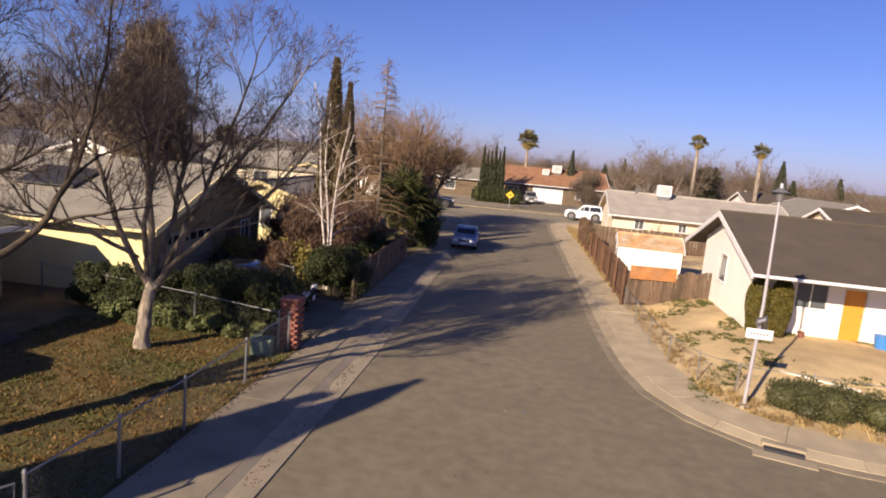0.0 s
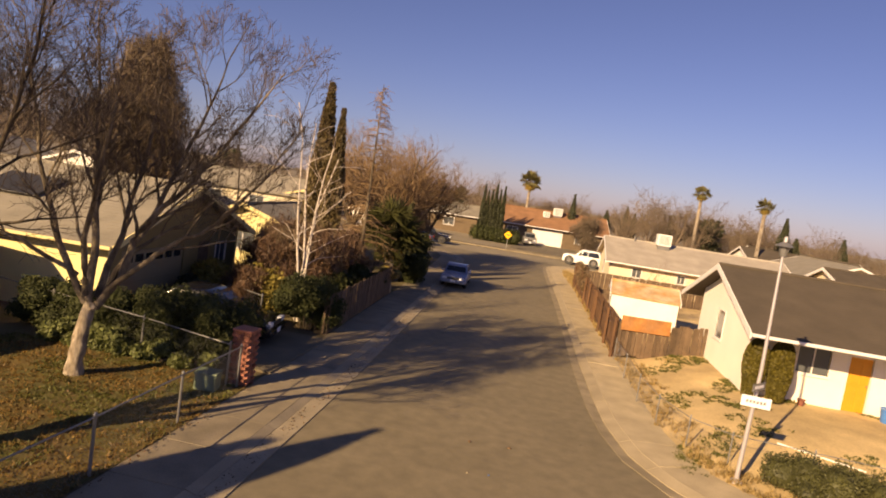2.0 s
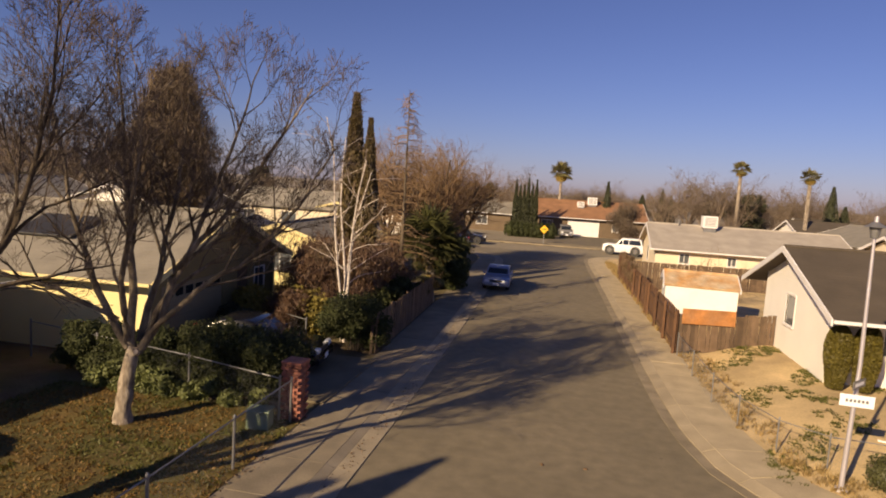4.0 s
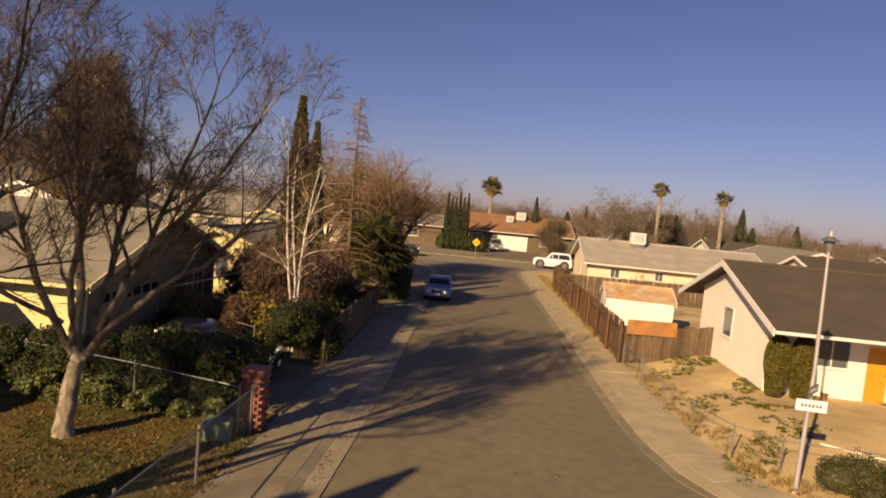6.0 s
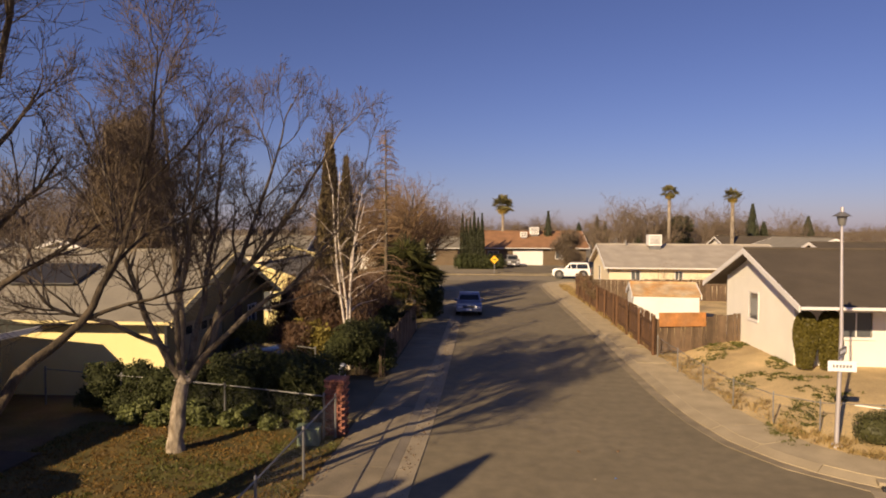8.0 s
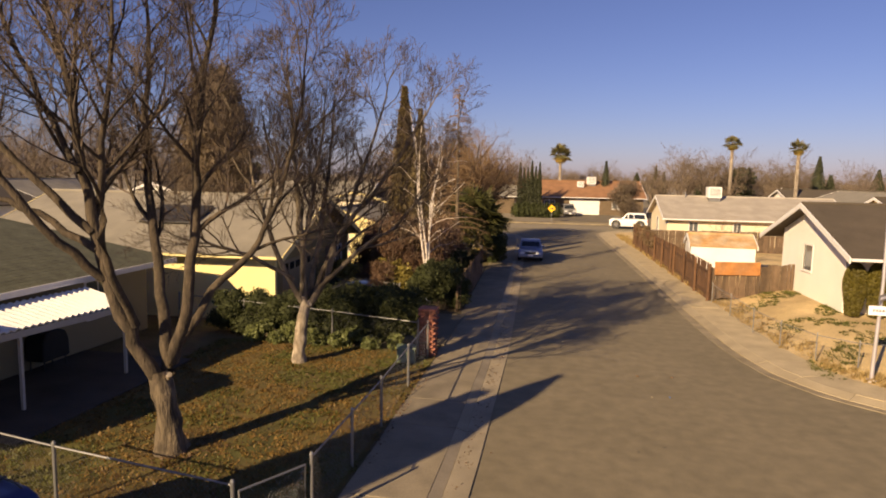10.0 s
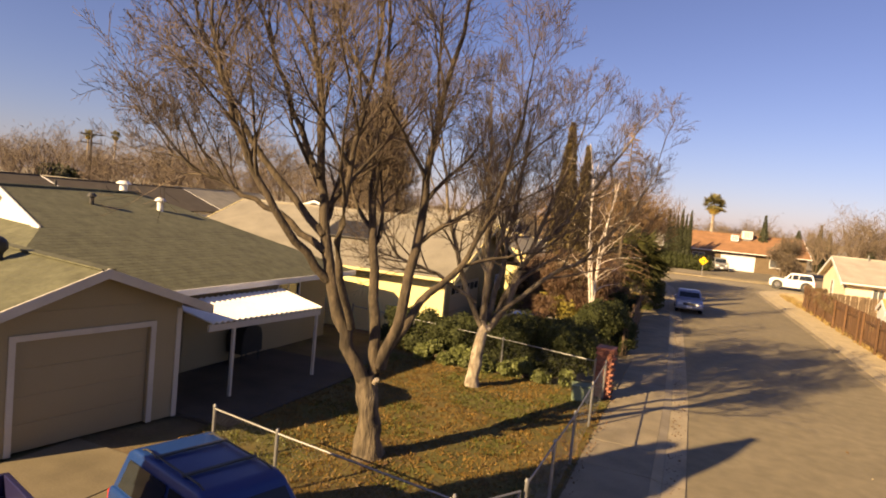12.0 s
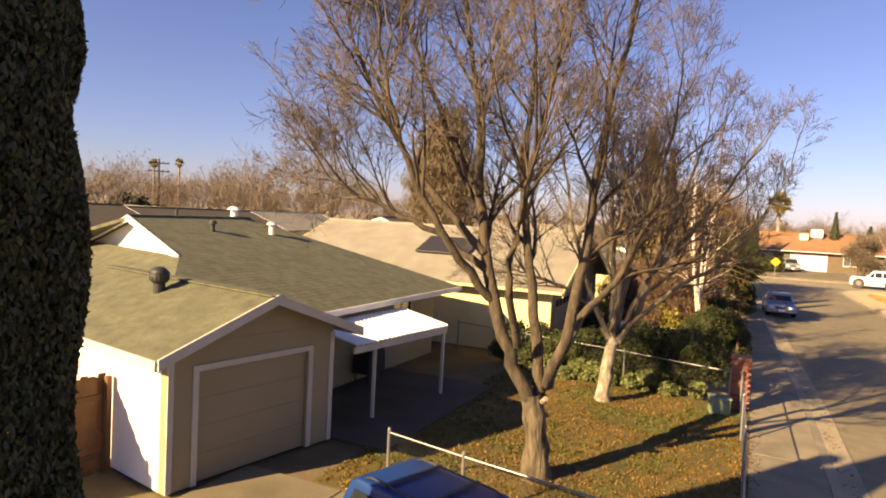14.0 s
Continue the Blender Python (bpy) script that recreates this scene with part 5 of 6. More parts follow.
# ---- fences on the right ----
chain_link("corner_fence", "low chain-link fence round the dirt yard", [(3.85, 25.6, 0.1), (4.05, 20.5, 0.1), (4.3, 18.6, 0.1), (4.8, 17.2, 0.1), (5.6, 16.5, 0.1), (9.0, 16.1, 0.15)], 0.75, 2.2, ground=0.05, r=0.018)
board_fence("street_fence", "reddish brown wooden fence along the pavement", [(3.85, 25.95, 0.12), (3.6, 34.0, 0.1), (3.0, 48.0, 0.1)], 1.6, WOOD_RUST)
board_fence("yard_board_fence", "weathered brown wooden fence across the yard", [(3.9, 26.0, 0.25), (7.25, 26.6, 0.45)], 1.35, WOOD_FENCE, ragged=0.12)
board_fence("back_fence", "dark wooden fence behind the shed", [(3.5, 42.0, 0.15), (15.0, 43.0, 0.2)], 1.7, WOOD_FENCE)

shed = gable_house("garden_shed", pose(4.05, 31.6, 0.3, 0, 0, -4), "white metal shed with a rusted roof", 3.0, 2.4, 1.6, 0.45, METAL_WHITE, RUST, over=0.08, gable_over=0.06, category="shed", gutter=False, thick=0.05)
panel = tagged(part("leaning_panel", box(-0.95, 0.95, -0.015, 0.015, 0, 0.55, 0.004), RUST_DEEP), "rust-orange sheet leaning on the fence", "panel")
panel.matrix_basis = pose(4.9, 26.1, 1.25, -3, 0, 10.6)

# ---- vehicles ----
car("silver_car", pose(-4.3, 38.8, 0.016, 0, 0, -87), "silver-blue saloon car parked at the kerb", 3.9, 1.5, 1.2, PAINT_SILVER)
car("blue_suv", pose(-8.5, 3.62, 0.12, 0, 0, -17), "blue sport utility vehicle with black roof rails", 3.65, 1.34, 1.38, PAINT_BLUE, "suv", rack=True)
truck = car("navy_pickup", pose(-9.3, 1.5, 0.12, 0, 0, -17), "dark navy pickup truck with an open cargo bed", 4.6, 1.5, 1.3, PAINT_NAVY, "pickup", "truck")
# The body is solid here; a black sheet gives the bed's inner shade.
part("bed_liner", box(-2.2, -0.3, -0.62, 0.62, 0.74, 0.786, 0.004), RUBBER, truck, "black sheet for the shade inside the cargo bed")
for y in (-0.69, 0.69):
    part("bed_rail", box(-2.27, -0.25, y - 0.035, y + 0.035, 0.76, 1.03, 0.012, 2), PAINT_NAVY, truck)
part("tailgate", box(-2.28, -2.21, -0.69, 0.69, 0.76, 1.03, 0.012, 2), PAINT_NAVY, truck)
car("neighbour_car", pose(-9.0, 18.9, 0.12, 0, 0, 8), "dark saloon car in the shaded driveway", 4.3, 1.7, 1.35, PAINT_DARK)
car("white_suv", pose(4.5, 67.2, 0.012, 0, 0, 172), "white sport utility vehicle parked at the far street", 3.9, 1.7, 1.6, PAINT_WHITE, "suv")
car("dark_suv", pose(-1.6, 84.0, 0.16, 0, 0, -84), "dark grey sport utility vehicle on the far driveway", 4.0, 1.6, 1.5, PAINT_GREY, "suv")
car("dark_saloon", pose(-11.5, 66.5, 0.012, 0, 0, 5), "dark saloon car parked beside the hedge", 4.6, 1.8, 1.45, PAINT_DARK)
car("pale_saloon", pose(-12.5, 61.5, 0.012, 0, 0, 178), "pale saloon car in the end street", 4.6, 1.8, 1.45, PAINT_GREY)

# ---- warning sign ----
ws = thing("warning_sign", pose(-3.6, 71.2, 0.1), "yellow diamond road sign on a post", "road sign")
part("post", box(-0.03, 0.03, -0.03, 0.03, -0.1, 1.9), GALV, ws)
put_on(part("plate", box(-0.33, 0.33, -0.012, 0.012, -0.33, 0.33, 0.03), SIGN_YELLOW, ws, "yellow diamond plate"), pose(0, -0.05, 1.55, 0, 45, 0))
part("arrow", prism([(-0.22, 1.51), (0.04, 1.51), (0.04, 1.42), (0.23, 1.55), (0.04, 1.68), (0.04, 1.59), (-0.22, 1.59)], -0.075, -0.063), SIGN_BLACK, ws, "black arrow")

# ---- loose things ----
bin_ob = thing("utility_box", pose(-6.4, 14.5, 0.1, 0, 0, 10), "pale green utility box by the pier", "utility box")
part("body", box(-0.25, 0.25, -0.2, 0.2, 0, 0.38, 0.03, 2), BIN_GREEN, bin_ob)
part("lid", box(-0.27, 0.27, -0.22, 0.22, 0.38, 0.43, 0.02, 2), BIN_GREEN, bin_ob)
hose = tagged(part("white_pipe", tubes([[(7.1, 17.9, yard_z(7.1, 17.9) + 0.03, 0.022), (8.9, 17.3, yard_z(8.9, 17.3) + 0.03, 0.022)]], 8), METAL_WHITE), "white plastic pipe lying on the dirt", "pipe")


def tub(name, m, label, r, h, mat):
    t = thing(name, m, label, "tub")
    part("body", cylinder(r * 0.8, r, 0, h, 16), mat, t)
    part("rim", tubes([[(r * math.cos(a), r * math.sin(a), h, 0.018) for a in np.linspace(0, 2 * math.pi, 17)]], 6), mat, t)
    return t


tub("plastic_tub", pose(11.4, 21.6, 0.63), "blue plastic tub beside the front door", 0.26, 0.42, PLASTIC_BLUE)
tub("plastic_tub", pose(12.0, 21.4, 0.63), "wide blue plastic tub on the dirt", 0.34, 0.3, PLASTIC_BLUE)
cone = thing("traffic_cone", pose(11.65, 21.2, 0.63), "orange traffic cone near the door", "cone")
part("base", box(-0.16, 0.16, -0.16, 0.16, 0, 0.03, 0.01), PLASTIC_ORANGE, cone)
part("body", cylinder(0.12, 0.025, 0.03, 0.48, 14), PLASTIC_ORANGE, cone)
part("band", cylinder(0.085, 0.066, 0.2, 0.3, 14), SIGN_WHITE, cone)
pot = thing("clay_pot", pose(9.0, 21.75, 0.63), "small clay pot at the wall", "pot")
part("body", cylinder(0.07, 0.11, 0, 0.2, 12), BRICK, pot)
part("rim", tubes([[(0.11 * math.cos(a), 0.11 * math.sin(a), 0.2, 0.015) for a in np.linspace(0, 2 * math.pi, 13)]], 6), BRICK, pot)
board_fence("side_gate_fence", "reddish wooden fence beside the garage", [(-15.6, 4.22, 0.08), (-15.8, 1.5, 0.08), (-19.0, 1.2, 0.08)], 1.7, WOOD_RUST, backed=True)


def utility_pole(m, height, label):
    t = thing("utility_pole", m, label, "utility pole", "utility poles")
    part("pole", tubes([[(0, 0, -0.2, 0.16), (0, 0, height, 0.1)]], 8), BARK, t)
    for z in (height - 0.5, height - 1.4):
        part("cross_arm", box(-1.1, 1.1, -0.05, 0.05, z - 0.06, z + 0.06, 0.01), BARK, t)
        for x in (-0.95, -0.45, 0.45, 0.95):
            part("insulator", cylinder(0.05, 0.04, z + 0.06, z + 0.2, 8, Matrix.Translation((x, 0, 0))), DARK_METAL, t)
    return t


utility_pole(pose(-37.6, 73.1, 0.05, 0, 0, 20), 7.0, "wooden utility pole with two cross arms in the distance")
utility_pole(pose(-66.0, 47.0, -0.1, 0, 0, 60), 9.4, "wooden utility pole with two cross arms beyond the roofs")


def scrap(x, y, size, mat, label):
    bm = bmesh.new()
    bmesh.ops.create_icosphere(bm, subdivisions=1, radius=size, matrix=Matrix.Diagonal((1.2, 0.8, 0.45, 1)))
    for v in bm.verts:
        v.co *= rng.uniform(0.7, 1.25)
    ob = tagged(part("scrap", bm, mat), label, "litter", "litter on the road")
    ob.matrix_basis = pose(x, y, 0.012 * noise.noise(Vector((x, y, 0)) * 0.21) + size * 0.3, 0, 0, rng.uniform(0, 360))


for x, y, size, mat, label in ((-0.1, 13.4, 0.028, CONCRETE, "crumpled pale paper scrap on the asphalt"), (0.32, 13.5, 0.022, PLASTIC_BLUE, "small blue plastic scrap on the asphalt"),
                               (0.62, 15.1, 0.04, LITTER, "dry leaf clump on the asphalt"), (-0.26, 15.0, 0.045, LITTER, "dry leaf clump on the asphalt")):
    scrap(x, y, size, mat, label)


def covered_grill(m):
    t = thing("covered_grill", m, "dark covered barbecue against the patio wall", "barbecue")
    part("cover", prism([(-0.42, 0.25), (-0.4, 0.75), (-0.3, 0.95), (-0.1, 1.02), (0.15, 1.0), (0.34, 0.9), (0.42, 0.7), (0.44, 0.25)], -0.26, 0.26, 0.04, 2), RUBBER, t, "black fabric cover")
    for x in (-0.34, 0.34):
        for y in (-0.2, 0.2):
            part("leg", cylinder(0.02, 0.02, 0, 0.3, 8, Matrix.Translation((x, y, 0))), DARK_METAL, t)
    return t


covered_grill(pose(-15.0, 11.6, 0.14, 0, 0, 90))

# ---- the two street trees in the lawn ----
def fan(rows):
    """Limb rows given as sideways, height, depth, radius, turned so that the sideways axis faces the street corner."""
    return [(0.887 * u - 0.46 * d, 0.46 * u + 0.887 * d, z, q) for u, z, d, q in rows]


bare_tree("ash_tree", pose(-9.1, 7.95, 0.1), "large leafless ash with a forked trunk on the lawn",
          [(0, 0, 0, 0.25), (-0.02, 0, 0.5, 0.205), (-0.08, -0.03, 1.0, 0.19), (-0.17, -0.08, 1.55, 0.185)],
          [fan([(-0.2, 1.4, 0, 0.13), (-0.65, 2.3, 0.0, 0.12), (-1.0, 3.3, 0.1, 0.11), (-1.2, 4.6, 0.2, 0.085), (-1.35, 6.2, 0.0, 0.06), (-1.7, 8.2, -0.2, 0.03), (-1.6, 9.6, -0.2, 0.012)]),
           fan([(-1.0, 3.2, 0.05, 0.085), (-1.8, 4.1, -0.3, 0.07), (-2.4, 5.1, -0.5, 0.055), (-2.9, 6.5, -0.7, 0.035), (-3.2, 8.0, -0.8, 0.015)]),
           fan([(-1.15, 4.0, 0.1, 0.075), (-2.3, 5.2, 0.2, 0.06), (-3.1, 6.4, 0.3, 0.045), (-3.6, 7.5, 0.3, 0.025), (-3.9, 8.5, 0.3, 0.01)]),
           fan([(-1.3, 5.0, 0.1, 0.06), (-2.1, 6.6, 0.6, 0.045), (-2.7, 8.0, 0.8, 0.025), (-3.0, 9.2, 0.9, 0.01)]),
           fan([(-1.1, 3.7, 0.1, 0.07), (-2.0, 4.3, 0.3, 0.055), (-2.9, 4.7, 0.5, 0.04), (-3.6, 4.95, 0.5, 0.025), (-4.1, 5.3, 0.6, 0.01)]),
           fan([(-0.05, 1.4, 0.05, 0.11), (-0.1, 2.6, 0.3, 0.1), (-0.25, 3.7, 0.6, 0.085), (-0.4, 5.2, 0.9, 0.065), (-0.3, 7.2, 1.0, 0.04), (-0.4, 9.2, 1.1, 0.012)]),
           fan([(0.0, 1.5, 0.0, 0.115), (0.3, 2.5, -0.2, 0.1), (0.5, 3.9, -0.4, 0.085), (0.6, 5.6, -0.5, 0.06), (0.9, 7.6, -0.7, 0.035), (1.1, 9.2, -0.8, 0.012)]),
           fan([(0.1, 1.9, 0.05, 0.085), (0.7, 2.9, 0.4, 0.075), (1.4, 3.5, 0.8, 0.06), (2.0, 4.6, 1.0, 0.045), (2.4, 6.4, 1.0, 0.025), (2.5, 7.8, 1.0, 0.01)]),
           fan([(-0.5, 2.4, -0.1, 0.075), (-0.8, 3.6, -0.7, 0.065), (-0.7, 5.0, -1.3, 0.05), (-0.4, 6.8, -1.7, 0.03), (-0.3, 8.2, -1.8, 0.012)])],
          3, thick=1.15, kids=(13, 8, 6, 4), lift=0.5, spread=0.66, side_length=2.6, bare=0.4, stubs=[(fan([(0.0, 1.45, -0.12, 0)])[0][:3], (0.45, -0.6, 0.45), 0.22, 0.05)])
bare_tree("pale_barked_tree", pose(-9.15, 13.6, 0.08), "leafless tree with a pale lower trunk",
          [(0, 0, 0, 0.175), (0.05, 0, 0.5, 0.15), (0.08, 0.05, 1.1, 0.145), (0.2, 0.1, 1.75, 0.13)],
          [fan([(0.2, 1.6, 0, 0.095), (0.15, 2.8, 0.1, 0.085), (0.05, 4.3, 0.2, 0.06), (-0.1, 6.4, 0.2, 0.035), (-0.2, 8.2, 0.1, 0.012)]),
           fan([(0.3, 1.6, 0, 0.095), (0.75, 2.3, 0.0, 0.085), (1.05, 3.5, -0.1, 0.07), (2.0, 4.6, -0.3, 0.055), (2.9, 6.0, -0.5, 0.035), (3.7, 7.4, -0.6, 0.012)]),
           fan([(0.1, 1.7, 0, 0.08), (-0.5, 2.9, 0.0, 0.07), (-0.9, 4.2, 0.1, 0.05), (-1.3, 6.0, 0.2, 0.03), (-1.6, 7.6, 0.2, 0.012)]),
           fan([(0.3, 1.8, 0.1, 0.08), (0.6, 3.2, 0.5, 0.065), (0.9, 5.0, 0.8, 0.045), (1.1, 7.2, 1.0, 0.012)]),
           fan([(0.1, 1.9, -0.1, 0.075), (0.1, 3.2, -0.7, 0.06), (0.4, 5.0, -1.2, 0.04), (0.6, 7.0, -1.4, 0.012)]),
           fan([(0.4, 1.8, 0.05, 0.075), (0.95, 3.1, 0.15, 0.065), (1.6, 4.7, 0.2, 0.05), (2.2, 6.4, 0.3, 0.03), (2.6, 7.9, 0.3, 0.012)]),
           fan([(0.5, 2.0, -0.05, 0.065), (1.5, 3.0, -0.3, 0.055), (2.6, 3.8, -0.5, 0.045), (3.5, 4.9, -0.6, 0.028), (4.2, 6.2, -0.6, 0.012)]),
           fan([(-0.1, 2.3, 0.0, 0.055), (-1.2, 3.0, -0.2, 0.045), (-2.2, 3.3, -0.3, 0.035), (-2.9, 4.2, -0.3, 0.012)])],
          8, thick=1.15, kids=(11, 7, 5, 4), lift=0.5, spread=0.66, side_length=2.2, bare=0.28, bark=BARK_MOTTLED, trunk_bark=BARK_PALE, stubs=[(fan([(0.3, 1.6, -0.1, 0)])[0][:3], (0.3, -0.7, 0.4), 0.14, 0.06)])

# ---- cypresses by the driveway ----
cypress("driveway_cypress", pose(-10.45, -0.5, 0.05), "tall dark green column cypress by the driveway", 7.6, 0.6, 190000, 4, full=0.27, leaf=0.027)
cypress("front_cypress", pose(-11.1, -0.2, 0.05), "tall dark green column cypress in a row", 6.5, 0.52, 40000, 15, full=0.4)

# ---- planting behind the side fence ----
shrub("ivy_hedge", pose(-9.9, 16.35, 0.05), "overgrown green hedge behind a chain-link fence", lumps(46, -3.3, 3.0, -0.15, 0.4, 0.3, 1.25, 0.3, 0.55), 42000, 0.05, LEAF_HEDGE, "hedge")
shrub("dark_shrub", pose(-7.8, 16.2, 0.05), "dark leafy shrub beside the brick pier", lumps(18, -1.4, 1.2, -0.3, 0.8, 0.5, 1.45, 0.4, 0.7), 36000, 0.05, LEAF_HEDGE)
shrub("low_shrub", pose(-8.6, 15.55, 0.05), "low light green shrub at the fence", lumps(16, -2.8, 1.6, -0.15, 0.15, 0.15, 0.45, 0.2, 0.36), 12000, 0.06, LEAF_LIGHT)
shrub("pavement_bush", pose(-6.8, 21.4, 0.05), "rounded dark green bush by the driveway", lumps(16, -0.8, 0.7, -0.7, 1.2, 0.4, 1.5, 0.3, 0.6), 24000, 0.05, LEAF_HEDGE)
shrub("yellow_shrub", pose(-9.4, 22.9, 0.05), "yellowish shrub in front of the houses", lumps(9, -2.2, 1.6, -1.0, 1.5, 0.5, 1.2, 0.5, 0.8), 9000, 0.08, LEAF_YELLOW, core=False)
shrub("brown_thicket", pose(-9.4, 26.1, 0.05), "brown leafless thicket beside the yellow houses", lumps(14, -1.6, 2.2, -2.5, 3.0, 0.8, 2.6, 0.7, 1.2), 34000, 0.026, LEAF_RUSSET, core=False, length=9.0, upright=(0, 0, 0.7))

def birch(name, m, label, seed):
    t = thing(name, m, label, "tree")
    r = np.random.default_rng(seed)
    fine, main, boughs = [], [], []
    for k in range(4):
        az = k * 1.57 + r.uniform(-0.3, 0.3)
        out = {}
        grow(out, (0.1 * np.cos(az), 0.1 * np.sin(az), 0.0), (0.04 * np.cos(az), 0.04 * np.sin(az), 1.0), r.uniform(6.0, 7.8), 0.055, 0, 3, r, (7, 5, 4), 0.75, 0.05, 0.32, 0.5)
        main += out[0]
        boughs += out.get(1, [])
        fine += [p for lv in (2, 3) for p in out.get(lv, [])]
    for p in main:
        smooth(part("stem", tubes([p], 8), BARK_WHITE, t))
    for p in fine:
        p[:, 3] = np.maximum(p[:, 3], 0.006)
    for p in boughs:
        p[:, 3] = np.maximum(p[:, 3] * 0.72, 0.008)
        smooth(part("bough", tubes([p], 5), BARK_WHITE, t))
    part("crown", tubes(fine, 3), TWIG_PALE, t)
    return t


birch("white_birch", pose(-7.5, 22.4, 0.05), "white-stemmed leafless birch clump", 21)
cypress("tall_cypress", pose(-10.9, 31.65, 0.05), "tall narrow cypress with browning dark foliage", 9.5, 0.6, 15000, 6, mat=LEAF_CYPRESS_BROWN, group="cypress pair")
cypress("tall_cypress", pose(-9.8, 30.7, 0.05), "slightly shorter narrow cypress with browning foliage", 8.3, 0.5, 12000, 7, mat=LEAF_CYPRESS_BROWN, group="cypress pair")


def dead_conifer(name, m, label, height, seed):
    t = thing(name, m, label, "tree")
    r = np.random.default_rng(seed)
    part("trunk", tubes([[(0, 0, -0.1, 0.12), (0.03, 0, height * 0.5, 0.065), (0, 0, height, 0.012)]], 8), BARK_TRUNK, t)
    rows, sub = [], []
    for k in range(90):
        z = height * (0.15 + 0.84 * k / 90)
        az, reach = r.uniform(0, 6.28), (1 - z / height) * 2.0 + 0.25
        d = np.array([np.cos(az), np.sin(az), 0])
        a = np.array([0, 0, z])
        b, c = a + d * reach * 0.5 + (0, 0, 0.02), a + d * reach + (0, 0, -0.12 * reach)
        rows.append([np.r_[a, 0.03], np.r_[b, 0.022], np.r_[c, 0.01]])
        for j in range(7):
            f = r.uniform(0.25, 1)
            q = a + (c - a) * f
            sub.append([np.r_[q, 0.01], np.r_[q + r.normal(0, 0.2, 3) - (0, 0, 0.1), 0.006]])
    part("crown", tubes(rows + [[np.r_[p[0]], np.r_[(p[0] + p[1]) / 2], np.r_[p[1]]] for p in sub], 3), TWIG_RED, t)
    return t


dead_conifer("bare_conifer", pose(-7.5, 28.9, 0.05), "bare brown conifer with level branches", 9.6, 3)
fan_palm("bushy_palm", pose(-6.95, 32.4, 0.05), "bushy palm with yellowing lower fronds", 2.95, 1.85, 0.22, 72, True, 5, dry=44)
fan_palm("young_palm", pose(-6.6, 31.3, 0.05), "low palm with yellow drooping fronds", 1.5, 1.1, 0.16, 14, True, 12, dry=48)
shrub("russet_bush", pose(-9.9, 21.8, 0.05), "red-brown winter bush beside the yellow house", lumps(9, -0.8, 0.8, -0.6, 0.8, 0.4, 1.2, 0.35, 0.6), 14000, 0.022, LEAF_RUSSET, core=False, length=9.0, upright=(0, 0, 0.7))
shrub("tall_brown_shrub", pose(-10.6, 27.4, 0.05), "tall brown winter shrub between the yellow houses", lumps(20, -1.2, 1.2, -0.8, 1.2, 0.6, 2.3, 0.5, 0.8), 30000, 0.028, LEAF_RUSSET, core=False, length=9.0, upright=(0, 0, 0.7))
shrub("dark_evergreen", pose(-11.0, 21.2, 0.05), "dark evergreen bush by the house corner", lumps(7, -0.4, 0.6, -0.5, 0.7, 0.4, 0.9, 0.35, 0.55), 9000, 0.07, LEAF_CYPRESS)
shrub("kerb_hedge", pose(-7.0, 28.7, 0.05), "dark hedge behind the wooden fence", lumps(12, -0.6, 0.3, -5.5, 2.0, 0.4, 1.2, 0.4, 0.6), 11000, 0.08, LEAF_HEDGE, "hedge")
shrub("tall_dark_shrub", pose(-6.9, 35.4, 0.05), "tall dark evergreen shrub by the parked car", lumps(16, -0.9, 0.7, -1.0, 1.4, 0.7, 2.5, 0.55, 0.85), 26000, 0.075, LEAF_HEDGE)


def round_bare_tree(name, m, label, height, seed, twig, dens=1.0, group=""):
    """A bushy leafless tree with many upright limbs."""
    r = np.random.default_rng(seed)
    limbs = [(0.9, (0.55 * np.cos(a), 0.55 * np.sin(a), 1.0), height * r.uniform(0.5, 0.68), height * 0.012) for a in np.linspace(0, 5.6, 7)]
    return bare_tree(name, m, label, [(0, 0, 0, height * 0.024), (0, 0, height * 0.12, height * 0.02), (0.02, 0, height * 0.24, height * 0.018)], limbs, seed, levels=3,
                     kids=(int(9 * dens), int(7 * dens), int(4 * dens)), spread=0.8, lift=0.4, twig=twig, group=group, thick=1.6)


t1 = round_bare_tree("bushy_bare_tree", pose(-9.7, 40.3, 0.05), "bushy reddish-brown leafless tree", 8.6, 31, TWIG_RED, 1.25, "reddish bare trees")
copy_thing(t1, pose(-9.2, 47.0, 0.05, 0, 0, 80))
copy_thing(t1, pose(-12.4, 42.5, 0.05, 0, 0, 200))
copy_thing(t1, pose(-8.7, 50.8, 0.05, 0, 0, 140) @ Matrix.Scale(0.9, 4))
shrub("russet_thicket", pose(-9.5, 44.2, 0.05), "russet leafless thicket behind the parked car", lumps(16, -1.6, 1.6, -5.0, 6.0, 0.8, 4.6, 0.9, 1.5), 36000, 0.032, LEAF_BROWN, core=False, length=9.0, upright=(0, 0, 0.7))
shrub("olive_shrub", pose(-9.1, 25.0, 0.05), "tall olive-brown shrub behind the birch", lumps(9, -1.0, 1.0, -0.8, 1.2, 0.8, 2.8, 0.6, 0.95), 22000, 0.028, LEAF_DARKBROWN, core=False, length=9.0, upright=(0, 0, 0.7))

# ---- dense brown tree behind the yellow house ----
big = thing("dense_brown_tree", pose(-27.0, 40.1, 0.05) @ Matrix.Scale(1.12, 4), "dense brown-leaved tree behind the yellow house", "tree")
bl = [(0.5 * math.sin(k * 2.4), 0.5 * math.cos(k * 2.4), 3.0 + 0.47 * k, w * nrng.uniform(0.75, 1.1), w * nrng.uniform(0.75, 1.1), 0.95) for k, w in enumerate(2.5 * np.sin(np.linspace(0.8, 2.85, 17)) ** 0.9)]
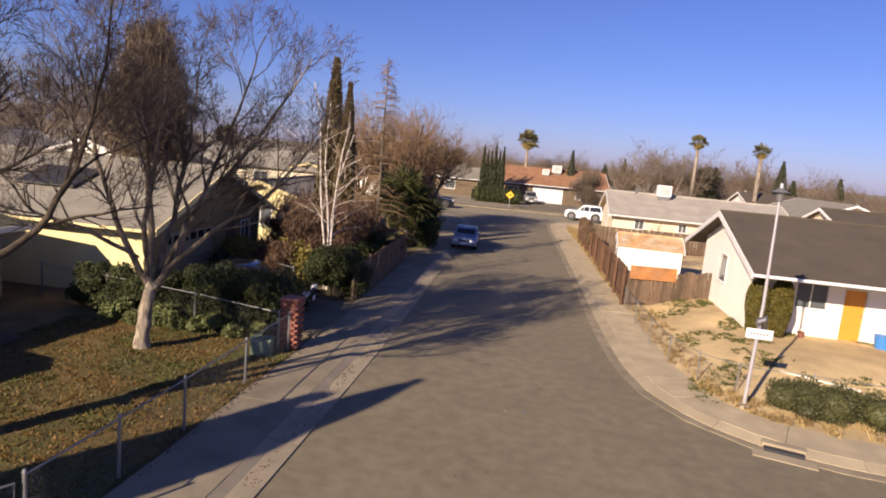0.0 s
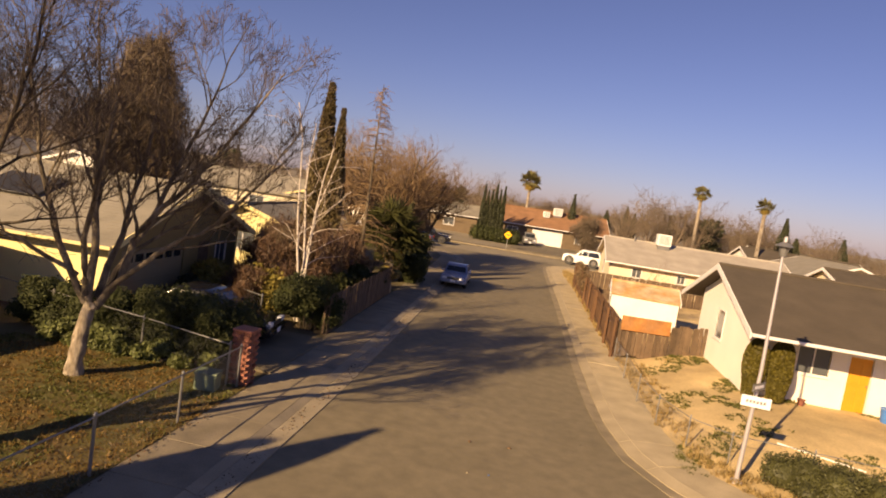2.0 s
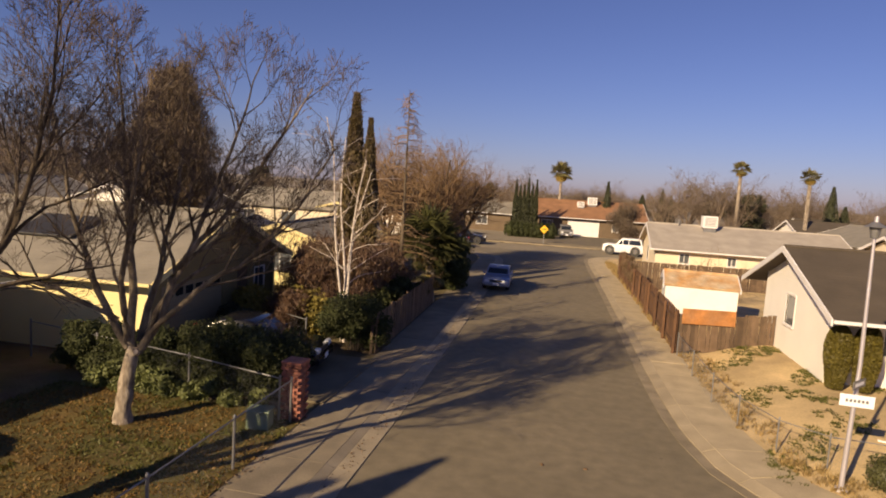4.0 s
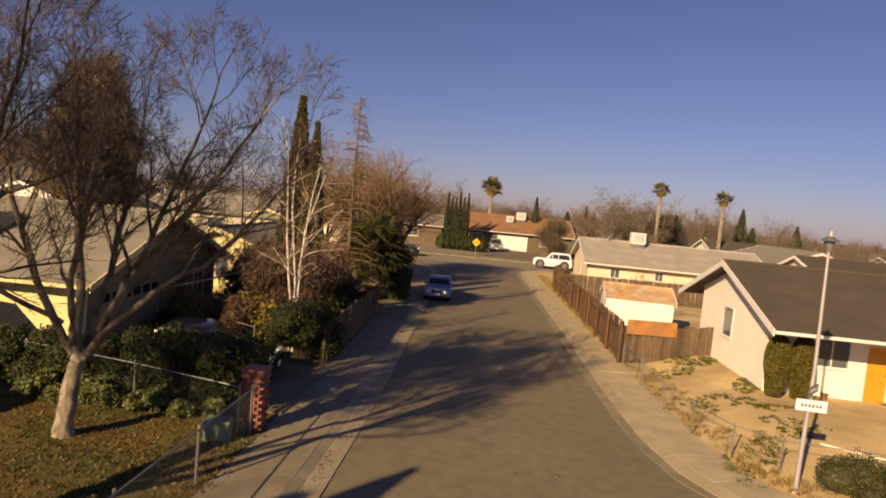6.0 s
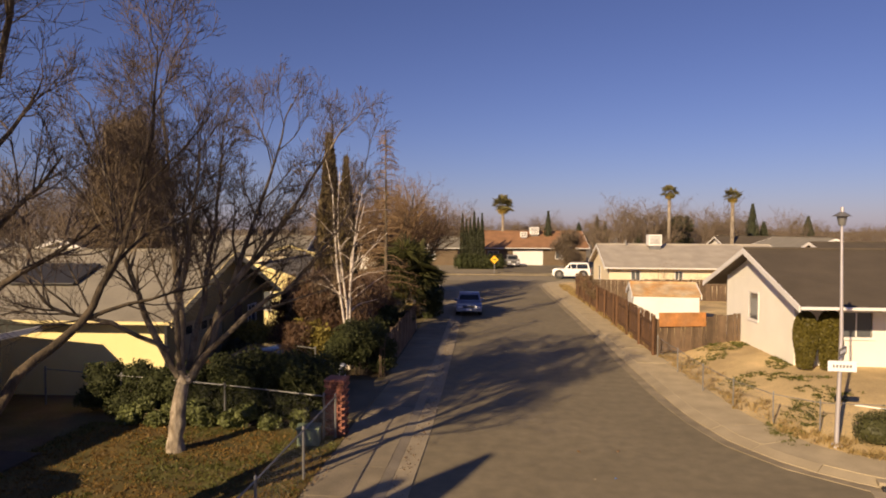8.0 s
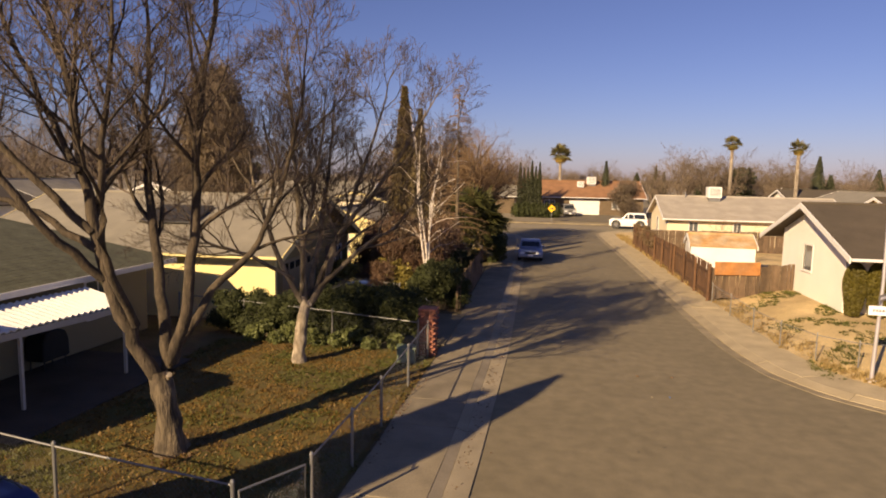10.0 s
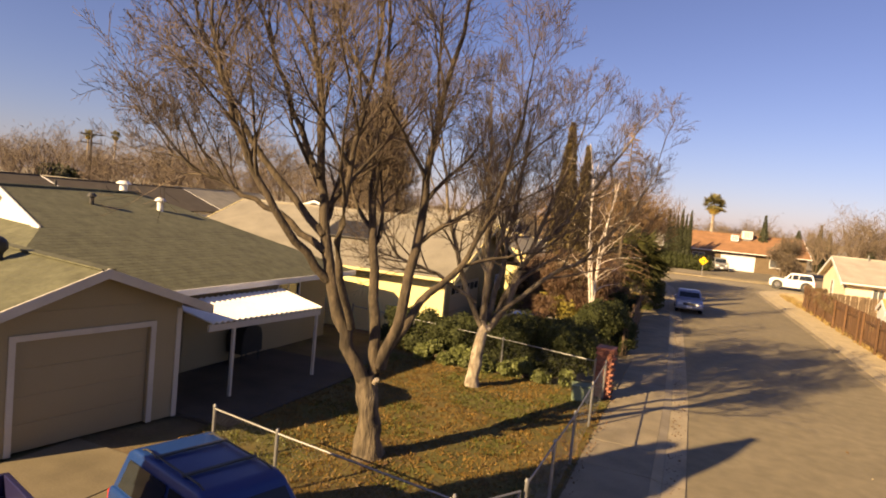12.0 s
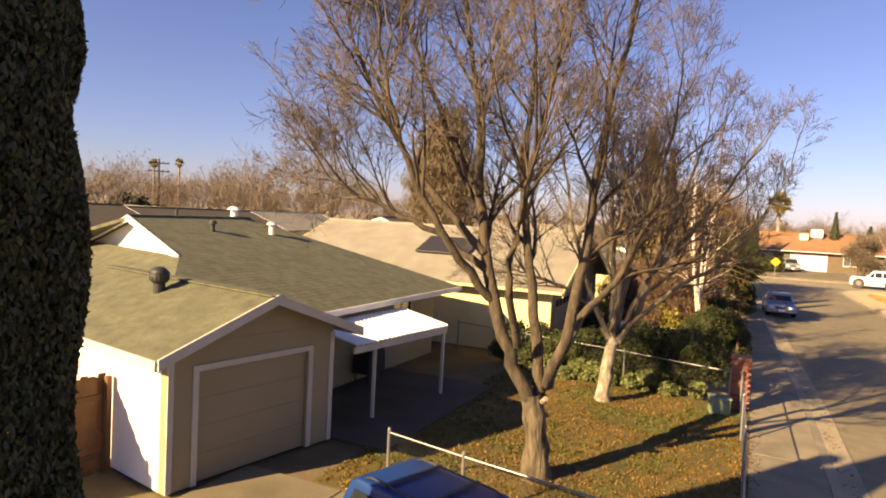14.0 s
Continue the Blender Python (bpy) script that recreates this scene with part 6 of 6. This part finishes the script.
part("crown", leaves(clump_points(bl, 75000, 0.8), 0.045, length=5.5, upright=(0, 0, 0.8)), LEAF_DARKBROWN, big)
wisps = clump_points([(q[0], q[1], q[2] + 0.25, q[3] * 1.16, q[4] * 1.16, q[5] * 1.1) for q in bl], 9000, 0.25)
part("outer_twig_haze", leaves(wisps, 0.035, length=16.0, upright=(0, 0, 0.9)), LEAF_DARKBROWN, big)
inner = bmesh.new()
for q in bl:
    bmesh.ops.create_icosphere(inner, subdivisions=2, radius=1.0, matrix=Matrix.Translation(q[:3]) @ Matrix.Diagonal((q[3] * 0.6, q[4] * 0.6, 0.6, 1)))
part("inner_foliage", inner, LEAF_DARKBROWN, big, "dense dark inner twigs")
part("trunk", tubes([[(0, 0, -0.1, 0.35), (0, 0.1, 3, 0.28), (0.1, 0, 7, 0.16), (0, 0, 11, 0.04)]], 10), BARK, big)

# ---- clipped shrub and weeds in the dirt yard ----
def clipped(name, m, label):
    """Two clipped columns side by side, narrow at the foot and round at the top."""
    t = thing(name, m, label, "shrub")

    def girth(h):
        return 0.34 * (0.62 + 0.38 * np.minimum(1, h / 0.45)) * np.sqrt(np.clip(1 - (np.maximum(0, h - 0.55) / 0.455) ** 2.6, 0, 1))
    for cx, tall, k in ((-0.35, 1.72, 0.95), (0.35, 1.78, 1.0)):
        n = 9000
        a, h = nrng.uniform(0, 6.283, n), nrng.uniform(0, 1, n)
        r = k * girth(h) * (1 - 0.2 * nrng.random(n) ** 3) * (1 + 0.05 * np.sin(3 * a + 9 * h))
        part("leaves", leaves(np.stack([cx + r * np.cos(a), r * np.sin(a), 0.08 + tall * h], -1), 0.045), LEAF_YEW, t)
        z = np.linspace(0.02, 0.99, 12)
        part("inner_foliage", tubes([np.stack([0 * z + cx, 0 * z, 0.08 + tall * z, 0.82 * k * girth(z) + 0.004], -1)], 14), LEAF_YEW, t, "dense inner foliage")
        part("stem", tubes([[(cx, 0, -0.1, 0.05), (cx, 0, 0.6, 0.04)]], 6), BARK, t)
    return t


clipped("clipped_shrub", pose(7.75, 21.4, yard_z(7.75, 21.4)) @ Matrix.Scale(1.03, 4), "pair of clipped yellow-green shrubs by the house corner")
shrub("corner_shrub", pose(8.0, 15.75, 0.12), "low spreading dark green shrub at the corner", lumps(40, -1.6, 2.8, -0.4, 0.45, 0.2, 0.38, 0.32, 0.52), 60000, 0.032, LEAF_SAGE)


def tufts(name, label, spots, blades, height, mat, spread=0.12, lean=0.5):
    pts, faces = [], []
    for x, y, z in spots:
        for _ in range(blades):
            a, r = nrng.uniform(0, 6.283), spread * math.sqrt(nrng.random())
            bx, by = x + r * math.cos(a), y + r * math.sin(a)
            h = height * nrng.uniform(0.5, 1.2)
            dx, dy = nrng.normal(0, lean * h, 2)
            wx, wy = nrng.normal(0, 0.012, 2)
            i = len(pts)
            pts += [(bx - wx, by - wy, z), (bx + wx, by + wy, z), (bx + dx, by + dy, z + h)]
            faces.append((i, i + 1, i + 2))
    return tagged(part(name, (pts, faces), mat), label, "grass", kind="stuff")


weeds = []
while len(weeds) < 1400:
    x, y = nrng.uniform(4.4, 14), nrng.uniform(15.6, 26.3)
    if noise.noise((x * 0.55, y * 0.55, 9)) + 0.3 * noise.noise((x * 2, y * 2, 3)) > 0.06 + 0.12 * nrng.random():
        weeds.append((x, y, yard_z(x, y)))
tufts("weeds", "low green weeds scattered over the dirt", weeds, 14, 0.06, GRASS_GREEN, 0.1, 1.0)
dry = []
for _ in range(900):
    i = nrng.integers(20, len(edge) - 40)
    o = edge[i] + nrng.normal(0, 0.05, 2)
    if o[1] < 27:
        nx = offset(RIGHT, 1.5 + abs(nrng.normal(0, 0.5)))[i]
        dry.append((nx[0], nx[1], yard_z(nx[0], nx[1])))
tufts("dry_grass", "dry straw-coloured grass along the fence", dry, 22, 0.16, GRASS_DRY, 0.16, 0.6)
dry2 = []
for _ in range(260):
    y = nrng.uniform(27, 56)
    xx = np.interp(y, RIGHT[::1][:, 1][RIGHT[:, 0] < 3.2], RIGHT[:, 0][RIGHT[:, 0] < 3.2]) + nrng.uniform(1.45, 1.95)
    dry2.append((xx, y, 0.1))
tufts("verge_grass", "dry grass at the foot of the street fence", dry2, 26, 0.28, GRASS_DRY, 0.22, 0.5)
lawn_spots = []
while len(lawn_spots) < 5200:
    x, y = nrng.uniform(-12.4, -5.75), nrng.uniform(5.85, 15.4)
    lawn_spots.append((x, y, lawn_z(x, y) - 0.005))
green = [p for p in lawn_spots if noise.noise((p[0] * 0.6, p[1] * 0.6, 1)) > 0.08]
tan = [p for p in lawn_spots if noise.noise((p[0] * 0.6, p[1] * 0.6, 1)) <= 0.25]
tufts("lawn_grass", "short green winter grass", green, 7, 0.055, GRASS_GREEN, 0.1, 0.8)
tufts("dead_grass", "short dead brown grass", tan, 6, 0.05, LAWN_DEAD, 0.1, 0.8)
litter = []
for _ in range(1100):
    c = ((-9.05, 7.95, 0.55), (-8.0, 10.6, 2.6), (-5.7, 11.5, 0.3))[nrng.choice(3, p=[0.4, 0.3, 0.3])]
    x, y = c[0] + nrng.normal(0, min(c[2], 1.0) * 0.7), c[1] + nrng.normal(0, c[2] * (1.0 if c[2] > 0.4 else 7))
    if -12.4 < x < -5.5 and 5.85 < y < 15.3:
        litter.append((x, y, (lawn_z(x, y) if x < -5.72 else 0.12) + 0.012))
tagged(part("leaf_litter", leaves(litter, 0.036, 0.9, 1.3), LITTER), "fallen brown leaves on the lawn", "leaves", kind="stuff")

# ---- far trees and roofs ----
def far_tree(name, m, label, height, seed, twig, leaf):
    """A cheap bare tree for the distance: limbs, coarse twigs and a haze of fine ones."""
    r = np.random.default_rng(seed)
    t = thing(name, m, label, "tree", "far bare trees")
    out, ends = {}, []
    for a in np.linspace(0, 5.5, 6):
        grow(out, (0, 0, height * 0.2), (0.5 * np.cos(a), 0.5 * np.sin(a), 1.0), height * r.uniform(0.5, 0.7), height * 0.013, 0, 2, r, (6, 5), 0.8, 0.4)
    for p in out[1] + out[2]:
        p[:, 3] = np.maximum(p[:, 3], 0.02)
        ends += [p[-1, :3], p[len(p) // 2, :3]]
    part("trunk", tubes([[(0, 0, -0.1, height * 0.026), (0, 0, height * 0.22, height * 0.02)]], 7), BARK, t)
    part("branchwork", tubes(out[0] + [p[::2] for p in out[1]] + [p[::2] for p in out[2]], 3), twig, t)
    e = np.array(ends)
    pts = np.repeat(e, 4, axis=0) + r.normal(0, 0.35, (4 * len(e), 3))
    part("crown", leaves(pts, 0.035, length=16.0, upright=(0, 0, 0.5)), leaf, t)
    return t


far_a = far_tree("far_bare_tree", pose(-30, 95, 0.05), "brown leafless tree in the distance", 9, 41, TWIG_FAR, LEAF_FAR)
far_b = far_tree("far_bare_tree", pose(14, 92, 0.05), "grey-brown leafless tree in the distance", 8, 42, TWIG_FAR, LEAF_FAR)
for x, y, q in ((12, 96, 0.85), (15.5, 99, 1.05), (18.5, 97, 0.95), (22, 100, 1.0), (25.5, 106, 0.9), (31, 106, 1.0), (34, 104, 0.85), (45, 112, 0.9), (-9, 92, 0.9), (3, 98, 0.8)):
    copy_thing(far_a, pose(x, y, 0.05, 0, 0, 37 * x) @ Matrix.Scale(q, 4))
ev = shrub("far_evergreen", pose(24, 104, 0.05), "dark green tree in the distance", lumps(14, -1.6, 1.6, -1.6, 1.6, 1.8, 6.0, 1.0, 1.6), 2500, 0.4, LEAF_CYPRESS, "tree", group="far evergreens")
fr = random.Random(7)
for x, y in ((-62, 38), (-66, 46), (-58, 50), (-70, 62), (-60, 58), (-55, 63), (-50, 66), (-68, 34), (-46, 70), (-64, 70), (-72, 50), (-56, 42)):
    copy_thing(far_a if x % 4 else far_b, pose(x, y, -0.09, 0, 0, 31 * y) @ Matrix.Scale(fr.uniform(0.85, 1.15), 4))
for x, y, q in ((-65, 43, 0.75), (-61, 61, 0.6)):
    copy_thing(ev, pose(x, y, -0.09, 0, 0, 40 * x) @ Matrix.Scale(q, 4))
for k in range(130):
    az = radians(-72 + 112 * (k + fr.random()) / 130)
    d = fr.uniform(85, 260)
    x, y = d * math.sin(az), d * math.cos(az)
    if abs(x) < 8 and y < 90:
        continue
    src = far_a if k % 3 else far_b
    copy_thing(src, pose(x, y, 0.05, 0, 0, fr.uniform(0, 360)) @ Matrix.Scale(fr.uniform(0.9, 1.45) if az < -0.6 else fr.uniform(0.4, 0.8), 4))
    if az > -0.15:
        copy_thing(far_a if k % 2 else far_b, pose(x * 0.62 + fr.uniform(-3, 3), 60 + y * 0.35 + fr.uniform(0, 25), 0.05 if abs(x) < 70 else -0.09, 0, 0, fr.uniform(0, 360)) @ Matrix.Scale(fr.uniform(0.6, 0.85), 4))
    if k % 24 == 0:
        copy_thing(ev, pose(x + 6, y + 8, 0.05, 0, 0, fr.uniform(0, 360)) @ Matrix.Scale(fr.uniform(0.7, 1.2), 4))
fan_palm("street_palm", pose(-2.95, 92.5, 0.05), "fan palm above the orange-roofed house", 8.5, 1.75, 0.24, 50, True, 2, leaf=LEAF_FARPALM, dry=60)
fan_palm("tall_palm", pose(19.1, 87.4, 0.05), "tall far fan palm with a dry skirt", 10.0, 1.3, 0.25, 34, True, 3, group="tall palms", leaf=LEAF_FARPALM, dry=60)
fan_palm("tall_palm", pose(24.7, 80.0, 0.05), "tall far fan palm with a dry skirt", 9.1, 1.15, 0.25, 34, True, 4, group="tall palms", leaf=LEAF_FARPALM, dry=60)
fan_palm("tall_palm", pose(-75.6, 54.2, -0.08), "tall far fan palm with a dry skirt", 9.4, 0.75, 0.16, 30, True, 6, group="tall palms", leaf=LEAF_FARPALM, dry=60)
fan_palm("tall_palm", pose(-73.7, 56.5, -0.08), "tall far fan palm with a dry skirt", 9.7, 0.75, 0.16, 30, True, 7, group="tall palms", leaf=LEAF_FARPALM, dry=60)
cg = cypress("cypress_row_tree", pose(-8.0, 82.0, 0.05), "narrow dark cypress in a row by the hedge", 6.8, 0.34, 3000, 9, group="cypress row")
for k in range(1, 6):
    copy_thing(cg, pose(-8.0 + 0.5 * k, 82.0 + 0.1 * k, 0.05, 0, 0, 60 * k) @ Matrix.Scale(fr.uniform(0.9, 1.05), 4))
shrub("far_hedge", pose(-5.5, 78.8, 0.05), "clipped dark green hedge at the street end", [(x, 0, 0.9, 0.75, 0.7, 1.0) for x in np.arange(-2.6, 2.7, 0.7)], 7000, 0.12, LEAF_HEDGE, "hedge")
shrub("far_brown_bush", pose(5.3, 81.0, 0.05), "tall brown leafless bush beside the far garage", lumps(18, -1.6, 1.6, -1.2, 1.2, 1.0, 4.9, 0.8, 1.3), 14000, 0.04, LEAF_FAR, core=False, length=9.0, upright=(0, 0, 0.7))
for k, (x, y, h) in enumerate(((31.0, 91.0, 8.4), (34.0, 95.0, 6.0), (40.0, 95.0, 6.8), (9.5, 108, 6.0), (58, 100, 6.5))):
    cypress("far_cypress", pose(x, y, 0.05), "far dark pointed conifer", h, 1.0, 2500, 50 + k, group="far cypresses")
fh = gable_house("far_house", pose(-36, 62, 0.05, 0, 0, 5), "far bungalow among the trees", 13, 9, 2.5, 1.6, STUCCO_CREAM, ROOF_GREY, step=0.5, group="far houses", gutter=False,
                 holes={"front": [(1.5, 3.0, 0.9, 1.9, "window", 1), (6, 7.5, 0.9, 1.9, "window", 1)]})
fh2 = gable_house("far_house", pose(-30, 44, 0.05, 0, 0, 95), "far bungalow with a brown roof", 13, 9, 2.5, 1.6, STUCCO_WHITE, ROOF_BROWN, step=0.5, group="far houses", gutter=False,
                  holes={"front": [(1.5, 3.0, 0.9, 1.9, "window", 1), (6, 7.5, 0.9, 1.9, "window", 1)]})
for k, (x, y, rz) in enumerate(((-55, 70, 8), (-28, 66, 6), (-48, 46, 92), (-66, 52, 5), (-44, 30, 92), (-62, 28, 5), (-40, 14, 94), (24, 78, 3), (34, 66, 92), (46, 80, 4), (30, 96, 2), (62, 74, 6))):
    copy_thing(fh if k % 3 == 2 else fh2, pose(x, y, 0.05 if abs(x) < 44 else -0.09, 0, 0, rz))
# These walls are coloured dark for the shade they stand in.
gable_house("end_street_house", pose(-21.5, 86.0, 0.05, 0, 0, 3), "bungalow with shade-dark walls and a grey roof beside the cypress row", 12.5, 7.5, 2.5, 1.3, FAR_WALL_SHADED, ROOF_GREY, step=0.4,
            holes={"front": [(2.0, 3.4, 0.9, 1.9, "window", 1), (8.0, 9.4, 0.9, 1.9, "window", 1)]})
gable_house("brown_roof_house", pose(20.0, 44.0, 0.2, 0, 0, 2), "bungalow with a dark brown roof behind the white house", 14, 9, 2.4, 1.5, STUCCO_CREAM, ROOF_BROWN, step=0.4)

shrub("fence_vine", pose(3.4, 42.0, 0.1), "dry brown vine over the street fence", lumps(20, -0.2, 0.15, -3.0, 8.0, 0.9, 1.6, 0.2, 0.38), 12000, 0.03, LEAF_BROWN, "vine", core=False, length=6.0)

def twiggy(name, m, label, height, seed):
    """A leafless bush of many thin stems from the ground."""
    t = thing(name, m, label, "shrub")
    r = np.random.default_rng(seed)
    out = {}
    for k in range(9):
        a = k * 0.7
        grow(out, (0.1 * np.cos(a), 0.1 * np.sin(a), -0.05), (0.6 * np.cos(a), 0.6 * np.sin(a), 1), height * r.uniform(0.7, 1), 0.03, 0, 2, r, (8, 6), 0.7, 0.3)
    part("crown", tubes([p for lv in out.values() for p in lv], 3), TWIG_RED, t)
    return t


twiggy("bare_bush", pose(7.4, 37.0, 0.3), "bare twiggy bush behind the shed", 2.6, 61)
gut = []
for _ in range(700):
    y = nrng.uniform(4, 34)
    gut.append((np.interp(y, LEFT[:, 1], LEFT[:, 0]) + 0.05 + abs(nrng.normal(0, 0.16)), y, 0.03))
tagged(part("gutter_litter", leaves(gut, 0.028, 0.95, 1.5), LITTER), "dead leaves and dirt blown along the gutter", "leaves", kind="stuff")

for x, y, h in ((13, 112, 7.2), (14.5, 113, 6.2), (20.5, 114, 6.6), (3.5, 92, 7.4), (57, 98, 8.0), (29, 116, 6.0)):
    cypress("far_conifer", pose(x, y, 0.05 if x < 44 else -0.09), "far dark green conifer above the roofs", h, 0.9, 1800, int(x * 3), group="far conifers", full=0.75)

# ---- true size ----
# The plan above is drawn at 1 : 1.15; every thing is brought to metres here, about the origin.
for ob in [o for o in scene.objects if o.parent is None and o.type in {"MESH", "EMPTY"}]:
    ob.matrix_basis = Matrix.Scale(1.15, 4) @ ob.matrix_basis
